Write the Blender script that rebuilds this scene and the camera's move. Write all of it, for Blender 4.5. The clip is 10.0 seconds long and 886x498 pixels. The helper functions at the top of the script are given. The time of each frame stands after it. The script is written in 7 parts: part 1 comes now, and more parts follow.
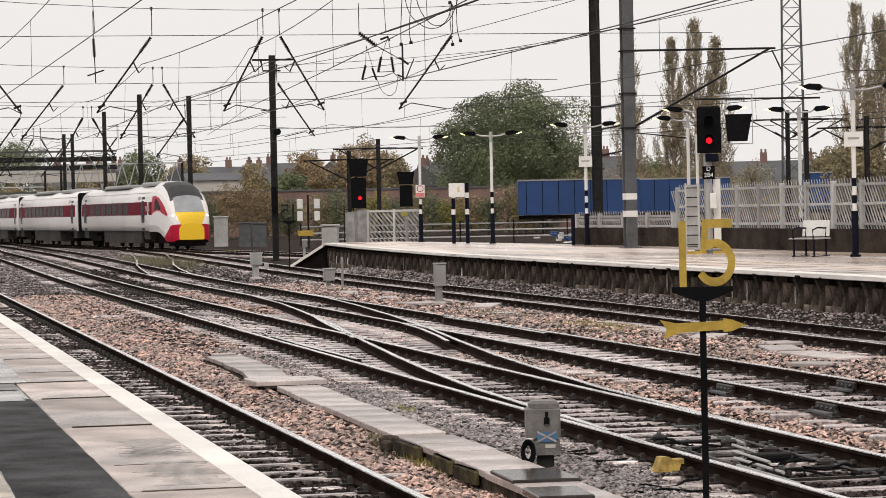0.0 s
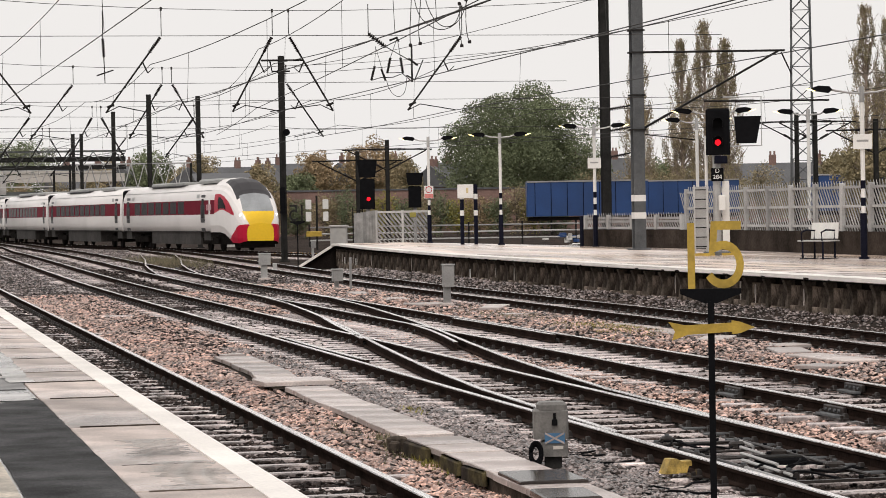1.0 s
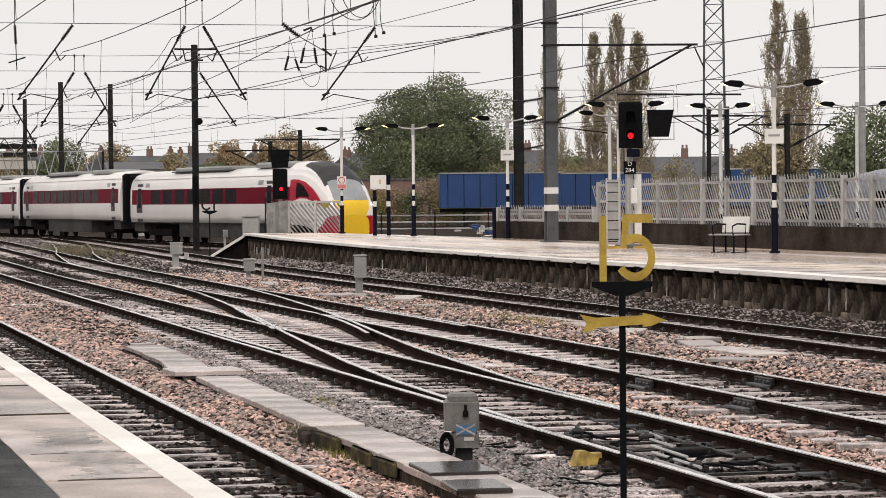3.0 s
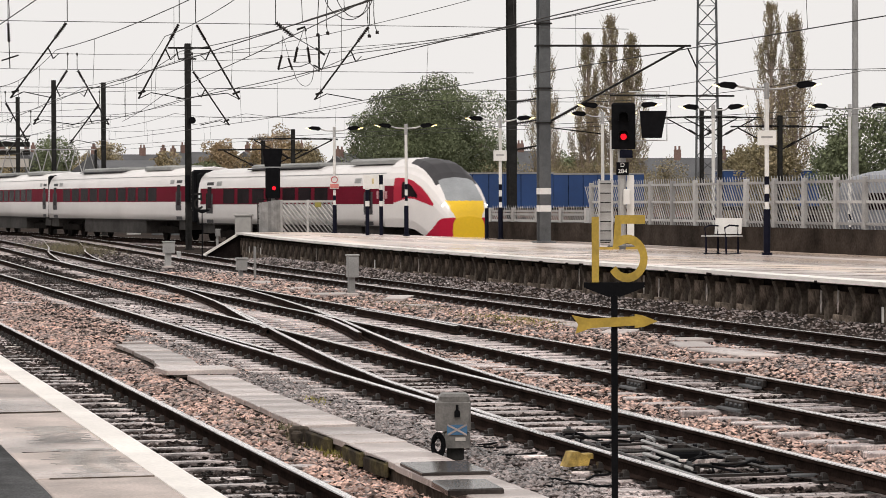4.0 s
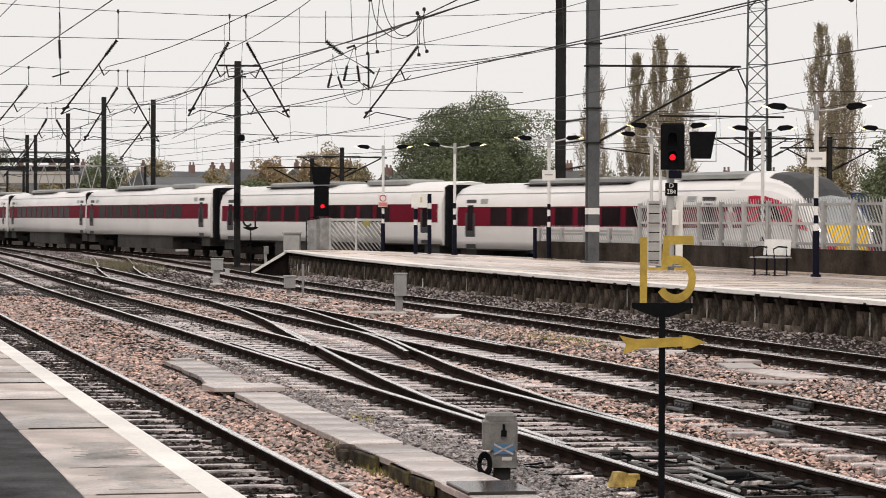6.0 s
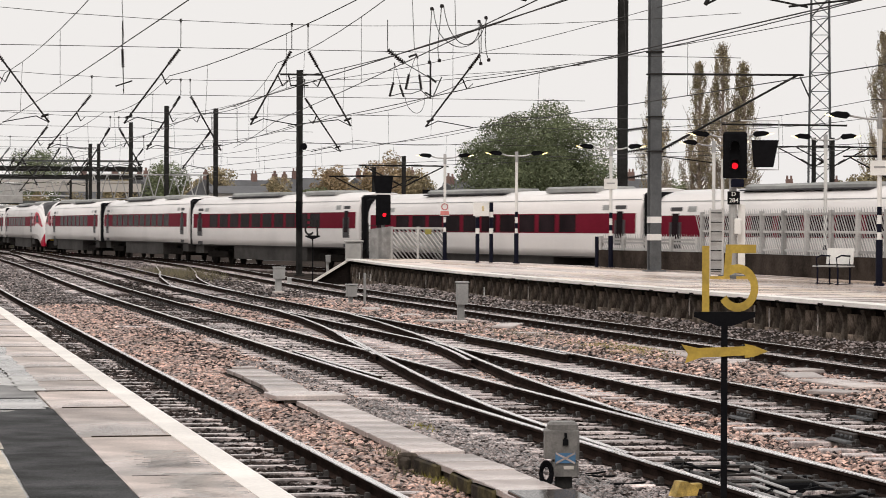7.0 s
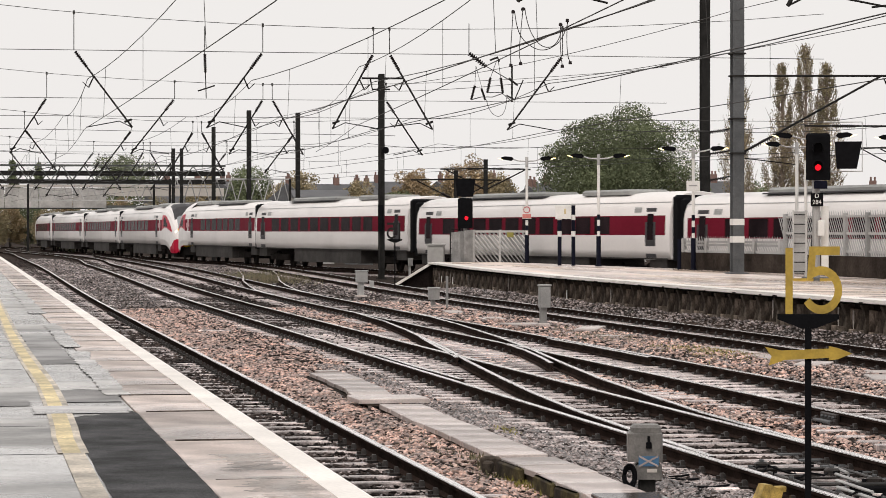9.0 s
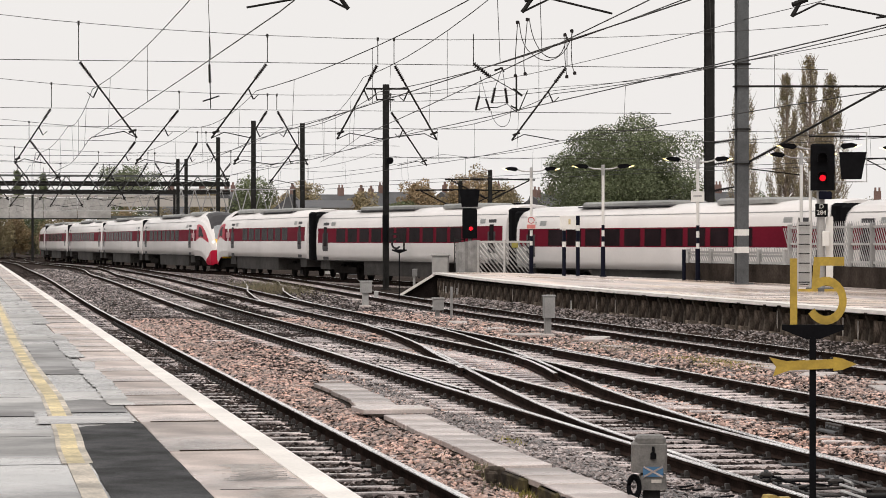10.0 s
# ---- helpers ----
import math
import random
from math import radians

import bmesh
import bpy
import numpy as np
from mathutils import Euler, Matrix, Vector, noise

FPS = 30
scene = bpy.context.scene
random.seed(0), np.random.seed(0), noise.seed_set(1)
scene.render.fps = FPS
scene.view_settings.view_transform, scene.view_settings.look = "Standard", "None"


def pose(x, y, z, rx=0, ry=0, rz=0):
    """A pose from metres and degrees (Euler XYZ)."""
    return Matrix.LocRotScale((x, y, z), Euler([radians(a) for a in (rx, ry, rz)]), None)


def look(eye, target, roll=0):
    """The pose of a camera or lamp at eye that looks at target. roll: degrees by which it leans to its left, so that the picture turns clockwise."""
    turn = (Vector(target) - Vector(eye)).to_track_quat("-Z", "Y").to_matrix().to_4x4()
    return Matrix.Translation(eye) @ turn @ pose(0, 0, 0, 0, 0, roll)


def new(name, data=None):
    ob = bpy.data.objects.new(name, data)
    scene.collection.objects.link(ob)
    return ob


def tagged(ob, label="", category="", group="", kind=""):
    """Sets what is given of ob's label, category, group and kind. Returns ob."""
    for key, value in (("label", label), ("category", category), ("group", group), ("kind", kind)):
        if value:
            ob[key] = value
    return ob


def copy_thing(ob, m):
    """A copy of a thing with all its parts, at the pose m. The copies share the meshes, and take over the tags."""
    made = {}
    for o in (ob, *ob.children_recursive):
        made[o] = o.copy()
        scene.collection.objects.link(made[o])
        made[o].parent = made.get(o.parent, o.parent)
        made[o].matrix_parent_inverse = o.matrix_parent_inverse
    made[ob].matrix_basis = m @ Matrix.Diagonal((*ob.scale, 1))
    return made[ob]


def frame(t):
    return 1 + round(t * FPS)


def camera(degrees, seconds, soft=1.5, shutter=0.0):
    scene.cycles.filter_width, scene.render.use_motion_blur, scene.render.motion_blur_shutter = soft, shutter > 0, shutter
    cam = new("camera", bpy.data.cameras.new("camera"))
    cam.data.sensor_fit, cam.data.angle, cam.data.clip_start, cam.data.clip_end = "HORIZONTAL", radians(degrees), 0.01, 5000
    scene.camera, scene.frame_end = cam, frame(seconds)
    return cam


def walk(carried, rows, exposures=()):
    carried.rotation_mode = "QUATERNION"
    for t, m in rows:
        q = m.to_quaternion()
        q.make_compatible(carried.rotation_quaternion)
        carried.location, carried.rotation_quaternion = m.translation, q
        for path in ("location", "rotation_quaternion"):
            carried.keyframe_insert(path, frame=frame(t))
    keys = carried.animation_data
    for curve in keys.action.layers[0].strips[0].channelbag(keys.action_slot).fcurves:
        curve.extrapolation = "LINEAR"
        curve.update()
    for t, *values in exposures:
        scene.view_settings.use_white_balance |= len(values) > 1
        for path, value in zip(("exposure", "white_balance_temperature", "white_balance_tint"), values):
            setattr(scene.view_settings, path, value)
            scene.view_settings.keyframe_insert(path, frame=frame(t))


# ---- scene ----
cam = camera(19.35, 10.0, 0.75, 0.3)
EYE = (0.0, 0.0, 2.2)
# seconds, yaw, pitch, roll of the hand-held camera
TURNS = [
    (0.0, -12.835, -0.870, 1.206), (0.5, -12.614, -0.960, 1.112), (1.0, -12.645, -0.843, 1.012),
    (1.5, -13.096, -0.920, 0.949), (2.0, -13.753, -0.911, 0.879), (2.5, -14.347, -1.050, 0.758),
    (4.0, -14.731, -1.065, 0.232), (4.5, -14.721, -1.114, 0.106), (5.0, -14.563, -1.010, -0.017),
    (6.5, -13.003, -0.516, -0.214), (7.0, -12.304, -0.459, -0.211), (7.5, -11.617, -0.422, -0.183),
    (8.0, -10.971, -0.401, -0.059), (8.5, -10.659, -0.388, -0.063), (9.0, -10.495, -0.391, 0.017),
    (9.5, -10.363, -0.371, -0.003), (10.0, -10.397, -0.162, 0.000)]
walk(cam, [(t, pose(*EYE, 90 + p, r, y)) for t, y, p, r in TURNS], [(0, 0.0), (10, 0.0)])

# ---- sky and light: a bright, flat overcast ----
world = bpy.data.worlds.new("overcast")
scene.world = world
world.use_nodes = True
wt = world.node_tree
wt.nodes.clear()
sky = wt.nodes.new("ShaderNodeTexSky")
sky.sky_type, sky.sun_disc = "NISHITA", False
sky.sun_elevation, sky.sun_rotation = radians(38), radians(200)
sky.air_density, sky.dust_density = 1.5, 6.0
dim = wt.nodes.new("ShaderNodeVectorMath")
dim.operation = "SCALE"
dim.inputs["Scale"].default_value = 0.06
cloud = wt.nodes.new("ShaderNodeMixRGB")
cloud.inputs["Fac"].default_value = 0.93
cloud.inputs["Color2"].default_value = (0.93, 0.9, 0.88, 1)
back = wt.nodes.new("ShaderNodeBackground")
back.inputs["Strength"].default_value = 1.0
wout = wt.nodes.new("ShaderNodeOutputWorld")
wt.links.new(sky.outputs[0], dim.inputs[0])
wt.links.new(dim.outputs[0], cloud.inputs["Color1"])
wt.links.new(cloud.outputs[0], back.inputs["Color"])
wt.links.new(back.outputs[0], wout.inputs["Surface"])
sun = new("sun", bpy.data.lights.new("sun", "SUN"))
sun.data.energy, sun.data.angle, sun.data.color = 1.5, radians(20), (1.0, 0.95, 0.9)
sun.matrix_world = look((0, 0, 60), (20, 45, 0))


# ---- materials ----
def mat(name, base, rough=0.6, metal=0.0, vary=0.12, scale=6.0, fine=60.0, bump=0.0, tint=None, rnd="", emit=0.0,
        wet=0.0, spec=0.5, ior=1.5, stain=0.0, stain_scale=0.4, stretch=(1, 1, 1)):
    """A surface with colour variation at two scales, fine relief, and random variation from piece to piece."""
    m = bpy.data.materials.new(name)
    m.use_nodes = True
    nt = m.node_tree
    n, l = nt.nodes, nt.links
    bs = n["Principled BSDF"]
    bs.inputs["Metallic"].default_value = metal
    bs.inputs["Specular IOR Level"].default_value = spec
    bs.inputs["IOR"].default_value = ior
    tc = n.new("ShaderNodeTexCoord")
    mp = n.new("ShaderNodeMapping")
    mp.inputs["Scale"].default_value = stretch
    l.new(tc.outputs["Object"], mp.inputs["Vector"])

    def nz(sc, detail=4.0):
        t = n.new("ShaderNodeTexNoise")
        t.inputs["Scale"].default_value, t.inputs["Detail"].default_value = sc, detail
        l.new(mp.outputs[0], t.inputs["Vector"])
        return t.outputs["Fac"]

    def mul(col, fac_socket, lo, hi):
        r = n.new("ShaderNodeMapRange")
        r.inputs["From Min"].default_value, r.inputs["From Max"].default_value = 0.3, 0.7
        r.inputs["To Min"].default_value, r.inputs["To Max"].default_value = lo, hi
        l.new(fac_socket, r.inputs["Value"])
        v = n.new("ShaderNodeVectorMath")
        v.operation = "SCALE"
        l.new(col, v.inputs[0])
        l.new(r.outputs[0], v.inputs["Scale"])
        return v.outputs[0]

    rgb = n.new("ShaderNodeRGB")
    rgb.outputs[0].default_value = (*base, 1)
    col = rgb.outputs[0]
    if tint:
        mx = n.new("ShaderNodeMixRGB")
        mx.inputs["Color2"].default_value = (*tint, 1)
        rr = n.new("ShaderNodeMapRange")
        rr.inputs["From Min"].default_value, rr.inputs["From Max"].default_value = 0.38, 0.62
        l.new(nz(scale * 0.45), rr.inputs["Value"])
        l.new(rr.outputs[0], mx.inputs["Fac"])
        l.new(col, mx.inputs["Color1"])
        col = mx.outputs[0]
    a, b = nz(scale), nz(fine, 2.0)
    col = mul(col, a, 1 - vary, 1 + vary)
    col = mul(col, b, 1 - vary * 0.7, 1 + vary * 0.7)
    if stain:
        col = mul(col, nz(stain_scale, 6.0), 1 - stain, 1 + stain * 0.3)
    if rnd:
        if rnd == "object":
            o = n.new("ShaderNodeObjectInfo").outputs["Random"]
        else:
            o = n.new("ShaderNodeNewGeometry").outputs["Random Per Island"]
        r = n.new("ShaderNodeMapRange")
        r.inputs["To Min"].default_value, r.inputs["To Max"].default_value = {"object": (0.72, 1.25), "leaf": (0.8, 1.22)}.get(rnd, (0.15, 2.05))
        l.new(o, r.inputs["Value"])
        v = n.new("ShaderNodeVectorMath")
        v.operation = "SCALE"
        l.new(col, v.inputs[0])
        l.new(r.outputs[0], v.inputs["Scale"])
        col = v.outputs[0]
    l.new(col, bs.inputs["Base Color"])
    if wet:
        r = n.new("ShaderNodeMapRange")
        r.inputs["From Min"].default_value, r.inputs["From Max"].default_value = 0.4, 0.6
        r.inputs["To Min"].default_value, r.inputs["To Max"].default_value = rough, max(0.08, rough - wet)
        l.new(nz(scale * 0.3), r.inputs["Value"])
        l.new(r.outputs[0], bs.inputs["Roughness"])
    else:
        bs.inputs["Roughness"].default_value = rough
    if bump:
        bp = n.new("ShaderNodeBump")
        bp.inputs["Strength"].default_value, bp.inputs["Distance"].default_value = bump, 0.02
        l.new(b, bp.inputs["Height"])
        l.new(bp.outputs[0], bs.inputs["Normal"])
    if emit:
        bs.inputs["Emission Color"].default_value = (*base, 1)
        bs.inputs["Emission Strength"].default_value = emit
    return m


# bed colour is darkened to stand in for shade between the stones
M_BALLAST = mat("ballast_bed_gap_shade", (0.05, 0.037, 0.031), 0.9, vary=0.5, scale=1.2, fine=24, bump=1.0, tint=(0.035, 0.03, 0.027), spec=0.1, ior=1.15)
M_STONE_R = mat("ballast_stone_rusty", (0.47, 0.3, 0.245), 0.3, vary=0.35, scale=1.5, fine=40, rnd="island", tint=(0.32, 0.228, 0.196), spec=0.6)
M_STONE_G = mat("ballast_stone_grey", (0.27, 0.222, 0.212), 0.2, vary=0.35, scale=1.5, fine=40, rnd="island", tint=(0.15, 0.12, 0.113), spec=0.9)
M_RAIL = mat("rusty_rail_web", (0.028, 0.019, 0.016), 0.8, 0.0, vary=0.4, scale=3, fine=40, bump=0.3, spec=0.08, ior=1.1)
M_RAILTOP = mat("polished_rail_head", (1.0, 0.95, 0.935), 0.2, 1.0, vary=0.06, scale=2, fine=30)
# wet timber; its sky sheen is partly put into the pale base colour
M_SLEEPER = mat("wet_timber_sky_sheen", (0.66, 0.56, 0.54), 0.34, vary=0.6, scale=3, fine=50, bump=0.2, rnd="object", wet=0.14, spec=0.8, stain=0.5, stain_scale=3.0, stretch=(1, 6, 1))
M_CHAIR = mat("rail_chair_iron", (0.024, 0.019, 0.017), 0.4, vary=0.4, scale=20, spec=0.5, ior=1.4)
M_CONC = mat("pale_concrete", (0.5, 0.43, 0.405), 0.5, vary=0.2, scale=2, fine=50, bump=0.25, stain=0.4, wet=0.25, rnd="object")
M_SLAB = mat("wet_paving_slab", (0.54, 0.445, 0.4), 0.5, vary=0.22, scale=1.6, fine=60, bump=0.3, stain=0.5, stain_scale=2.0, wet=0.25, rnd="object")
M_PLATF = mat("far_platform_paving", (0.8, 0.69, 0.645), 0.4, tint=(0.72, 0.56, 0.45), vary=0.16, scale=0.8, fine=20, stain=0.35, wet=0.25, stretch=(1.6, 0.25, 1))
M_WHITELINE = mat("white_edge_paint", (0.86, 0.81, 0.76), 0.5, vary=0.1, scale=2, fine=40, stain=0.18)
M_TARMAC = mat("dark_wet_tarmac", (0.085, 0.085, 0.087), 0.8, vary=0.55, scale=2, fine=90, bump=0.8, wet=0.1, spec=0.12, ior=1.2, stain=0.4, stain_scale=1.6)
M_GREYPAVE = mat("grey_wet_paving", (0.4, 0.385, 0.37), 0.45, vary=0.3, scale=1.4, fine=40, stain=0.75, stain_scale=1.1, wet=0.36, bump=0.06, stretch=(0.6, 1.0, 1))
M_YFADE = mat("scrubbed_line", (0.56, 0.49, 0.4), 0.5, vary=0.35, scale=5, fine=50, stain=0.6, stain_scale=2.0)
M_PUDDLE = mat("rain_film", (0.46, 0.44, 0.425), 0.22, vary=0.15, scale=2, fine=20, stain=0.5, stain_scale=1.5, stretch=(0.5, 1.5, 1))
M_DARKPAVE = mat("dark_worn_paving", (0.2, 0.19, 0.185), 0.5, vary=0.3, scale=2.5, fine=50, stain=0.5, stain_scale=1.5, wet=0.2, bump=0.1)
M_YLINE = mat("worn_yellow_paint", (0.7, 0.57, 0.31), 0.5, vary=0.3, scale=5, fine=40, stain=0.5, stain_scale=1.5)
M_WALL = mat("stained_platform_wall", (0.11, 0.09, 0.074), 0.8, spec=0.1, ior=1.15, vary=0.55, scale=2.5, fine=18, stain=0.75, stain_scale=1.5, bump=0.4, rnd="object")
# near black: the shade of the recess under the coping is in this colour
M_WALLDARK = mat("recess_shade_black", (0.014, 0.011, 0.01), 0.9, vary=0.4, scale=2, fine=18, spec=0.05, ior=1.08)
M_STEELG = mat("grey_painted_steel", (0.1, 0.103, 0.107), 0.55, 0.0, spec=0.25, vary=0.2, scale=3, fine=30, stain=0.3)
M_STEELD = mat("dark_painted_steel", (0.026, 0.025, 0.024), 0.6, 0.0, spec=0.1, ior=1.15, vary=0.25, scale=3, fine=30)
M_BLACK = mat("black_paint", (0.008, 0.008, 0.009), 0.55, vary=0.2, scale=6, spec=0.1, ior=1.15)
M_NAVY = mat("navy_paint", (0.008, 0.0085, 0.016), 0.45, spec=0.15, ior=1.2, vary=0.2, scale=6)
M_WHITE = mat("white_paint", (0.72, 0.7, 0.67), 0.4, vary=0.07, scale=3, fine=30, stain=0.12)
M_GALV = mat("galvanised_steel", (0.43, 0.42, 0.41), 0.45, 0.3, vary=0.15, scale=2, fine=30, stain=0.25, rnd="object")
M_YELLOW = mat("sign_yellow", (0.44, 0.29, 0.04), 0.5, vary=0.15, scale=8, fine=60, stain=0.2, stain_scale=4)
M_TRAINW = mat("train_white", (0.8, 0.755, 0.735), 0.22, vary=0.03, scale=0.7, fine=12, stain=0.08, stain_scale=0.3)
M_TRAINR = mat("train_crimson", (0.155, 0.012, 0.026), 0.4, spec=0.05, ior=1.15, vary=0.08, scale=1, fine=12)
M_TRAINRED = mat("train_bright_red", (0.42, 0.014, 0.04), 0.35, spec=0.2, ior=1.25, vary=0.06, scale=1, fine=12)
M_TRAINY = mat("train_yellow", (0.8, 0.5, 0.015), 0.3, vary=0.05, scale=1, fine=12)
M_TRAING = mat("train_grey_skirt", (0.06, 0.055, 0.052), 0.6, spec=0.15, ior=1.2, vary=0.25, scale=2, fine=20, stain=0.35)
M_TRAINROOF = mat("train_roof_grey", (0.3, 0.3, 0.29), 0.5, vary=0.15, scale=1, fine=12, stain=0.3)
M_TRAINDARK = mat("train_underfloor", (0.014, 0.012, 0.011), 0.8, vary=0.3, scale=3, spec=0.1, ior=1.1)
M_GLASS = mat("tinted_train_glass", (0.016, 0.009, 0.011), 0.2, vary=0.5, scale=0.9, spec=0.1, ior=1.14)
# pale grey base carries the sky's reflection in the windscreen
M_SCREEN = mat("cab_glass_sky_grey", (0.27, 0.28, 0.29), 0.1, vary=0.2, scale=1, spec=0.9)
M_STONE_D = mat("ballast_stone_dark", (0.05, 0.038, 0.034), 0.6, vary=0.4, scale=1.5, fine=40, rnd="island", tint=(0.03, 0.024, 0.022), spec=0.15, ior=1.25)
M_DOORGREY = mat("train_door_grey", (0.05, 0.047, 0.05), 0.5, ior=1.25, vary=0.1, scale=1)
M_EMBLEM = mat("pale_emblem_paint", (0.55, 0.3, 0.32), 0.4, vary=0.1, scale=2)
M_STABLED = mat("stabled_grey_blue", (0.19, 0.2, 0.235), 0.35, vary=0.1, scale=1, stain=0.2)
M_SLAT = mat("weathered_grey_slat", (0.24, 0.235, 0.23), 0.6, vary=0.25, scale=3, fine=40, rnd="object", stain=0.3, stain_scale=2.0)
M_WETLID = mat("dark_wet_concrete", (0.045, 0.037, 0.034), 0.18, vary=0.3, scale=4, fine=40, ior=1.3, stain=0.4, stain_scale=3.0)
M_MOSS = mat("mossy_concrete", (0.085, 0.07, 0.035), 0.8, vary=0.5, scale=6, fine=40, tint=(0.04, 0.032, 0.026), ior=1.2)
M_LAMPON = mat("headlamp_lit", (1.0, 0.93, 0.82), 0.3, emit=6.0)
M_RED = mat("signal_red_lit", (1.0, 0.015, 0.03), 0.5, emit=0.85, spec=0.0)
M_LAMPWARM = mat("street_lamp_lit", (1.0, 0.8, 0.35), 0.3, emit=3.0)
M_WIRE = mat("copper_wire", (0.04, 0.038, 0.036), 0.6, spec=0.2)
M_INSUL = mat("brown_insulator", (0.016, 0.012, 0.012), 0.5, spec=0.2)
M_BLUE = mat("blue_tarpaulin", (0.012, 0.05, 0.17), 0.45, vary=0.12, scale=0.6, fine=8, stain=0.2)
# tree leaf colours are lightened to stand in for haze over distance
M_LEAFG = mat("green_leaves", (0.175, 0.2, 0.11), 0.7, ior=1.25, vary=0.3, scale=0.3, fine=3, rnd="leaf", tint=(0.12, 0.135, 0.078))
M_LEAFA = mat("autumn_leaves", (0.33, 0.235, 0.13), 0.6, vary=0.3, scale=0.3, fine=3, rnd="leaf", tint=(0.22, 0.17, 0.08))
M_LEAFP = mat("poplar_leaves", (0.34, 0.275, 0.165), 0.6, ior=1.25, vary=0.3, scale=0.3, fine=3, rnd="leaf", tint=(0.2, 0.175, 0.1))
M_LEAFY = mat("yellow_green_leaves", (0.25, 0.22, 0.04), 0.6, vary=0.3, scale=0.3, fine=3, rnd="leaf")
M_TWIG = mat("pale_poplar_twigs", (0.27, 0.21, 0.165), 0.8, vary=0.3, scale=2)
M_MARK = mat("faded_marker_yellow", (0.5, 0.34, 0.09), 0.55, vary=0.3, scale=14, fine=80, stain=0.5, stain_scale=9)
M_BACKWALL = mat("sooty_back_wall", (0.05, 0.04, 0.034), 0.8, vary=0.35, scale=1.5, fine=14, spec=0.1, ior=1.15, stain=0.5, stain_scale=0.8)
M_BARK = mat("bark", (0.12, 0.1, 0.085), 0.8, vary=0.3, scale=2)
M_GRASS = mat("rough_grass", (0.15, 0.14, 0.075), 0.8, vary=0.4, scale=0.6, fine=6, tint=(0.19, 0.155, 0.1))
M_BRICK = mat("old_red_brick", (0.19, 0.115, 0.097), 0.8, vary=0.25, scale=0.5, fine=6)
M_SLATE = mat("slate_roof", (0.09, 0.09, 0.095), 0.6, vary=0.2, scale=0.5, fine=6)
M_PATCH = mat("patched_masonry", (0.2, 0.16, 0.13), 0.8, spec=0.1, ior=1.15, vary=0.5, scale=4, fine=20, stain=0.7, stain_scale=2.5, rnd="object")
M_BOXGREY = mat("weathered_grey_case", (0.17, 0.16, 0.15), 0.5, vary=0.25, scale=8, fine=60, stain=0.4, stain_scale=5)
M_PANEL = mat("stained_brown_panel", (0.15, 0.115, 0.092), 0.8, spec=0.1, ior=1.15, vary=0.7, scale=3, fine=20, stain=0.9, stain_scale=2.2, tint=(0.05, 0.04, 0.033), rnd="object", bump=0.3)
M_LIME = mat("lime_bloom", (0.42, 0.37, 0.33), 0.7, vary=0.4, scale=9, fine=50, stain=0.6, stain_scale=6)
M_RENDER = mat("pale_house_render", (0.5, 0.46, 0.42), 0.7, vary=0.1, scale=0.5)
M_GIRDER = mat("grey_green_girder", (0.1, 0.105, 0.1), 0.6, vary=0.25, scale=0.6, fine=6, stain=0.3)
M_BRIDGEC = mat("pale_bridge_panel", (0.45, 0.43, 0.41), 0.6, vary=0.15, scale=0.4, fine=4, stain=0.3)


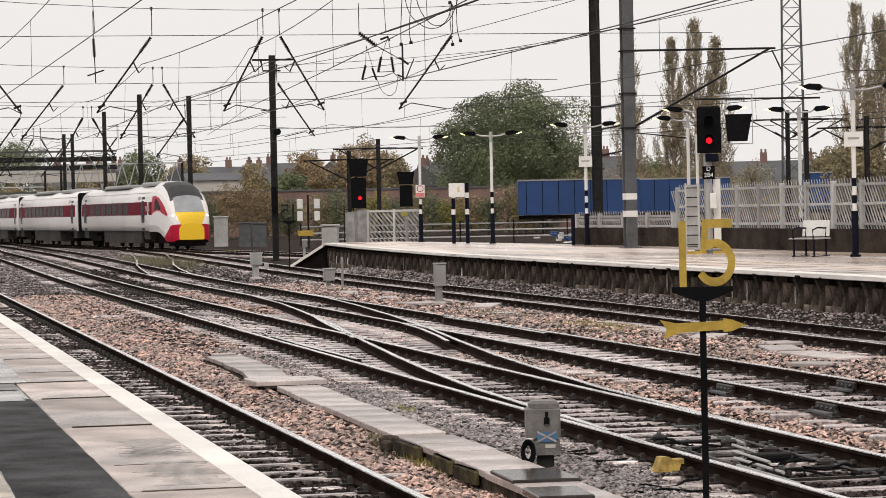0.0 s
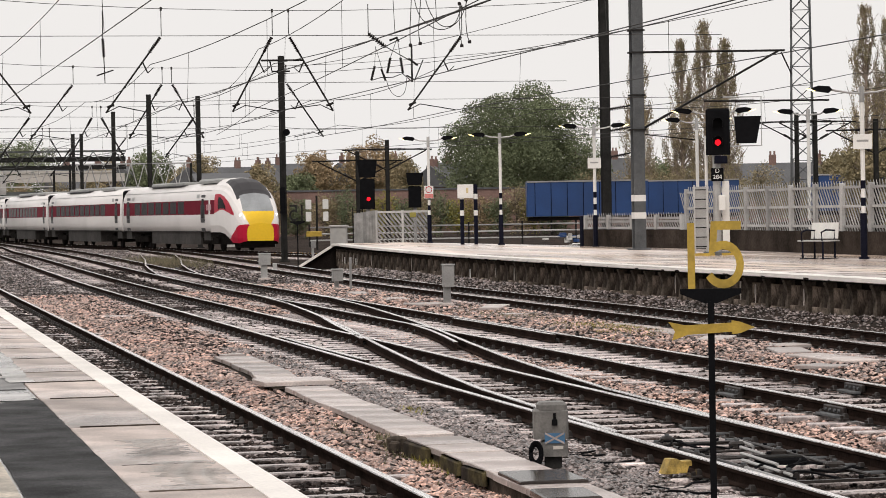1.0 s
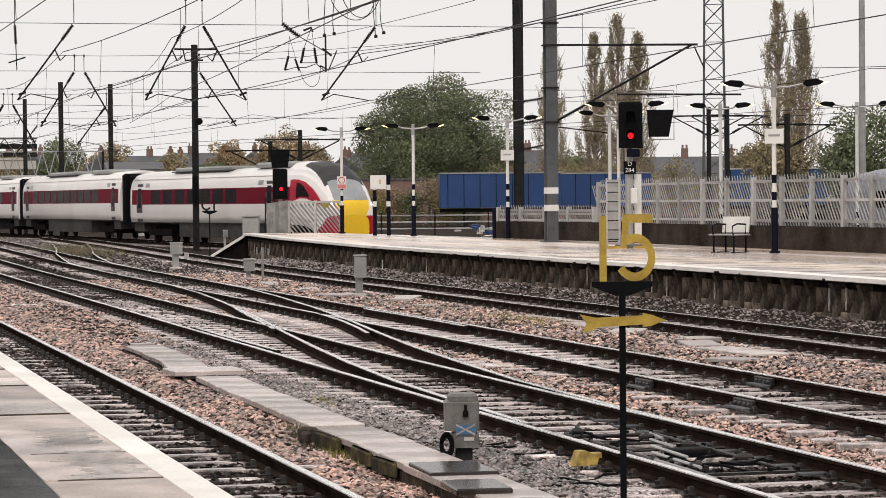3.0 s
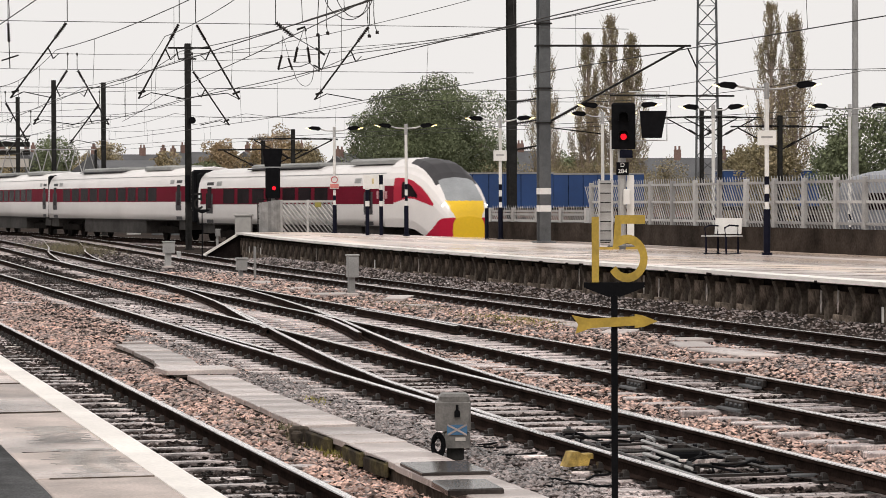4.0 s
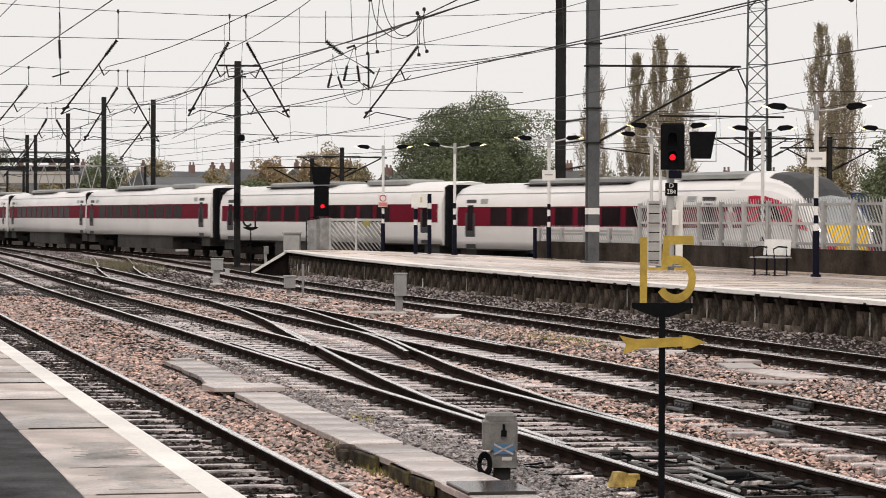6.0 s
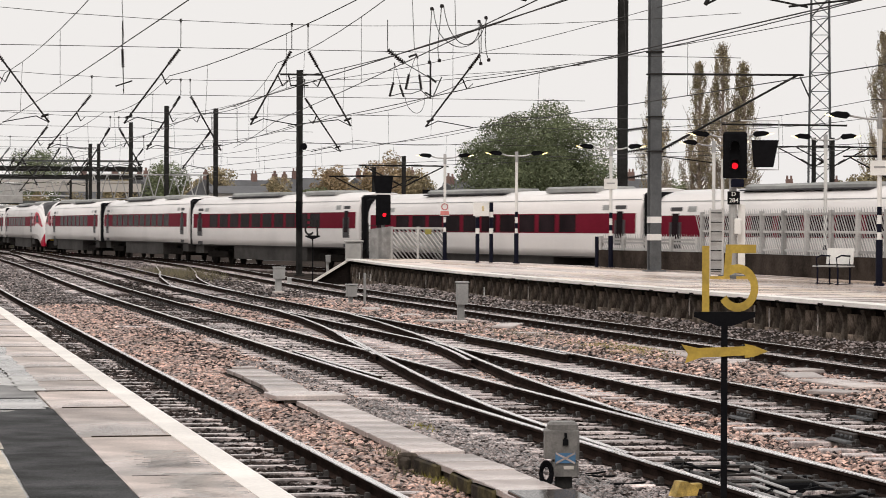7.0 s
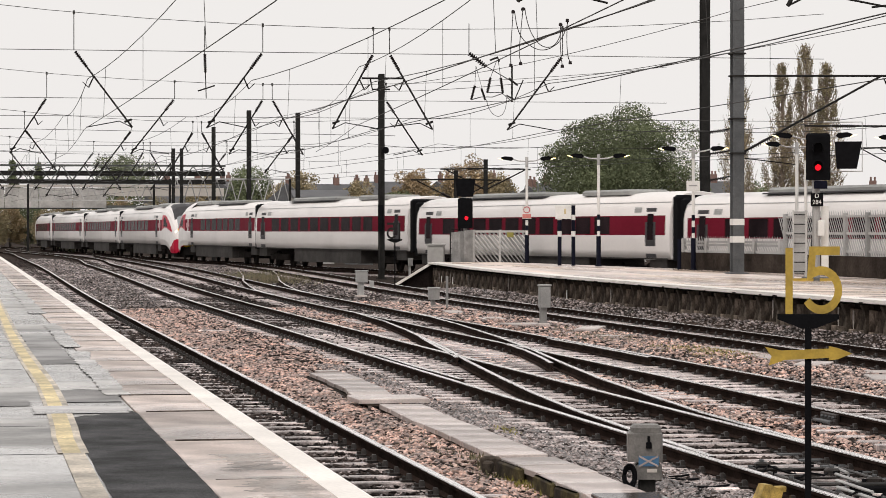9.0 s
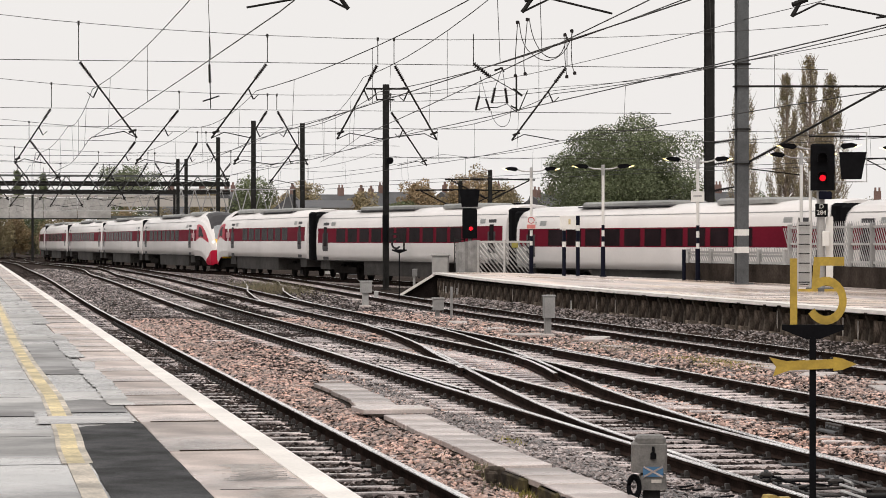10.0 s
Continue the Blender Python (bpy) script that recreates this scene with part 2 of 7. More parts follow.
# ---- building helpers ----
class Mesh:
    """Gathers boxes, tubes, prisms and sheets into one mesh."""

    def __init__(self):
        self.v, self.f = [], []

    def add(self, verts, faces):
        k = len(self.v)
        self.v += [tuple(p) for p in verts]
        self.f += [tuple(i + k for i in f) for f in faces]
        return self

    def box(self, c, s, rz=0.0, m=None, top=1.0):
        hx, hy, hz = s[0] / 2, s[1] / 2, s[2] / 2
        pts = [(-hx, -hy, -hz), (hx, -hy, -hz), (hx, hy, -hz), (-hx, hy, -hz),
               (-hx * top, -hy * top, hz), (hx * top, -hy * top, hz), (hx * top, hy * top, hz), (-hx * top, hy * top, hz)]
        r = m or Matrix.Rotation(radians(rz), 4, "Z")
        pts = [(r @ Vector(p)) + Vector(c) for p in pts]
        return self.add(pts, [(0, 3, 2, 1), (4, 5, 6, 7), (0, 1, 5, 4), (1, 2, 6, 5), (2, 3, 7, 6), (3, 0, 4, 7)])

    def bevel_box(self, c, s, b, rz=0.0):
        """A box whose four upright edges and top edges are chamfered by b."""
        hx, hy, hz = s[0] / 2, s[1] / 2, s[2] / 2
        r = Matrix.Rotation(radians(rz), 3, "Z")

        def ring(ix, z):
            x, y = hx - ix, hy - ix
            q = b
            return [(-x + q, -y), (x - q, -y), (x, -y + q), (x, y - q), (x - q, y), (-x + q, y), (-x, y - q), (-x, -y + q)], z
        pts = []
        for ix, z in ((0, -hz), (0, hz - b), (b, hz)):
            ps, zz = ring(ix, z)
            pts += [(r @ Vector((x, y, zz))) + Vector(c) for x, y in ps]
        faces = [tuple(range(7, -1, -1)), tuple(range(16, 24))]
        for k in (0, 8):
            faces += [(k + i, k + (i + 1) % 8, k + 8 + (i + 1) % 8, k + 8 + i) for i in range(8)]
        return self.add(pts, faces)

    def tube(self, a, b, r, n=6, r2=None):
        a, b = Vector(a), Vector(b)
        d = (b - a)
        if d.length < 1e-6:
            return self
        q = d.to_track_quat("Z", "Y").to_matrix()
        r2 = r if r2 is None else r2
        pts = []
        for p, rr in ((a, r), (b, r2)):
            pts += [p + q @ Vector((rr * math.cos(2 * math.pi * i / n), rr * math.sin(2 * math.pi * i / n), 0)) for i in range(n)]
        return self.add(pts, [(i, (i + 1) % n, n + (i + 1) % n, n + i) for i in range(n)] + [tuple(range(n - 1, -1, -1)), tuple(range(n, 2 * n))])

    def pipe(self, pts, r, n=5):
        P = [Vector(p) for p in pts]
        k, rows = len(P), []
        for i, p in enumerate(P):
            d = (P[min(i + 1, k - 1)] - P[max(i - 1, 0)])
            m = d.to_track_quat("Z", "Y").to_matrix()
            rows += [p + m @ Vector((r * math.cos(2 * math.pi * j / n), r * math.sin(2 * math.pi * j / n), 0)) for j in range(n)]
        f = [(i * n + j, i * n + (j + 1) % n, (i + 1) * n + (j + 1) % n, (i + 1) * n + j) for i in range(k - 1) for j in range(n)]
        return self.add(rows, f + [tuple(range(n - 1, -1, -1)), tuple(range((k - 1) * n, k * n))])

    def prism(self, outline, origin, ux, uy, depth):
        """Extrudes a flat outline, given in the axes ux, uy from origin, along their normal."""
        o, ux, uy = Vector(origin), Vector(ux), Vector(uy)
        w = ux.cross(uy).normalized() * depth
        n = len(outline)
        pts = [o + ux * a + uy * b - w / 2 for a, b in outline] + [o + ux * a + uy * b + w / 2 for a, b in outline]
        return self.add(pts, [tuple(range(n - 1, -1, -1)), tuple(range(n, 2 * n))] + [(i, (i + 1) % n, n + (i + 1) % n, n + i) for i in range(n)])

    def sweep(self, profile, line, closed=True, caps=True):
        """Sweeps a profile (across, up) along a line of points (x, y, z) in plan."""
        n, rows = len(profile), []
        L = [Vector(p) for p in line]
        for i, p in enumerate(L):
            d = (L[min(i + 1, len(L) - 1)] - L[max(i - 1, 0)])
            side = Vector((d.y, -d.x, 0)).normalized()
            rows += [p + side * a + Vector((0, 0, b)) for a, b in profile]
        faces = []
        m = n if closed else n - 1
        for i in range(len(L) - 1):
            for j in range(m):
                a, b = i * n + j, i * n + (j + 1) % n
                faces.append((a, a + n, b + n, b))
        if caps and closed:
            faces += [tuple(range(n)), tuple(range(len(rows) - 1, len(rows) - n - 1, -1))]
        return self.add(rows, faces)

    def data(self, name, material, smooth=False):
        me = bpy.data.meshes.new(name)
        me.from_pydata([tuple(p) for p in self.v], [], self.f)
        me.materials.append(material)
        if smooth:
            me.polygons.foreach_set("use_smooth", [True] * len(me.polygons))
        me.update()
        return me


def part(name, mesh, material, parent=None, label="", smooth=False):
    """Links a mesh as one object, under a thing or a part."""
    ob = new(name, mesh.data(name, material, smooth) if isinstance(mesh, Mesh) else mesh)
    if parent is not None:
        ob.parent = parent
    return tagged(ob, label) if label else ob


def thing(name, label, category, at=None, group="", kind=""):
    ob = new(name)
    if at is not None:
        ob.matrix_basis = at
    return tagged(ob, label, category, group, kind)


def solid(name, mesh, material, label, category, group="", kind="", smooth=False):
    ob = part(name, mesh, material, None, "", smooth)
    return tagged(ob, label, category, group, kind)


def smoothstep(a, b, x):
    q = min(1.0, max(0.0, (x - a) / (b - a)))
    return q * q * (3 - 2 * q)


# ---- plan: the lines of the tracks ----
def rise(y):
    return 0.3 * smoothstep(75, 150, y)


def base_x(y):
    """The easy curve that all the lines follow."""
    def f(v):
        k = (v - 130) / 100
        return 20.1193 - 18.8261 * k + 9.8231 * k ** 2 + 4.7047 * k ** 3 - 5.6283 * k ** 4
    if y > 232:
        return f(232) + (y - 232) * (f(232) - f(231)) + 0.0011 * (y - 232) ** 2
    if y < 62:
        return f(62) + (y - 62) * (f(63) - f(62))
    return f(y)


def main_x(y):
    """The curving line on which the train runs: it swings out a little before the platform."""
    return base_x(y) + 0.85 * smoothstep(138, 160, y) * (1 - smoothstep(235, 310, y))


def line_1(y):
    k = smoothstep(200, 290, y)
    return 3.47 * (1 - k) + (base_x(y) - 6.9) * k


def line_2(y):
    k = smoothstep(150, 225, y)
    return 7.89 * (1 - k) + (base_x(y) - 3.45) * k


def line_3(y):
    return 11.25


def line_4(y):
    return 16.15


def track_points(fx, y0, y1, step, dz=0.0):
    n = max(2, int(round((y1 - y0) / step)) + 1)
    return [(fx(y0 + (y1 - y0) * i / (n - 1)), y0 + (y1 - y0) * i / (n - 1), rise(y0 + (y1 - y0) * i / (n - 1)) + dz) for i in range(n)]


GROUND_X0, PLAT_X, PLAT_Z, FAR_X, FAR_Z = -40.0, 1.95, 0.915, 17.75, 0.84


# ---- ground ----
def ground_z(x, y):
    z = rise(y) - 0.212
    flat = min(1.0, min(abs(x - c) for c in (3.47, 7.89, 11.25, 16.15)) / 1.5)
    dips = 0.05 * (0.15 + 0.85 * flat) * noise.noise(Vector((x * 0.35, y * 0.35, 0))) + 0.02 * flat * noise.noise(Vector((x * 1.3, y * 1.3, 3)))
    z += 0.34 * smoothstep(16.95, 17.9, x) * (1 - smoothstep(18.2, 19, x)) * (1 - smoothstep(88, 104, y))
    z += 0.1 * smoothstep(12.3, 13.4, x) * (1 - smoothstep(14.2, 15.2, x)) * (1 - smoothstep(70, 90, y))
    for c in (3.47, 7.89, 11.25, 16.15):
        z += 0.012 * (1 - smoothstep(0.9, 1.5, abs(x - c)))
    z += 0.07 * smoothstep(4.4, 5.0, x) * (1 - smoothstep(6.2, 6.9, x))
    z -= 0.1 * smoothstep(4.7, 5.05, x) * (1 - smoothstep(5.35, 5.6, x)) * smoothstep(18, 21, y) * (1 - smoothstep(25.2, 26.0, y))
    return z + dips


def build_ground():
    xs = sorted({-3000, -1000, -300, -100, -40, -10, 0, *[1 + 0.3 * i for i in range(62)], *[20 + 2 * i for i in range(16)], 60, 75, 90, 120, 200, 500, 1500, 4000})
    ys = sorted({-500, -100, -20, 0, *[8 + 0.6 * i for i in range(130)], *[90 + 4 * i for i in range(50)], 310, 350, 420, 600, 1000, 2500, 4500})
    m = Mesh()
    m.v = [(x, y, ground_z(x, y)) for y in ys for x in xs]
    w = len(xs)
    m.f = [(j * w + i, j * w + i + 1, (j + 1) * w + i + 1, (j + 1) * w + i) for j in range(len(ys) - 1) for i in range(w - 1)]
    solid("ground", m, M_BALLAST, "brown-grey stone ballast bed between the tracks, darkened for gap shade", "ground", kind="structure", smooth=True)


def scatter_stones(name, material, count, x0, x1, y0, y1, label, size=(0.016, 0.038), skip=None, seed=1):
    """Many small angular stones lying on the ballast, in one mesh."""
    rng = np.random.default_rng(seed)
    base = np.array([(1, 0, -.1), (-.9, .2, 0), (.1, 1, 0), (0, -1, .1), (.1, .1, .8), (0, 0, -.7)], float)
    tri = np.array([(0, 2, 4), (2, 1, 4), (1, 3, 4), (3, 0, 4), (2, 0, 5), (1, 2, 5), (3, 1, 5), (0, 3, 5)])
    # denser towards the near end, where single stones can be told apart
    q = rng.random(count)
    y = y0 * (y1 / y0) ** q
    x = x0 + (x1 - x0) * rng.random(count)
    if skip is not None:
        keep = ~skip(x, y)
        x, y = x[keep], y[keep]
    n = len(x)
    z = np.array([ground_z(a, b) for a, b in zip(x, y)])
    s = (size[0] + (size[1] - size[0]) * rng.random(n) ** 1.5) * (1 + (y - y0) / 80)
    jit = base[None] * (0.65 + 0.7 * rng.random((n, 6, 1))) + 0.25 * (rng.random((n, 6, 3)) - 0.5)
    a = rng.random(n) * 6.283
    t = (rng.random(n) - 0.5) * 1.6
    ca, sa, ct, st = np.cos(a), np.sin(a), np.cos(t), np.sin(t)
    X = jit[:, :, 0] * ca[:, None] - jit[:, :, 1] * sa[:, None]
    Y = jit[:, :, 0] * sa[:, None] + jit[:, :, 1] * ca[:, None]
    Z = jit[:, :, 2] * 0.65
    Y, Z = Y * ct[:, None] - Z * st[:, None], Y * st[:, None] + Z * ct[:, None]
    v = np.stack([X * s[:, None] + x[:, None], Y * s[:, None] + y[:, None], Z * s[:, None] + (z + 0.35 * s)[:, None]], -1).reshape(-1, 3)
    f = (tri[None] + 6 * np.arange(n)[:, None, None]).reshape(-1, 3)
    me = bpy.data.meshes.new(name)
    me.vertices.add(len(v))
    me.vertices.foreach_set("co", v.ravel())
    me.loops.add(f.size)
    me.loops.foreach_set("vertex_index", f.ravel().astype(np.int32))
    me.polygons.add(len(f))
    me.polygons.foreach_set("loop_start", np.arange(0, f.size, 3, dtype=np.int32))
    me.materials.append(material)
    me.update(calc_edges=True)
    tagged(new(name, me), label, "ballast", kind="stuff")


# ---- tracks ----
RAIL = [(-0.035, 0.0), (0.035, 0.0), (0.036, -0.035), (0.01, -0.05), (0.01, -0.115), (0.068, -0.13), (0.068, -0.14), (-0.068, -0.14), (-0.068, -0.13), (-0.01, -0.115), (-0.01, -0.05), (-0.036, -0.035)]
HEAD = [(-0.03, 0.003), (0.03, 0.003), (0.037, -0.006), (-0.037, -0.006)]


def rail_between(pts, parent, name="rail", shine=True):
    r = part(name, Mesh().sweep(RAIL, pts), M_RAIL, parent)
    if shine:
        part("railhead", Mesh().sweep(HEAD, pts), M_RAILTOP, r, "polished steel running surface")
    return r


def offset_line(pts, off):
    out = []
    L = [Vector(p) for p in pts]
    for i, p in enumerate(L):
        d = L[min(i + 1, len(L) - 1)] - L[max(i - 1, 0)]
        out.append(tuple(p + Vector((d.y, -d.x, 0)).normalized() * off))
    return out


def chair_mesh():
    m = Mesh()
    m.bevel_box((0, 0, -0.142), (0.34, 0.15, 0.022), 0.007)
    m.box((-0.085, 0, -0.11), (0.06, 0.09, 0.06), top=0.6)
    m.box((0.085, 0, -0.11), (0.06, 0.09, 0.06), top=0.6)
    m.tube((-0.14, -0.04, -0.14), (-0.14, -0.04, -0.1), 0.022, 6)
    m.tube((0.14, 0.04, -0.14), (0.14, 0.04, -0.1), 0.022, 6)
    return m.data("rail_chair", M_CHAIR)


def sleeper_mesh(length, width=0.255):
    m = Mesh()
    m.bevel_box((0, 0, -0.2), (length, width, 0.1), 0.012)
    return m.data("sleeper", M_SLEEPER)


CHAIR = chair_mesh()
SLEEPER = sleeper_mesh(2.6, 0.215)
SLIM_SLEEPER = sleeper_mesh(2.6, 0.16)


def lay_track(label, fx, y0, y1, pitch, chairs_to, seed, sleepers_to=230.0, first=None):
    """One track: two rails, timber sleepers and iron chairs."""
    rng = random.Random(seed)
    t = thing("track", label, "railway track", group="railway tracks", kind="structure")
    pts = track_points(fx, y0, y1, 4.0)
    for off in (-0.7525, 0.7525):
        rail_between(offset_line(pts, off), t)
    y, n = y0 + 0.2, 0
    while y < min(y1, sleepers_to) and n < 300:
        x, z = fx(y), rise(y)
        head = math.atan2(fx(y + 0.5) - fx(y - 0.5), 1.0)
        if not (first and first(y)):
            s = part("sleeper", SLIM_SLEEPER if fx is line_1 else SLEEPER, None, t)
            s.matrix_basis = Matrix.Translation((x + rng.uniform(-0.06, 0.06), y, z - 0.012 + rng.uniform(-0.015, 0.012))) @ Matrix.Rotation(-head + rng.uniform(-0.012, 0.012), 4, "Z")
            n += 1
        if y < chairs_to:
            for off in (-0.7525, 0.7525):
                c = part("rail_chair", CHAIR, None, t)
                c.matrix_basis = Matrix.Translation((x + off * math.cos(head), y - off * math.sin(-head), z)) @ Matrix.Rotation(-head, 4, "Z")
        y += pitch
    return t


def build_tracks():
    lay_track("platform-side track with wet timber sleepers and chaired rails", line_1, 12, 330, 0.7, 75, 1, 150)
    lay_track("second track with wet timber sleepers, beside the crossover", line_2, 15, 330, 0.7, 90, 2, 190)
    lay_track("third track with timber sleepers, joining the crossover", line_3, 18, 212, 0.7, 90, 3, 170)
    lay_track("track along the far platform with timber sleepers", line_4, 30, 153, 0.7, 95, 4, 150)
    lay_track("curving track on which the train runs", main_x, 40, 420, 0.75, 0, 5, 250)
    # crossover between the second and third tracks
    x = thing("crossover", "railway crossover with switch blades between two tracks", "crossover", kind="structure")
    left = [(7.22, 24.5), (7.32, 28.0), (7.42, 31.0), (7.68, 34.8), (7.98, 38.3), (8.45, 43.3), (9.0, 48.5), (9.75, 57.0), (10.2, 63.0), (10.48, 69.5), (10.5, 74)]
    right = [(8.64, 22.0), (8.7, 26.0), (8.85, 30.5), (9.1, 34.0), (9.42, 38.0), (9.9, 42.5), (10.42, 47.0), (11.0, 53.0), (11.55, 60.0), (11.9, 66.0), (12.0, 74)]
    for k in (left, right):
        rail_between([(a, b, 0.001) for a, b in k], x)
    # check rails and wing rails
    for k in ([(10.5, 50.2), (10.28, 47.2), (9.98, 44.5), (9.7, 42.4)], [(9.42, 53.5), (9.05, 50.0), (8.72, 46.5), (8.5, 44.5)], [(12.0 - 0.16, 52), (12.0 - 0.13, 48), (12.0 - 0.17, 44)], [(7.31, 46), (7.28, 42), (7.33, 38)]):
        rail_between([(*a, 0.0) for a in k], x, "check_rail")
    # curved trailing rails of the far turnout
    for k in ([(13.77, 131), (12.6, 118), (11.64, 109), (11.1, 102), (10.6, 95), (10.5, 88)], [(15.46, 131), (14.2, 118), (13.17, 109), (12.57, 102), (12.1, 95), (12.0, 88)]):
        rail_between([(*a, rise(a[1])) for a in k], x)
    # long timbers under the crossing
    timber = sleeper_mesh(5.6, 0.24)
    y = 36.0
    while y < 60:
        s = part("long_timber", timber, None, x)
        s.matrix_basis = Matrix.Translation((9.6, y, -0.004))
        y += 0.7


# ---- platforms ----
def build_near_platform():
    p = thing("near_platform", "wet stone-edged station platform with white edge line", "platform", kind="structure")
    part("platform_body", Mesh().box((-9.15, 150, 0.22), (21.6, 320, 1.16)), M_WALL, p, "dark brick platform body")
    # deck strips: coping stones, grey paving, tarmac
    part("deck", Mesh().box((-9.4, 150, 0.885), (21.22, 320, 0.05)), M_GREYPAVE, p, "grey wet paving with puddles")
    rng = random.Random(19)
    right = [(1.222 + rng.uniform(-0.006, 0.005), 4 + 0.3 * k, 0.914) for k in range(49)]
    top = [(1.2 - 0.06 * k, 18.75 - 0.07 * k + rng.uniform(-0.12, 0.12), 0.914) for k in range(8)]
    left = [(0.715 + rng.uniform(-0.004, 0.004), 18.1 - 0.3 * k, 0.914) for k in range(47)]
    outline = right + top + left
    part("tarmac_patch", Mesh().add(outline, [tuple(range(len(outline)))]), M_TARMAC, p, "ragged dark tarmac patch")
    # worn yellow line: it wavers, and fades out towards the near end
    wob = [(15.2, 0.575), (16.3, 0.578), (17.2, 0.6), (18.3, 0.615), (20, 0.628), (22, 0.636), (24.5, 0.61), (28, 0.58), (34, 0.555), (45, 0.57), (70, 0.58), (120, 0.58)]
    for part_name, material, lo, hi, z, label in (("yellow_line", M_YLINE, 0.0, 0.105, 0.9155, "worn yellow safety line"), ("faded_line", M_YFADE, -0.03, 0.15, 0.9148, "scrubbed pale margin of the yellow line")):
        ln = Mesh()
        for (ya, xa), (yb, xb) in zip(wob, wob[1:]):
            ln.add([(xa + lo, ya, z), (xa + hi, ya, z), (xb + hi, yb, z), (xb + lo, yb, z)], [(0, 1, 2, 3)])
        part(part_name, ln, material, p, label)
    part("faded_line", Mesh().add([(0.56, 5, 0.9148), (0.7, 5, 0.9148), (0.7, 15.2, 0.9148), (0.575, 15.2, 0.9148)], [(0, 1, 2, 3)]), M_YFADE, p, "scrubbed remains of the yellow line")

    def ragged(x0, x1, y0, y1, z, jag, seed):
        """A flat patch with a torn outline."""
        r = random.Random(seed)
        n = 44
        out = [(x1 + jag * (0.8 * noise.noise(Vector((i * 0.13, seed, 0))) + 0.35 * r.uniform(-1, 1)), y0 + (y1 - y0) * i / n, z) for i in range(n + 1)]
        out += [(x1 + (x0 - x1) * i / 5, y1 + r.uniform(-1, 1) * jag * 3, z) for i in range(1, 5)]
        out += [(x0 + r.uniform(-jag, jag) * 0.4, y1 + (y0 - y1) * i / n, z) for i in range(n + 1)]
        return Mesh().add(out, [tuple(range(len(out)))])
    part("wet_film", ragged(0.5, 1.17, 18.5, 19.3, 0.9163, 0.04, 3), M_PUDDLE, p, "thin shining film of rain water")
    part("grey_spread", ragged(1.1, 1.3, 20.5, 28.0, 0.9202, 0.05, 6), M_GREYPAVE, p, "grey cement spread over the slab edge")
    part("grey_spread", ragged(1.1, 1.3, 29.0, 36.5, 0.9202, 0.06, 7), M_GREYPAVE, p, "grey cement spread over the slab edge")
    part("grey_spread", ragged(1.05, 1.3, 41.0, 58.0, 0.9202, 0.06, 8), M_GREYPAVE, p, "grey cement spread over the slab edge")
    part("dark_patch", ragged(0.74, 1.2, 19.75, 21.3, 0.9145, 0.04, 9), M_DARKPAVE, p, "dark rectangular repair in the paving")
    part("dark_patch", ragged(-0.6, 0.5, 19.4, 20.1, 0.9145, 0.04, 10), M_DARKPAVE, p, "dark rectangular repair in the paving")
    part("dark_patch", ragged(0.72, 1.1, 25.5, 33.0, 0.9145, 0.05, 11), M_DARKPAVE, p, "dark worn repair in the paving")
    # ribbed anti-slip grooves across the nearest slabs
    for k in range(46):
        w = rng.uniform(0.2, 0.4)
        part("slab_groove", Mesh().box((1.58 + rng.uniform(-0.05, 0.05), 12.3 + 0.05 * k + (0.35 if k > 24 else 0.0), PLAT_Z + 0.0045), (w, 0.009, 0.002), 1.0), M_GREYPAVE, p)
    for a in (8.0, 12.2, 15.2, 17.4, 21.8, 24.6, 29.5, 36.0):
        part("paving_joint", Mesh().box((-4.2, a, 0.9085), (9.5, 0.02, 0.005)), M_TARMAC, p)
    part("white_edge", Mesh().box((1.861, 130, 0.85), (0.168, 260, 0.142)), M_WHITELINE, p, "white painted platform edge")
    rng = random.Random(7)
    slab = {}
    y = 6.0
    while y < 190:
        ln = rng.choice((1.3, 1.9, 2.2, 2.6))
        key = round(ln, 2)
        if key not in slab:
            slab[key] = Mesh().bevel_box((0, 0, -0.04), (0.72, ln - 0.012, 0.08), 0.005).data("coping_slab", M_SLAB)
        c = part("coping_slab", slab[key], None, p)
        c.matrix_basis = Matrix.Translation((1.586, y + ln / 2, PLAT_Z + rng.uniform(-0.004, 0.004))) @ Matrix.Rotation(rng.uniform(-0.004, 0.004), 4, "Z")
        y += ln
        if y < 90:
            part("slab_joint", Mesh().box((1.55, y, PLAT_Z), (0.52, rng.uniform(0.005, 0.014), 0.0092), rng.uniform(-1.5, 1.5)), M_WALL, p, "dark open slab joint")
    return p


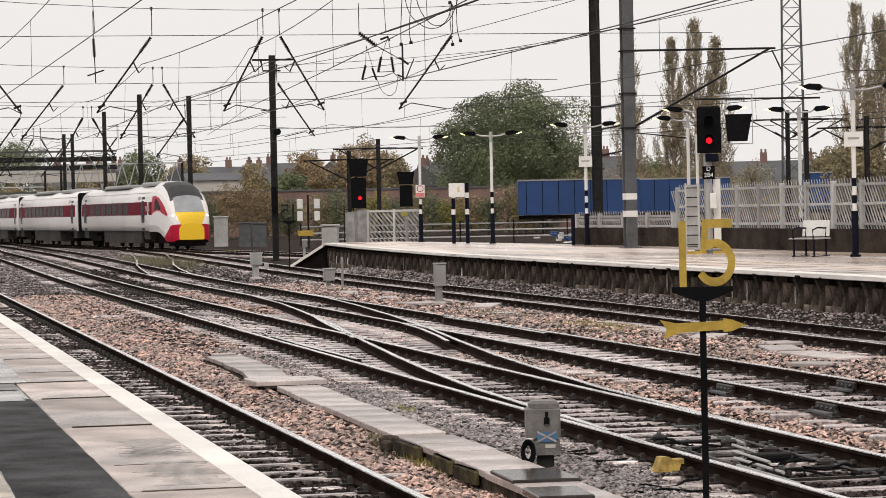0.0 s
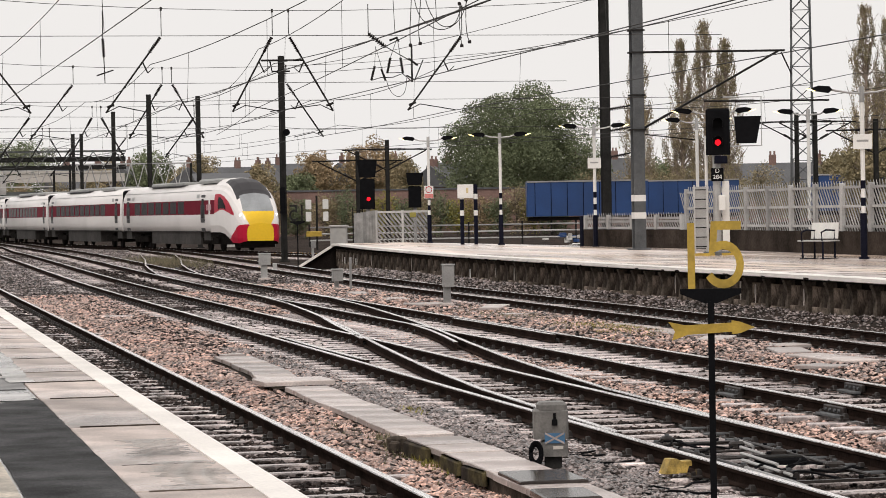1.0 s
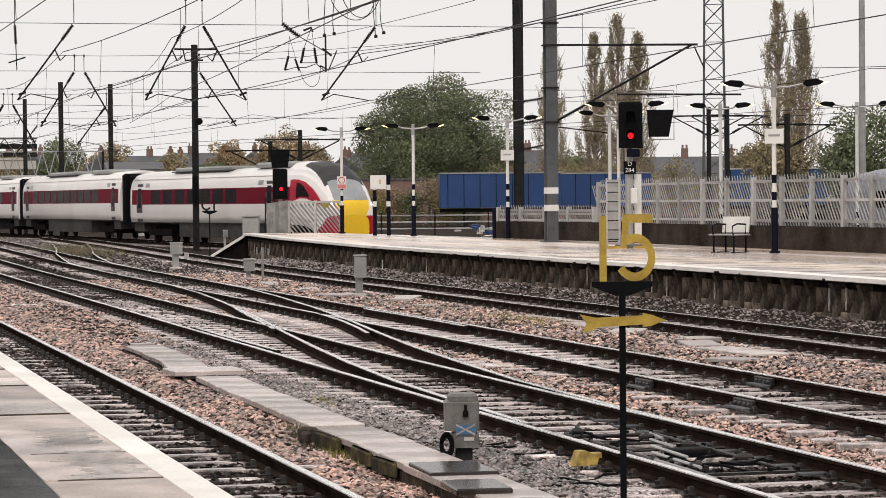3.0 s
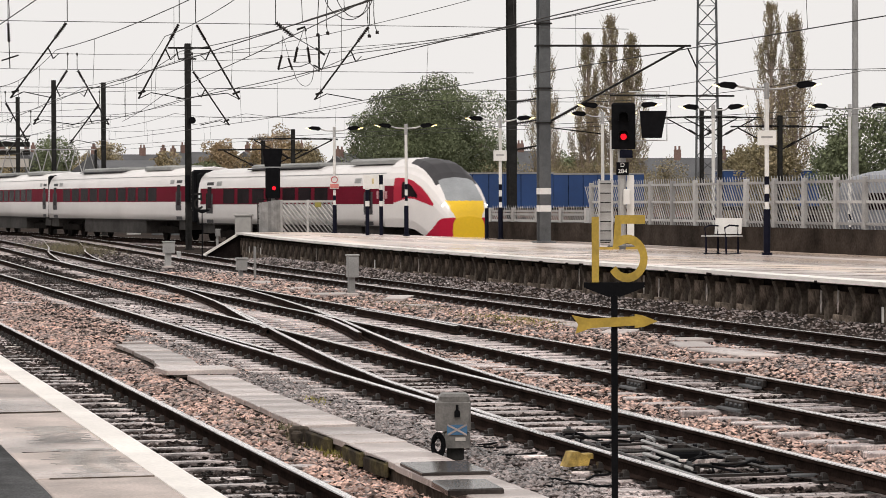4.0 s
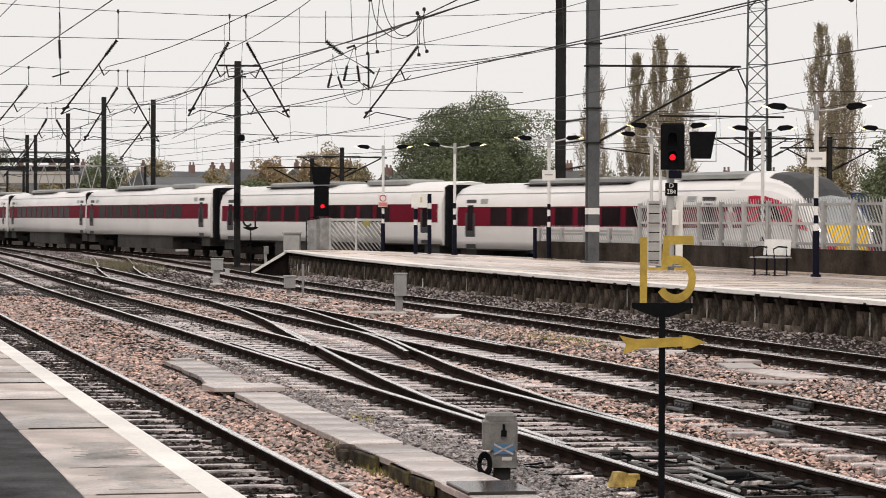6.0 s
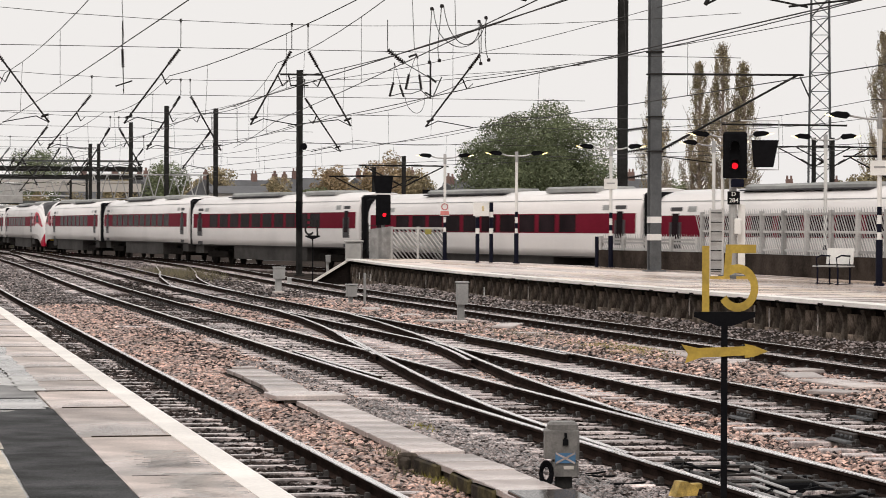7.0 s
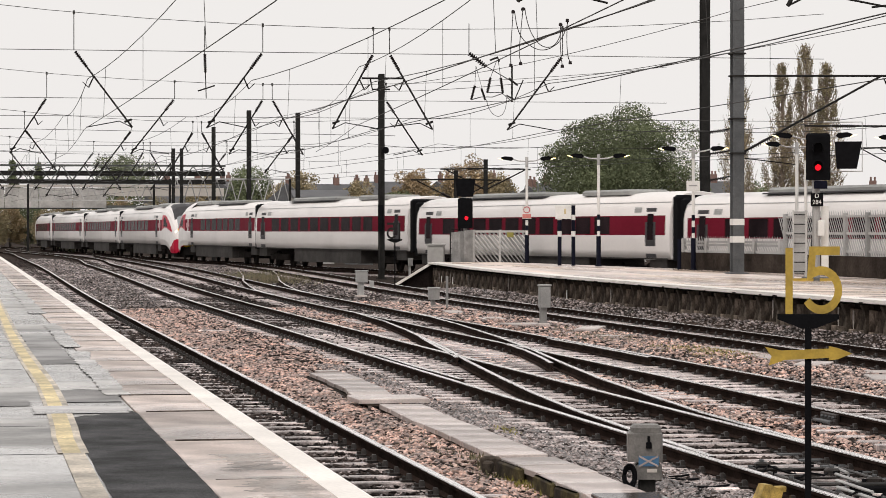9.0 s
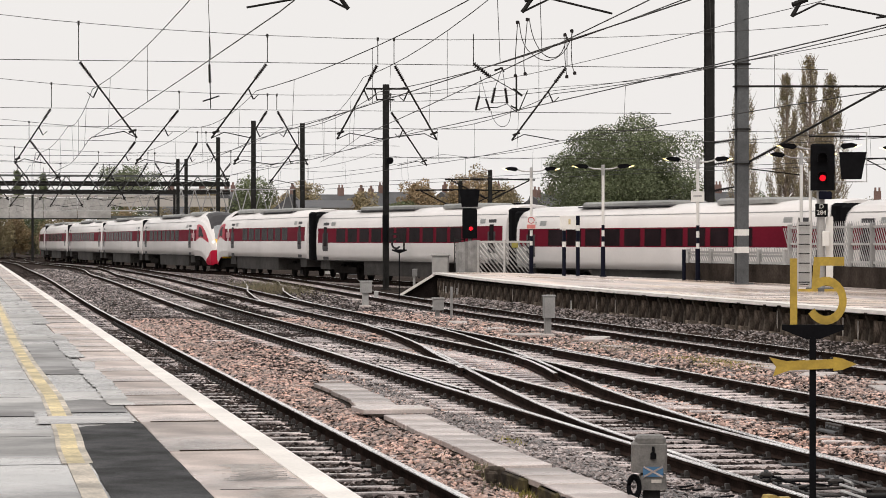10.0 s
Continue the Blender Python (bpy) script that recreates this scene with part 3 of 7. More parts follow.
def build_far_platform():
    p = thing("far_platform", "island platform with pale wet deck and dark ribbed wall", "platform", kind="structure")
    # x of the edge and of the back, y, height of the deck
    rows = [(FAR_X, 26.0, 15, 0.84), (FAR_X, 26.0, 40, 0.84), (FAR_X, 26.0, 60, 0.84), (FAR_X + 0.1, 26.3, 78, 0.85),
            (FAR_X + 0.3, 25.4, 86, 0.87), (FAR_X + 0.5, 23.9, 94, 0.9), (FAR_X + 0.9, 22.4, 101, 0.93), (FAR_X + 1.2, 21.6, 105, 0.93)]
    body, deck, line = Mesh(), Mesh(), Mesh()
    for (x0, b0, y0, z0), (x1, b1, y1, z1) in zip(rows, rows[1:]):
        deck.add([(x0 - 0.12, y0, z0), (b0, y0, z0), (b1, y1, z1), (x1 - 0.12, y1, z1),
                  (x0 - 0.12, y0, z0 - 0.075), (x1 - 0.12, y1, z1 - 0.075), (x0 + .3, y0, z0 - 0.115), (x1 + .3, y1, z1 - 0.115), (b0, y0, -0.3), (b1, y1, -0.3)],
                 [(0, 1, 2, 3), (4, 0, 3, 5), (6, 4, 5, 7), (1, 8, 9, 2)])
        line.add([(x0 - 0.125, y0, z0 + .004), (x0 + 0.35, y0, z0 + .004), (x1 + 0.35, y1, z1 + .004), (x1 - 0.125, y1, z1 + .004), (x0 - 0.125, y0, z0 - .07), (x1 - 0.125, y1, z1 - .07)], [(0, 1, 2, 3), (4, 0, 3, 5)])
        body.add([(x0 + 0.22, y0, -0.4), (x0 + 0.22, y0, z0 - .12), (x1 + 0.22, y1, z1 - .12), (x1 + 0.22, y1, -0.4)], [(0, 3, 2, 1)])
    part("deck", deck, M_PLATF, p)
    part("edge_line", line, M_WHITELINE, p, "worn white edge line")
    part("wall", body, M_WALLDARK, p, "recessed platform wall, near black for the shade under the coping")
    y, rng = 26.0, random.Random(44)
    while y < 77:
        part("paving_joint", Mesh().box((FAR_X + 1.6, y, 0.842), (2.9, 0.025, 0.006)), M_WALL, p)
        if rng.random() < 0.55:
            part("worn_patch", Mesh().box((FAR_X + rng.uniform(0.5, 4.5), y + 0.7, 0.842), (rng.uniform(0.4, 1.6), rng.uniform(0.3, 1.1), 0.004), rng.uniform(-6, 6)), M_SLAB, p, "worn orange-brown paving patch")
        if rng.random() < 0.7:
            part("edge_chip", Mesh().bevel_box((FAR_X - 0.12, y + rng.uniform(0, 1.5), 0.775), (0.02, rng.uniform(0.06, 0.4), rng.uniform(0.015, 0.05)), 0.005), M_WALLDARK, p, "near-black chip in the platform edge")
        y += rng.uniform(1.2, 2.0)
    ramp = Mesh()
    x1, b1, y1, z1 = rows[-1]
    lo = (x1 - 1.7, y1 + 0.5)
    ramp.add([(x1, y1, z1 - 0.1), (lo[0], lo[1], -0.2), (x1, y1, -0.35), (x1, y1 + 0.9, z1 - 0.1), (lo[0], lo[1] + 0.6, -0.2), (x1, y1 + 0.9, -0.35)], [(0, 1, 2), (5, 4, 3), (0, 3, 4, 1), (1, 4, 5, 2)])
    ramp.add([(x1 - 0.1, y1, z1 - 0.1), (b1, y1, z1 - 0.1), (b1, y1, -0.4), (x1 - 0.1, y1, -0.4)], [(0, 1, 2, 3)])
    part("ramp", ramp, M_WALLDARK, p, "near-black sloping platform end")
    part("ramp_edge", Mesh().sweep([(-0.16, 0.0), (0.16, 0.0), (0.16, -0.12), (-0.16, -0.12)], [(x1, y1, z1 + 0.006), (x1 - 1.7, y1 + 0.5, -0.14)]), M_WHITELINE, p, "white painted ramp edge")
    edge = [(a, c) for a, _, c, _ in rows]
    # bracketed concrete piers that curve out under the coping, with stained panels and blocks between them
    prof = [(0.35, -0.8), (0.06, -0.8), (0.06, 0.04), (0.05, 0.13), (0.035, 0.21), (0.01, 0.27), (-0.01, 0.3), (-0.01, 0.335), (0.35, 0.335)]
    pier = Mesh().prism(prof, (0, 0, 0), (1, 0, 0), (0, 0, 1), 0.17).data("pier", M_WALL)
    panel = Mesh().bevel_box((0, 0, 0.0), (0.05, 0.92, 0.6), 0.012).data("panel", M_PANEL)
    block = Mesh().bevel_box((0, 0, 0.0), (0.07, 0.86, 0.3), 0.015).data("plinth_block", M_PATCH)
    y, rng = 29.0, random.Random(12)
    while y < 104.2:
        x = next(a[0] + (b[0] - a[0]) * (y - a[1]) / (b[1] - a[1]) for a, b in zip(edge, edge[1:]) if a[1] <= y <= b[1])
        o = part("pier", pier, None, p)
        o.matrix_basis = Matrix.Translation((x + rng.uniform(-0.02, 0.02), y + rng.uniform(-0.06, 0.06), 0.385)) @ Matrix.Rotation(rng.uniform(-0.02, 0.02), 4, "X") @ Matrix.Diagonal((1, rng.uniform(0.8, 1.2), 1, 1))
        o = part("panel", panel, None, p)
        o.matrix_basis = Matrix.Translation((x + 0.14 + rng.uniform(-0.012, 0.012), y + 0.58, 0.32))
        if rng.random() < 0.85:
            o = part("plinth_block", block, None, p)
            o.matrix_basis = Matrix.Translation((x + 0.11 + rng.uniform(-0.02, 0.02), y + 0.57, 0.06 + rng.uniform(-0.05, 0.05)))
        if rng.random() < 0.4:
            o = part("lime_streak", Mesh().prism([(-0.05, 0.2), (0.04, 0.22), (0.06, 0.0), (0.02, -0.2), (-0.02, -0.16)], (0, 0, 0), (0, 1, 0), (0, 0, 1), 0.006), M_LIME, p, "pale lime streak")
            o.matrix_basis = Matrix.Translation((x + 0.108, y + rng.uniform(0.25, 0.85), rng.uniform(0.3, 0.45)))
        if rng.random() < 0.1:
            b = part("marker_plate", Mesh().box((0, 0, 0), (0.02, 0.08, 0.26)), M_WHITE, p, "small white marker plate")
            b.matrix_basis = Matrix.Translation((x + 0.05, y, 0.3))
        y += 1.15
    return p


# ---- the train ----
def section(z_roof=3.62, half=1.36):
    """One half of the body's cross-section, from the sill up to the ridge."""
    return [(half - 0.06, 1.0), (half, 1.35), (half, 2.0), (half - 0.015, 2.65), (half - 0.07, 2.95), (half - 0.17, 3.2), (half - 0.36, 3.4), (half - 0.75, 3.55), (0, z_roof)]


def ring_at(half_section):
    right = half_section
    left = [(-a, b) for a, b in reversed(right[:-1])]
    return right + left


BODY_LEN = 24.9


def side_x(z):
    s = section()
    for (a, b), (c, d) in zip(s, s[1:]):
        if b <= z <= d:
            return a + (c - a) * (z - b) / (d - b)
    return s[0][0]


def side_panel(y0, y1, z0, z1, proud, mesh, sides=(1, -1)):
    """A thin panel that follows the body side, on one or both sides."""
    for sgn in sides:
        zs = [z0 + (z1 - z0) * i / 3 for i in range(4)]
        pts = [(sgn * (side_x(z) + proud), y, z) for z in zs for y in (y0, y1)]
        fs = [(2 * i, 2 * i + 1, 2 * i + 3, 2 * i + 2) for i in range(3)]
        mesh.add(pts, fs if sgn > 0 else [tuple(reversed(f)) for f in fs])


def bogie(parent, y):
    b = part("bogie", Mesh().box((0, y, 0.6), (2.2, 2.2, 0.25)).box((1.05, y, 0.55), (0.16, 3.3, 0.3)).box((-1.05, y, 0.55), (0.16, 3.3, 0.3)), M_TRAINDARK, parent)
    for dy in (-1.3, 1.3):
        part("wheelset", Mesh().tube((-0.82, y + dy, 0.43), (-0.68, y + dy, 0.43), 0.43, 18).tube((0.68, y + dy, 0.43), (0.82, y + dy, 0.43), 0.43, 18).tube((-0.7, y + dy, 0.43), (0.7, y + dy, 0.43), 0.09, 8), M_TRAINDARK, b)


def build_car(nose=0, pantograph=False):
    """A coach 26 m long, its middle at the origin; nose is 1 or -1 for a cab at its front or rear end."""
    car = thing("train_car", "white railway coach with a crimson window band", "train car", group="cars of the passing train")
    y0, y1 = -12.5, 12.5
    if nose > 0:
        y1 = 7.9
    if nose < 0:
        y0 = -7.9
    ring = ring_at(section())
    n = len(ring)
    body = Mesh()
    ys = [y0, y0 + 0.15, y1 - 0.15, y1]
    for i, y in enumerate(ys):
        k = 0.975 if (i == 0 and nose >= 0) or (i == 3 and nose <= 0) else 1.0
        body.v += [(a * k, y, 2.2 + (b - 2.2) * k) for a, b in ring]
    for i in range(3):
        body.f += [(i * n + j, i * n + (j + 1) % n, (i + 1) * n + (j + 1) % n, (i + 1) * n + j) for j in range(n)]
    ends = list(body.v)
    body.add(ends[:n], [tuple(range(n))]).add(ends[3 * n:], [tuple(range(n - 1, -1, -1))])
    part("body", body, M_TRAINW, car, "white painted aluminium bodyshell", True)
    # crimson band with separate windows
    band = Mesh()
    side_panel(y0 + 0.35, y1 - 0.3, 1.93, 2.68, 0.006, band)
    part("window_band", band, M_TRAINR, car, "crimson band along the windows")
    w0 = y0 + (3.2 if nose >= 0 else 4.4)
    w1 = y1 - (3.2 if nose <= 0 else 4.4)
    y = w0
    while y + 1.5 < w1:
        for sd in (1, -1):
            win = Mesh()
            side_panel(y, y + 1.36, 1.97, 2.64, 0.012, win, (sd,))
            part("window", win, M_GLASS, car)
        y += 1.72
    for dy in (y0 + 1.5, y1 - 1.5):
        for sd in (1, -1):
            d = Mesh()
            side_panel(dy - 0.42, dy + 0.42, 1.06, 2.97, 0.015, d, (sd,))
            door = part("door", d, M_DOORGREY, car, "dark grey sliding door")
            w = Mesh()
            side_panel(dy - 0.25, dy + 0.25, 1.75, 2.75, 0.022, w, (sd,))
            part("door_window", w, M_GLASS, door)
    for dy in (y0 + 2.6, y1 - 2.6):
        for sd in (1, -1):
            vent = Mesh()
            side_panel(dy - 0.3, dy + 0.3, 2.8, 3.0, 0.01, vent, (sd,))
            part("side_vent", vent, M_TRAINROOF, car)
    for sd in (1, -1):
        sill = Mesh()
        side_panel(y0 + 0.1, y1 - 0.1, 1.0, 1.05, 0.012, sill, (sd,))
        part("sill_line", sill, M_TRAING, car)
        gut = Mesh()
        side_panel(y0 + 0.1, y1 - 0.1, 3.17, 3.2, 0.012, gut, (sd,))
        part("gutter", gut, M_TRAINROOF, car)
    # skirts, bogies, roof equipment
    sk = Mesh().box((0, 0, 0.67), (2.5, 11.0, 0.66)).box((0, y0 + 1.1, 0.78), (2.45, 1.4, 0.42)).box((0, y1 - 1.1, 0.78), (2.45, 1.4, 0.42))
    part("skirt", sk, M_TRAING, car, "grey equipment skirt")
    bogie(car, -8.6 if nose >= 0 else -7.0)
    bogie(car, 8.6 if nose <= 0 else 7.0)
    roof = Mesh()
    roof.bevel_box((0, -3.4 * (nose or 1), 3.64), (1.7, 7.5, 0.2), 0.08)
    # dark box added in place of the shade below the fairing
    part("roof_gutter", Mesh().bevel_box((0, -3.4 * (nose or 1), 3.53), (1.95, 7.8, 0.06), 0.02), M_DOORGREY, car, "dark strip standing for shade in the gap under the roof fairing")
    if nose:
        roof.bevel_box((0, nose * 5.6, 3.7), (1.5, 4.7, 0.24), 0.1)
    else:
        roof.bevel_box((0, 6.2, 3.62), (1.8, 4.2, 0.22), 0.08)
    part("roof_unit", roof, M_TRAINROOF, car, "grey roof equipment fairing")
    for s in (1, -1):
        if nose != s:
            part("gangway", Mesh().bevel_box((0, s * 12.74, 2.2), (2.45, 0.52, 2.5), 0.1), M_BLACK, car, "black rubber gangway bellows")
    if nose:
        build_nose(car, nose)
    return car


def pick(table, d):
    """Linear look-up in a short table."""
    for (a, u), (b, v) in zip(table, table[1:]):
        if d <= b:
            return u + (v - u) * (d - a) / (b - a)
    return table[-1][1]


def nose_colour(d, rel, z):
    """Which painted panel of the cab a spot belongs to; d is the distance from the tip."""
    if 0.24 < d < 1.14 and rel < 0.8 - 0.16 * d and z > 2.06:
        return "windscreen"
    if 1.0 <= d < 3.4 and rel < 0.76 - 0.06 * (d - 1.0) and z > 2.6:
        return "nose_roof"
    if d < 0.9 and 0.5 < z < 2.08 and rel < 0.8 - 0.12 * d + 0.04 * (z - 1.4):
        return "yellow_front"
    if z < pick([(0, 1.4), (0.3, 1.36), (0.55, 1.2), (0.8, 0.98), (1.2, 0.74), (1.7, 0.6), (2.0, 0.3), (9, 0.3)], d):
        return "red_flash"
    if 0.8 < d < 3.95 and rel > 0.6:
        lo = pick([(0.85, 1.86), (1.5, 2.0), (2.2, 2.14), (2.8, 2.16), (3.4, 2.06), (4.3, 1.93)], d)
        hi = pick([(0.8, 1.95), (1.2, 2.3), (1.7, 2.6), (2.3, 2.84), (3.0, 2.97), (3.6, 3.0), (4.3, 2.95)], d)
        if lo < z < hi:
            if 1.95 < d < 3.25 and lo + 0.07 < z < pick([(1.95, 2.32), (2.4, 2.64), (2.9, 2.82), (3.25, 2.84)], d):
                return "cab_window"
            return "red_flash"
    if d >= 3.95 and 1.93 < z < 2.68:
        return "crimson_band"
    return "nose_shell"


def build_nose(car, sgn):
    """The streamlined cab: rings that sink and narrow towards the tip, split by colour."""
    length, base = 4.8, 7.9
    ring = ring_at(section())
    fine = []
    for (a, b), (c, d) in zip(ring, ring[1:]):
        fine += [(a + (c - a) * k / 20, b + (d - b) * k / 20) for k in range(20)]
    fine.append(ring[-1])
    n, rows = len(fine), 180
    top = [(0, 1.45), (0.06, 1.72), (0.16, 1.95), (0.3, 2.16), (0.6, 2.52), (1.0, 2.88), (1.4, 3.14), (2.0, 3.38), (2.7, 3.54), (3.5, 3.61), (4.8, 3.62)]
    half = [(0, 0.7), (0.1, 0.92), (0.4, 1.1), (1.1, 1.24), (2.2, 1.32), (3.4, 1.36), (5, 1.36)]
    low = [(0, 0.55), (0.3, 0.45), (1.0, 0.46), (1.6, 0.72), (2.2, 0.92), (3.0, 1.0), (5, 1.0)]
    grid, ds = [], []
    for i in range(rows + 1):
        d = length * (1 - i / rows) ** 1.3
        ds.append(d)
        k, lo, hi = pick(half, d) / 1.36, pick(low, d), pick(top, d)
        grid.append([(a * k, sgn * (base + length - d), lo + (b - 1.0) / 2.62 * (hi - lo) + 0.2 * smoothstep(0.9, 2.2, d) * smoothstep(3.3, 3.58, b)) for a, b in fine])
    kinds = {"nose_shell": (M_TRAINW, "white nose cone"), "red_flash": (M_TRAINRED, "bright red flash along the cab"), "windscreen": (M_SCREEN, "wrap-round windscreen, greyed for the sky reflection"), "yellow_front": (M_TRAINY, "yellow warning front"), "nose_roof": (M_DOORGREY, "dark grey panel above the windscreen"), "cab_window": (M_GLASS, ""), "crimson_band": (M_TRAINR, "crimson band behind the cab")}
    faces = {k: [] for k in kinds}
    for i in range(rows):
        d = (ds[i] + ds[i + 1]) / 2
        w = pick(half, d)
        for j in range(n - 1):
            x = abs(grid[i][j][0] + grid[i + 1][j + 1][0]) / 2
            zz = (grid[i][j][2] + grid[i + 1][j + 1][2]) / 2
            faces[nose_colour(d, x / w, zz)].append((i * n + j, i * n + j + 1, (i + 1) * n + j + 1, (i + 1) * n + j))
    allv = [v for row in grid for v in row]
    for k, (m, lab) in kinds.items():
        groups = [faces[k]]
        if k in ("cab_window", "crimson_band"):
            groups = [[f for f in faces[k] if allv[f[0]][0] * s > 0] for s in (1, -1)]
        for group in groups:
            used = sorted({i for f in group for i in f})
            index = {v: i for i, v in enumerate(used)}
            me = Mesh().add([allv[i] for i in used], [tuple(index[i] for i in (f if sgn > 0 else f[::-1])) for f in group])
            if used:
                part(k, me, m, car, lab, True)
    part("wiper", Mesh().pipe([(0.05, sgn * (base + 4.42), 2.12), (-0.35, sgn * (base + 4.2), 2.38), (-0.5, sgn * (base + 3.95), 2.6)], 0.02, 5), M_BLACK, car, "black windscreen wiper")
    part("coupler_cover", Mesh().add(grid[rows], [tuple(range(n))]), M_TRAINY, car)
    part("underside", Mesh().box((0, sgn * (base + 2.4), 0.62), (2.0, 4.2, 0.5)), M_TRAINDARK, car)
    part("plough", Mesh().bevel_box((0, sgn * (base + 3.7), 0.4), (1.8, 1.4, 0.4), 0.12), M_TRAINDARK, car)
    for sx in (-1, 1):
        part("headlight", Mesh().tube((sx * 0.95, sgn * (base + 4.05), 1.9), (sx * 0.9, sgn * (base + 4.47), 1.86), 0.085, 12), M_LAMPON, car, "lit white headlight")
        for k in range(4):
            part("emblem_bar", Mesh().box((sx * 1.37, sgn * (7.3 + 0.26 * k), 2.3), (0.012, 0.15, 0.3)), M_EMBLEM, car, "pale emblem bar")


def path_table():
    ys = [430 - 0.5 * i for i in range(860)]
    xs = [main_x(y) for y in ys]
    s = np.concatenate([[0], np.cumsum(np.hypot(np.diff(xs), np.diff(ys)))])
    return np.array(xs), np.array(ys), s


PX, PY, PS = path_table()
S130 = float(np.interp(-130, -PY, PS))


def on_path(s):
    return float(np.interp(s, PS, PX)), float(np.interp(s, PS, PY))


def car_pose(s):
    """The pose of a coach whose middle is at s metres along its line."""
    (ax, ay), (bx, by) = on_path(s - 8.6), on_path(s + 8.6)
    yaw = math.degrees(math.atan2(-(bx - ax), by - ay))
    x, y = (ax + bx) / 2, (ay + by) / 2
    return pose(x, y, rise(y), 0, 0, yaw)


TRAIN = []


def build_train():
    kinds = {0: build_car(), 1: build_car(1), -1: build_car(-1)}
    for k in range(10):
        want = 1 if k % 5 == 0 else (-1 if k % 5 == 4 else 0)
        if kinds[want] is not None and k in (0, 1, 4):
            car = kinds[want]
        else:
            car = copy_thing(kinds[want], Matrix())
        TRAIN.append((car, 13.0 + 26.0 * k))


# ---- masts ----
def h_mast(name, x, y, z0, z1, w, material, label, bands=()):
    """A lineside mast of broad-flange steel section."""
    t = thing(name, label, "mast", pose(x, y, z0), group="line masts")
    h = z1 - z0
    f, k = w, w * 0.14
    out = [(-f / 2, -f / 2), (f / 2, -f / 2), (f / 2, -f / 2 + k), (k / 2, -f / 2 + k), (k / 2, f / 2 - k), (f / 2, f / 2 - k), (f / 2, f / 2), (-f / 2, f / 2), (-f / 2, f / 2 - k), (-k / 2, f / 2 - k), (-k / 2, -f / 2 + k), (-f / 2, -f / 2 + k)]
    part("column", Mesh().prism(out, (0, 0, h / 2), (1, 0, 0), (0, 1, 0), h), material, t)
    part("base_plate", Mesh().bevel_box((0, 0, 0.03), (w * 1.7, w * 1.7, 0.06), 0.01), material, t)
    for a, b in bands:
        part("white_band", Mesh().box((0, 0, (a + b) / 2), (w + 0.012, w + 0.012, b - a)), M_WHITE, t, "white painted band")
    return t


def build_masts():
    h_mast("line_mast", 24.08, 79.0, FAR_Z, 13.5, 0.36, M_STEELG, "tall grey steel mast with two white bands on the platform", ((1.0, 1.2), (1.55, 1.75)))
    h_mast("line_mast", 30.6, 105.0, 0.0, 15.5, 0.36, M_STEELD, "tall dark steel mast beyond the railway line")
    h_mast("line_mast", 18.9, 117.5, 0.0, 9.4, 0.26, M_STEELD, "dark steel mast carrying overhead wires at the platform end")
    h_mast("line_mast", 18.0, 165.0, 0.1, 9.9, 0.28, M_STEELD, "dark steel mast carrying overhead wires beside the curve")
    h_mast("line_mast", 21.2, 165.5, 0.1, 9.8, 0.28, M_STEELD, "dark steel mast carrying overhead wires beside the curve")
    h_mast("line_mast", 17.1, 179.2, 0.1, 9.4, 0.26, M_STEELD, "dark steel mast carrying overhead wires beside the curve")
    h_mast("line_mast", 18.1, 226.3, 0.1, 9.4, 0.28, M_STEELD, "distant dark steel mast of a wire span")
    h_mast("line_mast", 18.8, 226.2, 0.1, 9.4, 0.28, M_STEELD, "distant dark steel mast of a wire span")



# ---- lineside things near the camera ----
def digit_five():
    """Outline of the figure five, 0.3 wide and 0.46 high."""
    out = [(0.05, 0.46), (0.29, 0.46), (0.29, 0.4), (0.1, 0.4)]
    c, r1, r2 = (0.145, 0.16), 0.165, 0.105
    outer = [(c[0] + r1 * math.cos(radians(a)), c[1] + r1 * math.sin(radians(a))) for a in range(108, -151, -15)]
    inner = [(c[0] + r2 * math.cos(radians(a)), c[1] + r2 * math.sin(radians(a))) for a in range(-150, 127, 15)]
    return out + outer + inner + [(0.03, 0.225)]


def platform_sign(x, y, z_base, z_vee, scale, label, rz=0.0, flip=1, arrow=True, colour=None):
    m = colour or M_YELLOW
    t = thing("number_sign", label, "sign", pose(x, y, z_base, 0, 0, rz), group="platform number signs")
    h = z_vee - z_base
    k = scale
    part("post", Mesh().box((0, 0, h / 2), (0.045, 0.045, h)), M_BLACK, t)
    part("bracket", Mesh().prism([(-0.21 * k, 0.1 * k), (0.21 * k, 0.1 * k), (0.21 * k, 0.065 * k), (0.045 * k, 0), (-0.045 * k, 0), (-0.21 * k, 0.065 * k)], (0, 0, h - 0.01), (flip, 0, 0), (0, 0, 1), 0.03), M_BLACK, t)
    part("figure", Mesh().prism([(0, 0), (0.05 * k, 0), (0.05 * k, 0.455 * k), (0, 0.455 * k)], (-0.155 * k * flip, 0, h + 0.09 * k), (flip, 0, 0), (0, 0, 1), 0.016), m, t, "yellow figure one")
    part("figure", Mesh().prism([(a * 0.86 * k, b * k) for a, b in digit_five()], (-0.035 * k * flip, 0, h + 0.095 * k), (flip, 0, 0), (0, 0, 1), 0.016), m, t, "yellow figure five")
    if arrow:
        arr = [(-0.295, 0.055), (-0.18, 0.03), (0.14, 0.045), (0.14, 0.062), (0.2, 0.05), (0.3, 0.012), (0.2, -0.028), (0.14, -0.035), (0.14, -0.018), (-0.16, -0.035), (-0.27, -0.075), (-0.25, -0.01)]
        part("arrow", Mesh().prism(arr, (0, -0.035, h - 0.19), (1, 0, 0), (0, 0, 1), 0.012), m, t, "yellow arrow board")


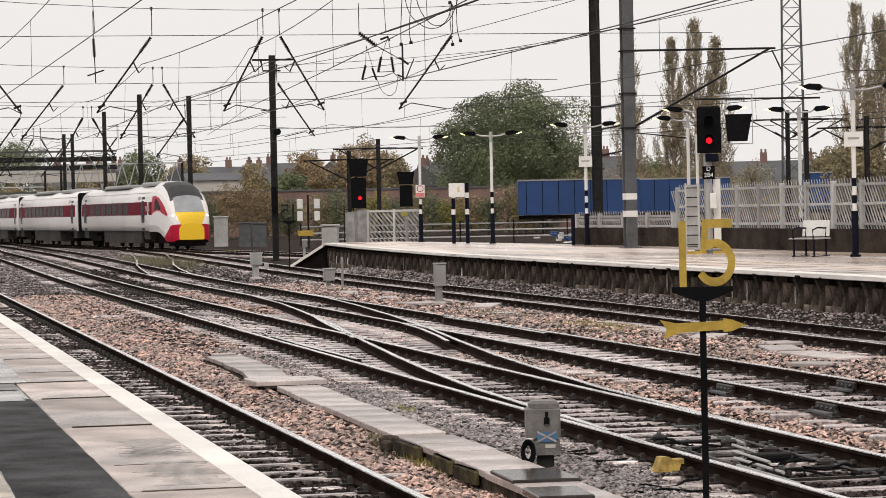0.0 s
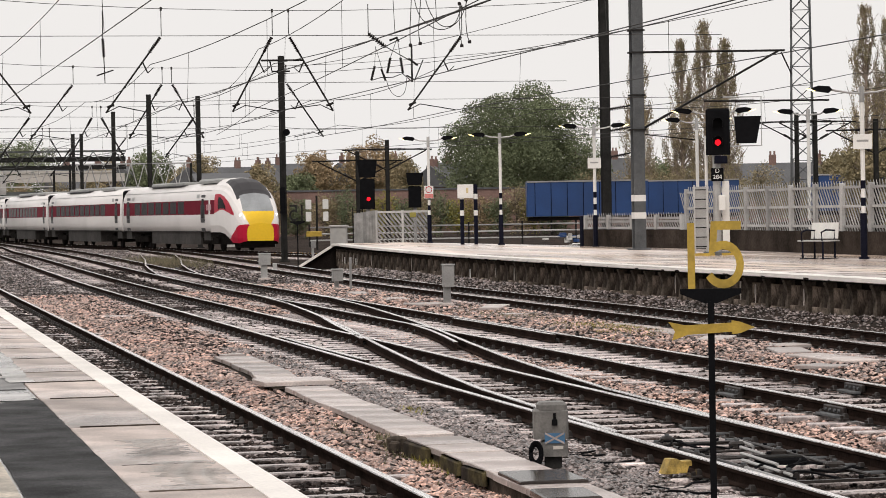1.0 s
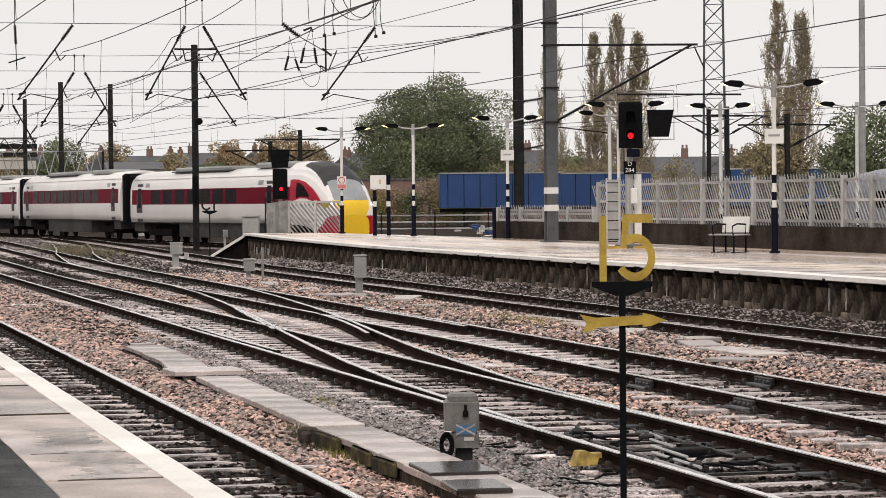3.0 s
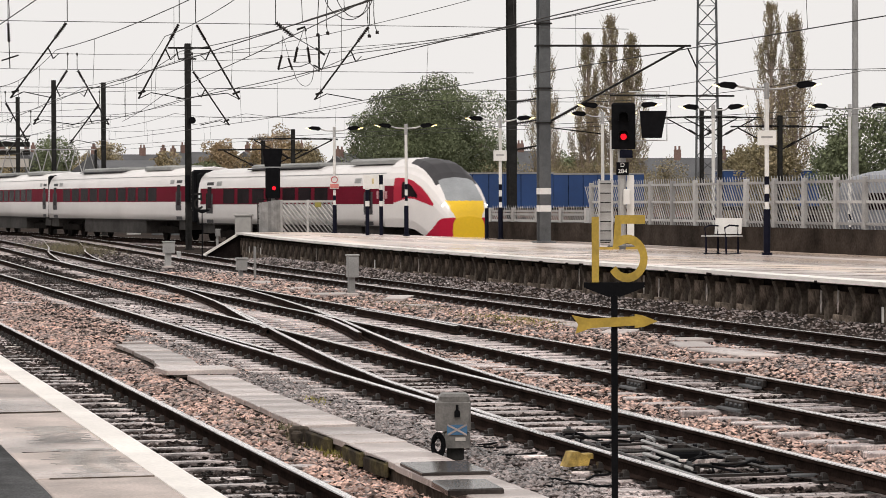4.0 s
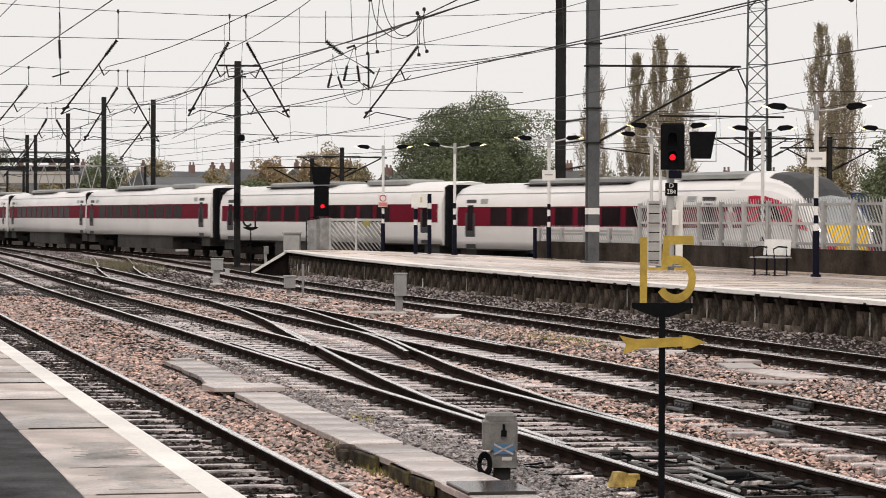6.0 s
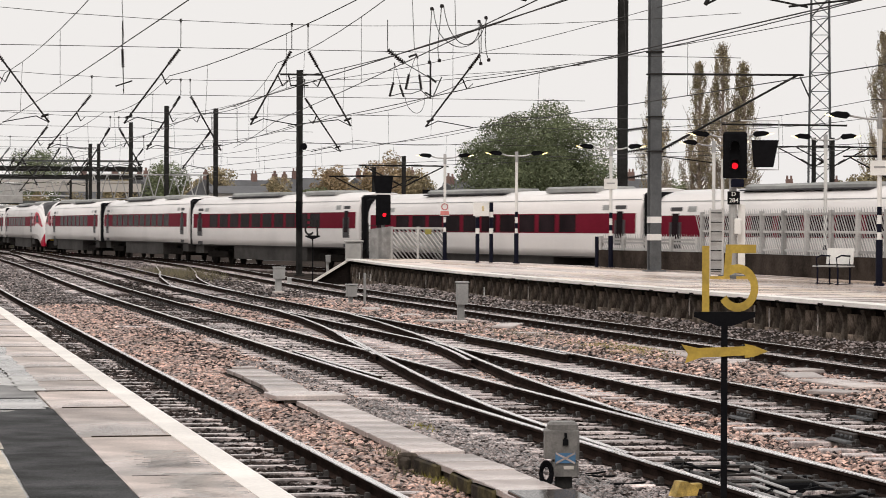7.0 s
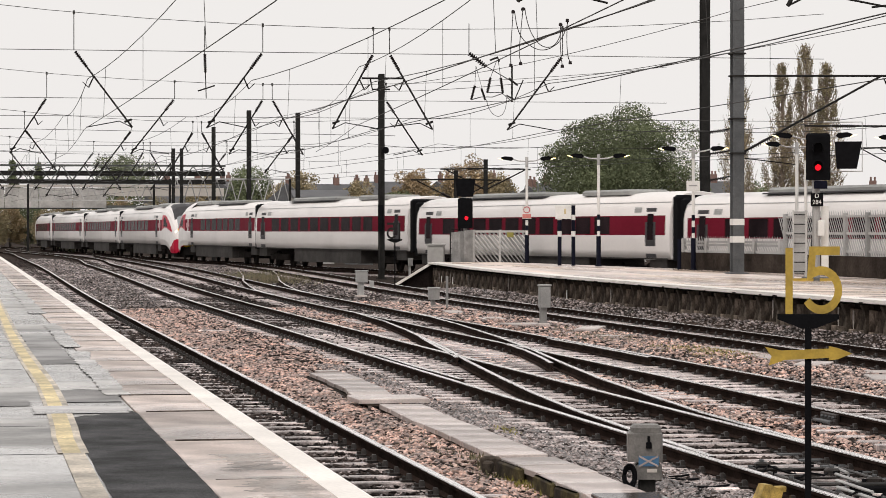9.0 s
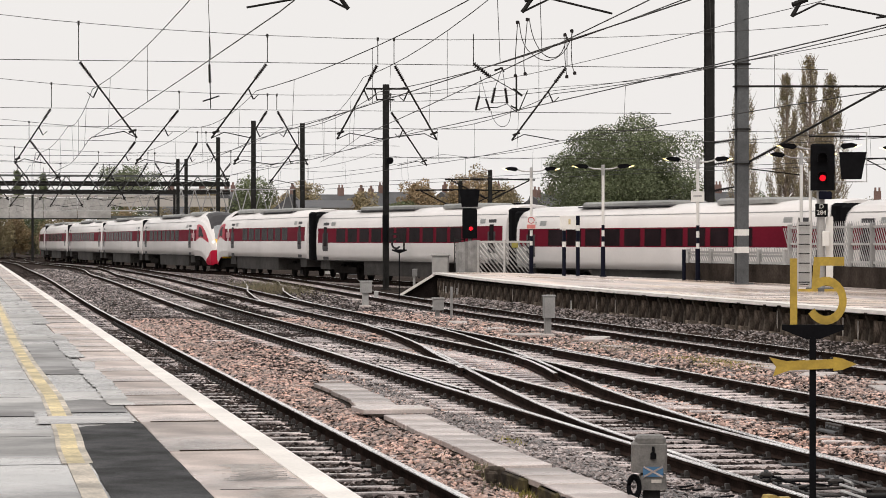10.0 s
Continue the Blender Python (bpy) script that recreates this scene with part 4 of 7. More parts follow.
def trackside_post(x, y, h, w, label, box=None, thin=False):
    t = thing("location_post", label, "trackside post", pose(x, y, ground_z(x, y)), group="trackside posts")
    part("post", Mesh().bevel_box((0, 0, h / 2 - 0.03), (w, w, h + 0.06), w * 0.12), M_GALV, t)
    if not thin:
        part("foot", Mesh().bevel_box((0, 0, 0.04), (w * 1.8, w * 1.8, 0.12), 0.02), M_CONC, t)
    if box:
        part("cabinet", Mesh().bevel_box((0.02, -0.05, h - box[2] / 2), (box[0], box[1], box[2]), 0.02), M_GALV, t, "weathered grey junction box")
        part("lid", Mesh().bevel_box((0.02, -0.05, h + 0.015), (box[0] * 1.12, box[1] * 1.15, 0.035), 0.01), M_GALV, t)


def build_trackside():
    platform_sign(5.72, 17.1, -0.2, 1.54, 1.0, "yellow platform number sign with arrow on a black post between tracks", rz=-18)
    platform_sign(16.2, 97.5, 0.0, 1.78, 1.35, "dark back of a platform number sign on a thin post", rz=-10, flip=-1, arrow=False, colour=M_STEELD)
    # junction box on the trough
    x, y = 6.0, 22.5
    t = thing("junction_box", "grey metal point-motor junction box with blue saltire plate", "junction box", pose(x, y, -0.12, 0, 0, -12))
    part("stand", Mesh().bevel_box((0.02, 0, 0.06), (0.15, 0.14, 0.16), 0.01), M_STEELD, t)
    part("lower_case", Mesh().bevel_box((0.03, -0.02, 0.18), (0.24, 0.2, 0.14), 0.015), M_BOXGREY, t, "grey lower terminal case")
    part("case", Mesh().bevel_box((0, 0, 0.4), (0.31, 0.26, 0.27), 0.02), M_BOXGREY, t, "grey pressed-steel case")
    part("lid", Mesh().bevel_box((0.01, 0, 0.56), (0.27, 0.25, 0.07), 0.025), M_BOXGREY, t)
    part("padlock", Mesh().bevel_box((0.03, -0.145, 0.42), (0.05, 0.03, 0.06), 0.01).tube((0.03, -0.145, 0.45), (0.03, -0.145, 0.5), 0.012), M_BLACK, t, "black padlock")
    pl = part("plate", Mesh().box((0.03, -0.125, 0.275), (0.18, 0.012, 0.09)), mat("saltire_blue", (0.05, 0.14, 0.26), 0.5), t, "blue plate with a white diagonal cross")
    for s in (1, -1):
        part("cross_bar", Mesh().prism([(-0.085, -0.045 * s - 0.009), (-0.085, -0.045 * s + 0.009), (0.085, 0.045 * s + 0.009), (0.085, 0.045 * s - 0.009)], (0.03, -0.133, 0.275), (1, 0, 0), (0, 0, 1), 0.004), M_CONC, pl)
    part("label_bar", Mesh().box((0.06, -0.123, 0.19), (0.09, 0.008, 0.03)), M_RENDER, t)
    for k in range(3):
        r = 0.036 + 0.011 * k
        pts = [(-0.14 + r * math.cos(a), -0.12 - 0.012 * k, 0.14 + 1.9 * r * math.sin(a)) for a in [0.45 * i for i in range(15)]]
        part("cable", Mesh().pipe(pts, 0.012, 6), M_BLACK, t, "black looped cable")
    # yellow marker block beside the rail
    t = thing("marker_block", "yellow painted wedge-shaped marker beside the rail", "marker", pose(6.9, 21.72, -0.13, 0, 0, 12))
    part("wedge", Mesh().prism([(-0.12, 0), (0.1, 0), (0.12, 0.06), (0.0, 0.13), (-0.06, 0.13)], (0, 0, 0), (1, 0, 0), (0, 0, 1), 0.12), M_MARK, t, "yellow wedge")
    part("strap", Mesh().bevel_box((0.12, 0.02, 0.08), (0.12, 0.08, 0.05), 0.01), M_MARK, t)
    # posts in the wide way
    trackside_post(14.05, 92.0, 0.95, 0.22, "grey trackside post with small cabinet", (0.4, 0.3, 0.4))
    trackside_post(14.1, 77.8, 0.62, 0.12, "grey junction box on a short post", (0.32, 0.25, 0.35))
    trackside_post(14.5, 77.6, 1.0, 0.07, "slim grey marker post", None, True)
    trackside_post(13.75, 61.0, 1.0, 0.16, "grey trackside post with upright box", (0.27, 0.22, 0.52))
    trackside_post(19.7, 114.5, 1.0, 0.1, "slim grey post with a small box at the platform end", (0.2, 0.18, 0.3))
    trackside_post(15.7, 100.0, 0.4, 0.16, "short pale concrete post", None, True)


def build_trough():
    """Concrete cable trough with separate lids along the track."""
    t = thing("cable_trough", "pale wet concrete cable trough with loose lids", "cable trough", kind="structure")
    rng = random.Random(3)
    spine = [(5.47, 16.0), (5.48, 20.2), (5.52, 21.6), (5.55, 23.5), (5.52, 25.2)]
    middle = [(5.54, 25.6), (5.55, 28.0), (5.58, 30.5), (5.62, 33.4)]
    far = [(5.5, 34.9), (5.7, 37.0), (5.72, 39.0), (5.72, 41.0)]
    lid = {}
    for line in (spine, middle, far):
        for (ax, ay), (bx, by) in zip(line, line[1:]):
            n = max(1, round((by - ay) / 0.85))
            for i in range(n):
                ln = (by - ay) / n
                key = round(ln, 2)
                if key not in lid:
                    lid[key] = Mesh().bevel_box((0, 0, -0.03), (0.56, ln - 0.015, 0.06), 0.008).data("trough_lid", M_CONC)
                q = (i + 0.5) / n
                o = part("trough_lid", lid[key], None, t)
                o.matrix_basis = pose(ax + (bx - ax) * q, ay + (by - ay) * q, -0.05 + rng.uniform(-0.008, 0.008), rng.uniform(-.4, .4), rng.uniform(-.5, .5), -math.degrees(math.atan2(bx - ax, by - ay)) + rng.uniform(-1, 1))
    part("channel", Mesh().sweep([(-0.25, -0.085), (0.25, -0.085), (0.25, -0.32), (-0.25, -0.32)], [(a, b, 0) for a, b in spine]), M_WALL, t, "dark mossy trough channel")
    part("channel", Mesh().sweep([(-0.25, -0.085), (0.25, -0.085), (0.25, -0.32), (-0.25, -0.32)], [(a, b, 0) for a, b in middle]), M_WALL, t, "dark mossy trough channel")
    part("wet_lid", Mesh().bevel_box((5.51, 20.95, -0.034), (0.57, 0.9, 0.03), 0.008, -2), M_WETLID, t, "dark wet trough lid")
    part("wet_lid", Mesh().bevel_box((5.3, 19.45, -0.026), (0.44, 0.7, 0.05), 0.012, -4), M_WETLID, t, "dark wet raised cover")
    for k, (x, y, w, l, h, r) in enumerate(((5.2, 25.45, 0.14, 0.2, 0.16, 25), (5.12, 25.2, 0.1, 0.16, 0.11, -20), (5.22, 24.6, 0.06, 0.9, 0.15, 2), (5.24, 23.2, 0.05, 0.8, 0.13, -1), (5.22, 22.2, 0.05, 0.7, 0.13, 3))):
        part("broken_side", Mesh().bevel_box((x, y, -0.13), (w, l, h), 0.02, r), M_MOSS if k > 1 else M_WALL, t, "mossy broken trough side")
    part("channel", Mesh().sweep([(-0.25, -0.085), (0.25, -0.085), (0.25, -0.32), (-0.25, -0.32)], [(a, b, 0) for a, b in far]), M_WALL, t, "dark mossy trough channel")
    part("cross_slab", Mesh().bevel_box((5.57, 34.1, -0.03), (0.95, 0.85, 0.06), 0.01, 3), M_CONC, t, "large slab laid across the trough")
    part("cross_slab", Mesh().bevel_box((5.75, 41.2, -0.05), (0.35, 0.25, 0.05), 0.01, 10), M_CONC, t)
    # loose slabs in the wide way by the far track
    t = thing("loose_slabs", "scattered broken concrete trough lids on the ballast", "concrete slabs", kind="structure")
    for x, y, w, l, r in ((14.55, 48.5, .5, 2.6, 1), (14.45, 45.2, .5, 2.2, 3), (14.25, 42.3, .55, 1.2, -25), (14.75, 40.6, .9, .6, 10), (14.2, 38.6, .55, 1.4, -12), (14.0, 36.3, .6, 2.0, 4), (13.7, 66.5, .6, 3.5, -6), (13.5, 62.0, .9, 1.2, 8), (14.3, 58.5, .5, 2.2, -20), (13.7, 72.0, .5, 2.4, -5), (13.2, 34.5, .5, .7, 30), (13.9, 55, .4, .6, 20)):
        part("slab", Mesh().bevel_box((x, y, ground_z(x, y) + 0.03), (w, l, 0.05), 0.012, r), M_CONC, t)
    solid("timber_baulk", Mesh().bevel_box((5.72, 59.8, -0.13), (0.75, 0.25, 0.12), 0.02, -30), M_SLEEPER, "dark old timber baulk lying on the ballast", "timber")


def build_point_gear():
    """Stretcher bars, rods and motor of the switch near the camera."""
    t = thing("point_machine", "dark greasy point machine with rods between the rails", "point machine", kind="structure")
    part("casing", Mesh().bevel_box((8.1, 22.3, -0.13), (0.42, 0.26, 0.09), 0.02, 4), M_BLACK, t)
    part("casing_lid", Mesh().bevel_box((8.1, 22.3, -0.08), (0.36, 0.2, 0.02), 0.008, 4), M_STEELD, t)
    rng = random.Random(31)
    for y in (20.6, 21.4, 22.9, 23.7, 24.4):
        part("stretcher_bar", Mesh().box((7.9, y, -0.13), (1.35, 0.045, 0.025)), M_CHAIR, t)
        for x in (7.32, 7.6, 8.2, 8.45):
            part("bolt", Mesh().tube((x, y, -0.12), (x, y, -0.09), 0.022, 6), M_BLACK, t)
    for x0, y0, x1, y1 in ((7.4, 21.2, 8.4, 21.35), (7.45, 23.2, 8.2, 23.3), (8.35, 20.8, 8.42, 24.5), (7.55, 20.4, 7.6, 23.9), (7.4, 24.1, 8.5, 24.2), (7.7, 22.0, 8.3, 23.6), (7.35, 22.6, 8.55, 22.6)):
        part("rod", Mesh().tube((x0, y0, -0.11), (x1, y1, -0.11), 0.014, 6), M_CHAIR, t, "greasy steel operating rod")
    for x, y in ((7.5, 22.9), (8.3, 22.9), (7.5, 21.6), (8.2, 23.8), (7.75, 24.6), (7.7, 21.0), (8.35, 21.6), (7.45, 24.0)):
        part("bracket", Mesh().bevel_box((x, y, -0.11), (rng.uniform(0.08, 0.18), rng.uniform(0.08, 0.14), 0.08), 0.02, rng.uniform(-30, 30)), M_CHAIR, t)
        part("bolt", Mesh().tube((x, y, -0.08), (x, y, -0.05), 0.025, 6), M_STEELG, t)
    for k in range(7):
        x, y = rng.uniform(7.35, 8.2), rng.uniform(20.6, 25.0)
        pts = [(x, y, -0.14)]
        for _ in range(5):
            x, y = min(8.5, x + rng.uniform(0.02, 0.2)), y + rng.uniform(-0.25, 0.25)
            pts.append((x, y, -0.13 + rng.uniform(0, 0.06)))
        part("cable", Mesh().pipe(pts, 0.012, 5), M_BLACK, t, "black greasy cable")
    for k in range(5):
        part("offcut", Mesh().bevel_box((rng.uniform(7.4, 8.4), rng.uniform(20.3, 24.8), -0.15), (rng.uniform(0.1, 0.35), 0.05, 0.04), 0.008, rng.uniform(-25, 25)), M_SLEEPER, t, "pale wet timber packing")
    for k in range(9):
        y = 20.4 + 0.7 * k
        for x in (7.24, 8.5):
            part("slide_plate", Mesh().bevel_box((x, y, -0.128), (0.26, 0.12, 0.02), 0.006), M_STEELG, t, "worn slide plate")
    for k in range(5):
        part("slide_rod", Mesh().tube((7.45 + 0.2 * k, 19.9 + 0.9 * k, -0.09), (7.5 + 0.2 * k, 21.6 + 0.6 * k, -0.09), 0.016, 6), M_GALV, t, "bright wet steel rod")
    # fishplates on the third track's joint
    t = thing("rail_joint", "bolted rail joint with pale insulating fishplates", "rail joint", kind="structure")
    for x, y in ((10.5, 30.4), (12.0, 30.2), (10.5, 27.0)):
        part("fishplate", Mesh().bevel_box((x - 0.05, y, -0.07), (0.05, 0.6, 0.09), 0.01), M_CHAIR, t)
        part("tie_plate", Mesh().bevel_box((x - 0.13, y, -0.12), (0.09, 0.6, 0.03), 0.008), M_STEELG, t, "grey bonded joint plate")
        for k in (-0.2, -0.07, 0.07, 0.2):
            part("bolt", Mesh().tube((x - 0.1, y + k, -0.07), (x - 0.07, y + k, -0.07), 0.02, 6), M_STEELG, t)


# ---- things on the far platform ----
def lamp_post(x, y, z0, z1, label, sign=False, reach=0.95, rz=-20):
    t = thing("platform_lamp", label, "lamp post", pose(x, y, z0, 0, 0, rz), group="platform lamps")
    h = z1 - z0
    part("lower_post", Mesh().tube((0, 0, 0), (0, 0, 1.12), 0.085, 10).tube((0, 0, 0), (0, 0, 0.06), 0.13, 10), M_NAVY, t, "navy painted lower post")
    part("post", Mesh().tube((0, 0, 1.12), (0, 0, h), 0.055, 10), M_WHITE, t, "white upper post")
    for a in (1.3, 1.72):
        part("dark_band", Mesh().tube((0, 0, a), (0, 0, a + 0.2), 0.06, 10), M_NAVY, t)
    part("cap", Mesh().tube((0, 0, h - 0.35), (0, 0, h + 0.05), 0.062, 10), M_GALV, t)
    for s in (1, -1):
        arm = part("arm", Mesh().pipe([(0, 0, h - 0.12), (s * 0.35, 0, h - 0.1), (s * (reach - 0.35), 0, h - 0.02)], 0.028, 6), M_GALV, t)
        hd = part("lantern", Mesh().prism([(0, 0.0), (0.08, 0.08), (0.34, 0.1), (0.5, 0.05), (0.5, 0.01), (0.42, -0.03), (0.1, -0.08)], (s * (reach - 0.42), 0, h - 0.02), (s, 0, 0), (0, 0, 1), 0.2), M_BLACK, t, "dark lantern head")
        part("lens", Mesh().prism([(0.36, 0.0), (0.62, 0.035), (0.62, 0.02), (0.44, -0.04)], (s * (reach - 0.42), 0, h - 0.02), (s, 0, 0), (0, 0, 1), 0.16), M_LAMPWARM, hd, "lit warm lamp lens")
    if sign:
        b = part("name_board", Mesh().bevel_box((0, -0.08, h - 1.3), (0.46, 0.03, 0.36), 0.008), M_WHITE, t, "small white name board")
        part("writing_bar", Mesh().box((0, -0.098, h - 1.28), (0.28, 0.006, 0.05)), M_GALV, b)


def build_bench(x, y):
    t = thing("platform_bench", "dark-framed platform seat with pale back panel", "bench", pose(x, y, FAR_Z, 0, 0, -60))
    for s in (-0.32, 0.32):
        part("leg", Mesh().pipe([(s, -0.25, 0), (s, -0.25, 0.45)], 0.025).pipe([(s, 0.22, 0), (s, 0.22, 0.5), (s, 0.28, 0.88)], 0.025), M_NAVY, t)
        part("armrest", Mesh().pipe([(s, -0.27, 0.45), (s, -0.3, 0.66), (s, -0.1, 0.72), (s, 0.26, 0.7)], 0.022), M_NAVY, t)
        part("foot", Mesh().box((s, 0, 0.012), (0.05, 0.65, 0.02)), M_NAVY, t)
    part("seat", Mesh().bevel_box((0, -0.02, 0.45), (0.95, 0.5, 0.035), 0.01), M_GALV, t, "pale perforated metal seat")
    part("backrest", Mesh().prism([(-0.42, 0), (0.42, 0), (0.42, 0.4), (-0.42, 0.4)], (0, 0.22, 0.5), (1, 0, 0), (0, 0.12, 0.99), 0.03), M_WHITE, t, "pale backrest panel")


def build_signal(x, y):
    t = thing("colour_light_signal", "black colour-light signal showing red, on a post with ladder", "signal", pose(x, y, FAR_Z, 0, 0, -18))
    part("base", Mesh().bevel_box((0, 0, 0.05), (0.8, 0.6, 0.1), 0.02), M_STEELG, t)
    part("yellow_pad", Mesh().box((-0.35, -0.35, 0.035), (0.55, 0.12, 0.07)).box((0.35, -0.35, 0.035), (0.5, 0.12, 0.07)), M_YELLOW, t, "yellow base guard")
    part("post", Mesh().tube((0, 0, 0.05), (0, 0, 2.8), 0.11, 12), M_GALV, t)
    part("rear_post", Mesh().tube((-0.28, 0.1, 0.1), (-0.28, 0.1, 3.3), 0.045, 8), M_WHITE, t)
    head = part("signal_head", Mesh().bevel_box((0.05, -0.12, 3.4), (0.66, 0.22, 1.28), 0.05), M_BLACK, t, "black rounded backboard")
    part("lamp_hood", Mesh().prism([(-0.14, -0.08), (-0.15, 0.1), (-0.08, 0.18), (0.08, 0.18), (0.15, 0.1), (0.14, -0.08), (0.12, -0.08), (0.12, 0.09), (0.06, 0.15), (-0.06, 0.15), (-0.12, 0.09), (-0.12, -0.08)], (0.05, -0.36, 3.62), (1, 0, 0), (0, 0, 1), 0.3), M_BLACK, head)
    part("lamp_hood", Mesh().prism([(-0.14, -0.08), (-0.15, 0.1), (-0.08, 0.18), (0.08, 0.18), (0.15, 0.1), (0.14, -0.08), (0.12, -0.08), (0.12, 0.09), (0.06, 0.15), (-0.06, 0.15), (-0.12, 0.09), (-0.12, -0.08)], (0.05, -0.36, 3.12), (1, 0, 0), (0, 0, 1), 0.3), M_BLACK, head)
    part("red_aspect", Mesh().tube((0.05, -0.25, 3.1), (0.05, -0.22, 3.1), 0.085, 20), M_RED, head, "lit red aspect")
    ind = part("route_indicator", Mesh().prism([(-0.3, -0.38), (0.24, -0.38), (0.38, 0.36), (-0.36, 0.36)], (0.86, 0, 3.45), (1, 0, 0), (0, 0, 1), 0.3), M_BLACK, t, "black route-indicator box")
    part("bracket", Mesh().pipe([(0.3, 0.1, 3.0), (1.25, 0.1, 3.0), (1.25, 0.1, 4.35), (0.2, 0.1, 4.35)], 0.02), M_GALV, t)
    part("lower_indicator", Mesh().bevel_box((0.12, -0.15, 2.63), (0.36, 0.3, 0.22), 0.03), M_NAVY, t, "small dark-blue lower indicator")
    plate = part("number_plate", Mesh().bevel_box((0.02, -0.16, 2.22), (0.34, 0.03, 0.36), 0.01), M_BLACK, t, "black signal number plate")
    for text, dz, size in (("D", 0.05, 0.17), ("284", -0.12, 0.17)):
        cu = bpy.data.curves.new("plate_text", "FONT")
        cu.body, cu.size, cu.align_x, cu.extrude = text, size, "CENTER", 0.002
        cu.materials.append(M_WHITE)
        o = new("plate_text", cu)
        o.parent = plate
        o.matrix_basis = pose(0.02, -0.18, 2.22 + dz, 90, 0, 0)
    part("telephone_box", Mesh().bevel_box((0.14, -0.2, 1.45), (0.2, 0.14, 0.42), 0.03), M_WHITE, t, "white signal-post telephone")
    part("white_board", Mesh().bevel_box((0.24, 0.02, 1.2), (0.2, 0.05, 1.7), 0.01), M_WHITE, t)
    lad = part("ladder", Mesh().box((-0.62, -0.12, 0.97), (0.05, 0.05, 1.94)).box((-0.28, -0.12, 0.97), (0.05, 0.05, 1.94)), M_GALV, t, "galvanised access ladder")
    part("ladder_back", Mesh().box((-0.45, -0.06, 1.05), (0.34, 0.015, 1.7)), M_GALV, t, "pale ladder guard sheet")
    for k in range(7):
        part("rung", Mesh().tube((-0.6, -0.14, 0.25 + 0.26 * k), (-0.3, -0.14, 0.25 + 0.26 * k), 0.016, 6), M_STEELD, lad)


def rear_signal(x, y, z0, zt, w, lit, label):
    t = thing("small_signal", label, "signal", pose(x, y, 0.0, 0, 0, -12), group="platform-end signals")
    h = zt - z0
    part("post", Mesh().tube((0, 0.1, 0), (0, 0.1, z0 + 0.3), 0.08, 8), M_GALV, t)
    part("upper_cowl", Mesh().prism([(-w * 0.62, 0), (w * 0.62, 0), (w * 0.78, h * 0.36), (-w * 0.78, h * 0.36)], (0, 0, zt - h * 0.36), (1, 0, 0), (0, 0, 1), 0.4), M_BLACK, t, "black upper route-indicator cowl")
    part("head", Mesh().bevel_box((0, 0, z0 + h * 0.3), (w * 1.15, 0.3, h * 0.62), 0.05), M_BLACK, t, "black signal head")
    if lit:
        part("red_aspect", Mesh().tube((0.05, -0.2, z0 + 0.4), (0.05, -0.16, z0 + 0.4), 0.08, 16), M_RED, t, "lit red aspect")


def fence_run(name, label, pts, z0, z1, pitch_post, lean, group=""):
    """Palisade fence: posts, rails, raking pales and a row of spikes."""
    t = thing(name, label, "fence", group=group or "palisade fences")
    h = z1 - z0
    zt = z1 - 0.16
    for (ax, ay), (bx, by) in zip(pts, pts[1:]):
        L = math.hypot(bx - ax, by - ay)
        ux, uy = (bx - ax) / L, (by - ay) / L
        rz = math.degrees(math.atan2(uy, ux))
        for zz in (z0 + 0.1 * h, z0 + 0.5 * h, zt):
            part("rail", Mesh().box(((ax + bx) / 2, (ay + by) / 2, zz), (L, 0.05, 0.07), rz), M_GALV, t)
        n = max(1, round(L / pitch_post))
        for i in range(n + 1):
            q = i / n
            part("post", Mesh().bevel_box((ax + (bx - ax) * q - 0.02, ay + (by - ay) * q, (z0 + z1 - 0.05) / 2), (0.15, 0.12, h - 0.05), 0.012, rz), M_GALV, t)
        pale = Mesh().prism([(-0.03, 0), (0.03, 0), (0.03 + lean, zt - z0), (-0.03 + lean, zt - z0)], (0, 0, 0), (1, 0, 0), (0, 0, 1), 0.012).data("pale", M_GALV)
        spike = Mesh().prism([(-0.03, 0), (0.03, 0), (0.035, 0.1), (0.06, 0.2), (0.0, 0.12)], (0, 0, 0), (1, 0, 0), (0, 0, 1), 0.012).data("spike", M_GALV)
        for data, nm, pitch, zz in ((pale, "pale", 0.19, z0), (spike, "spike", 0.2, zt - 0.02)):
            m = int(L / pitch)
            for i in range(m):
                q = (i + 0.5) / m
                o = part(nm, data, None, t)
                o.matrix_basis = pose(ax + (bx - ax) * q + 0.04 * uy, ay + (by - ay) * q - 0.04 * ux, zz, 0, 0, rz)
    return t


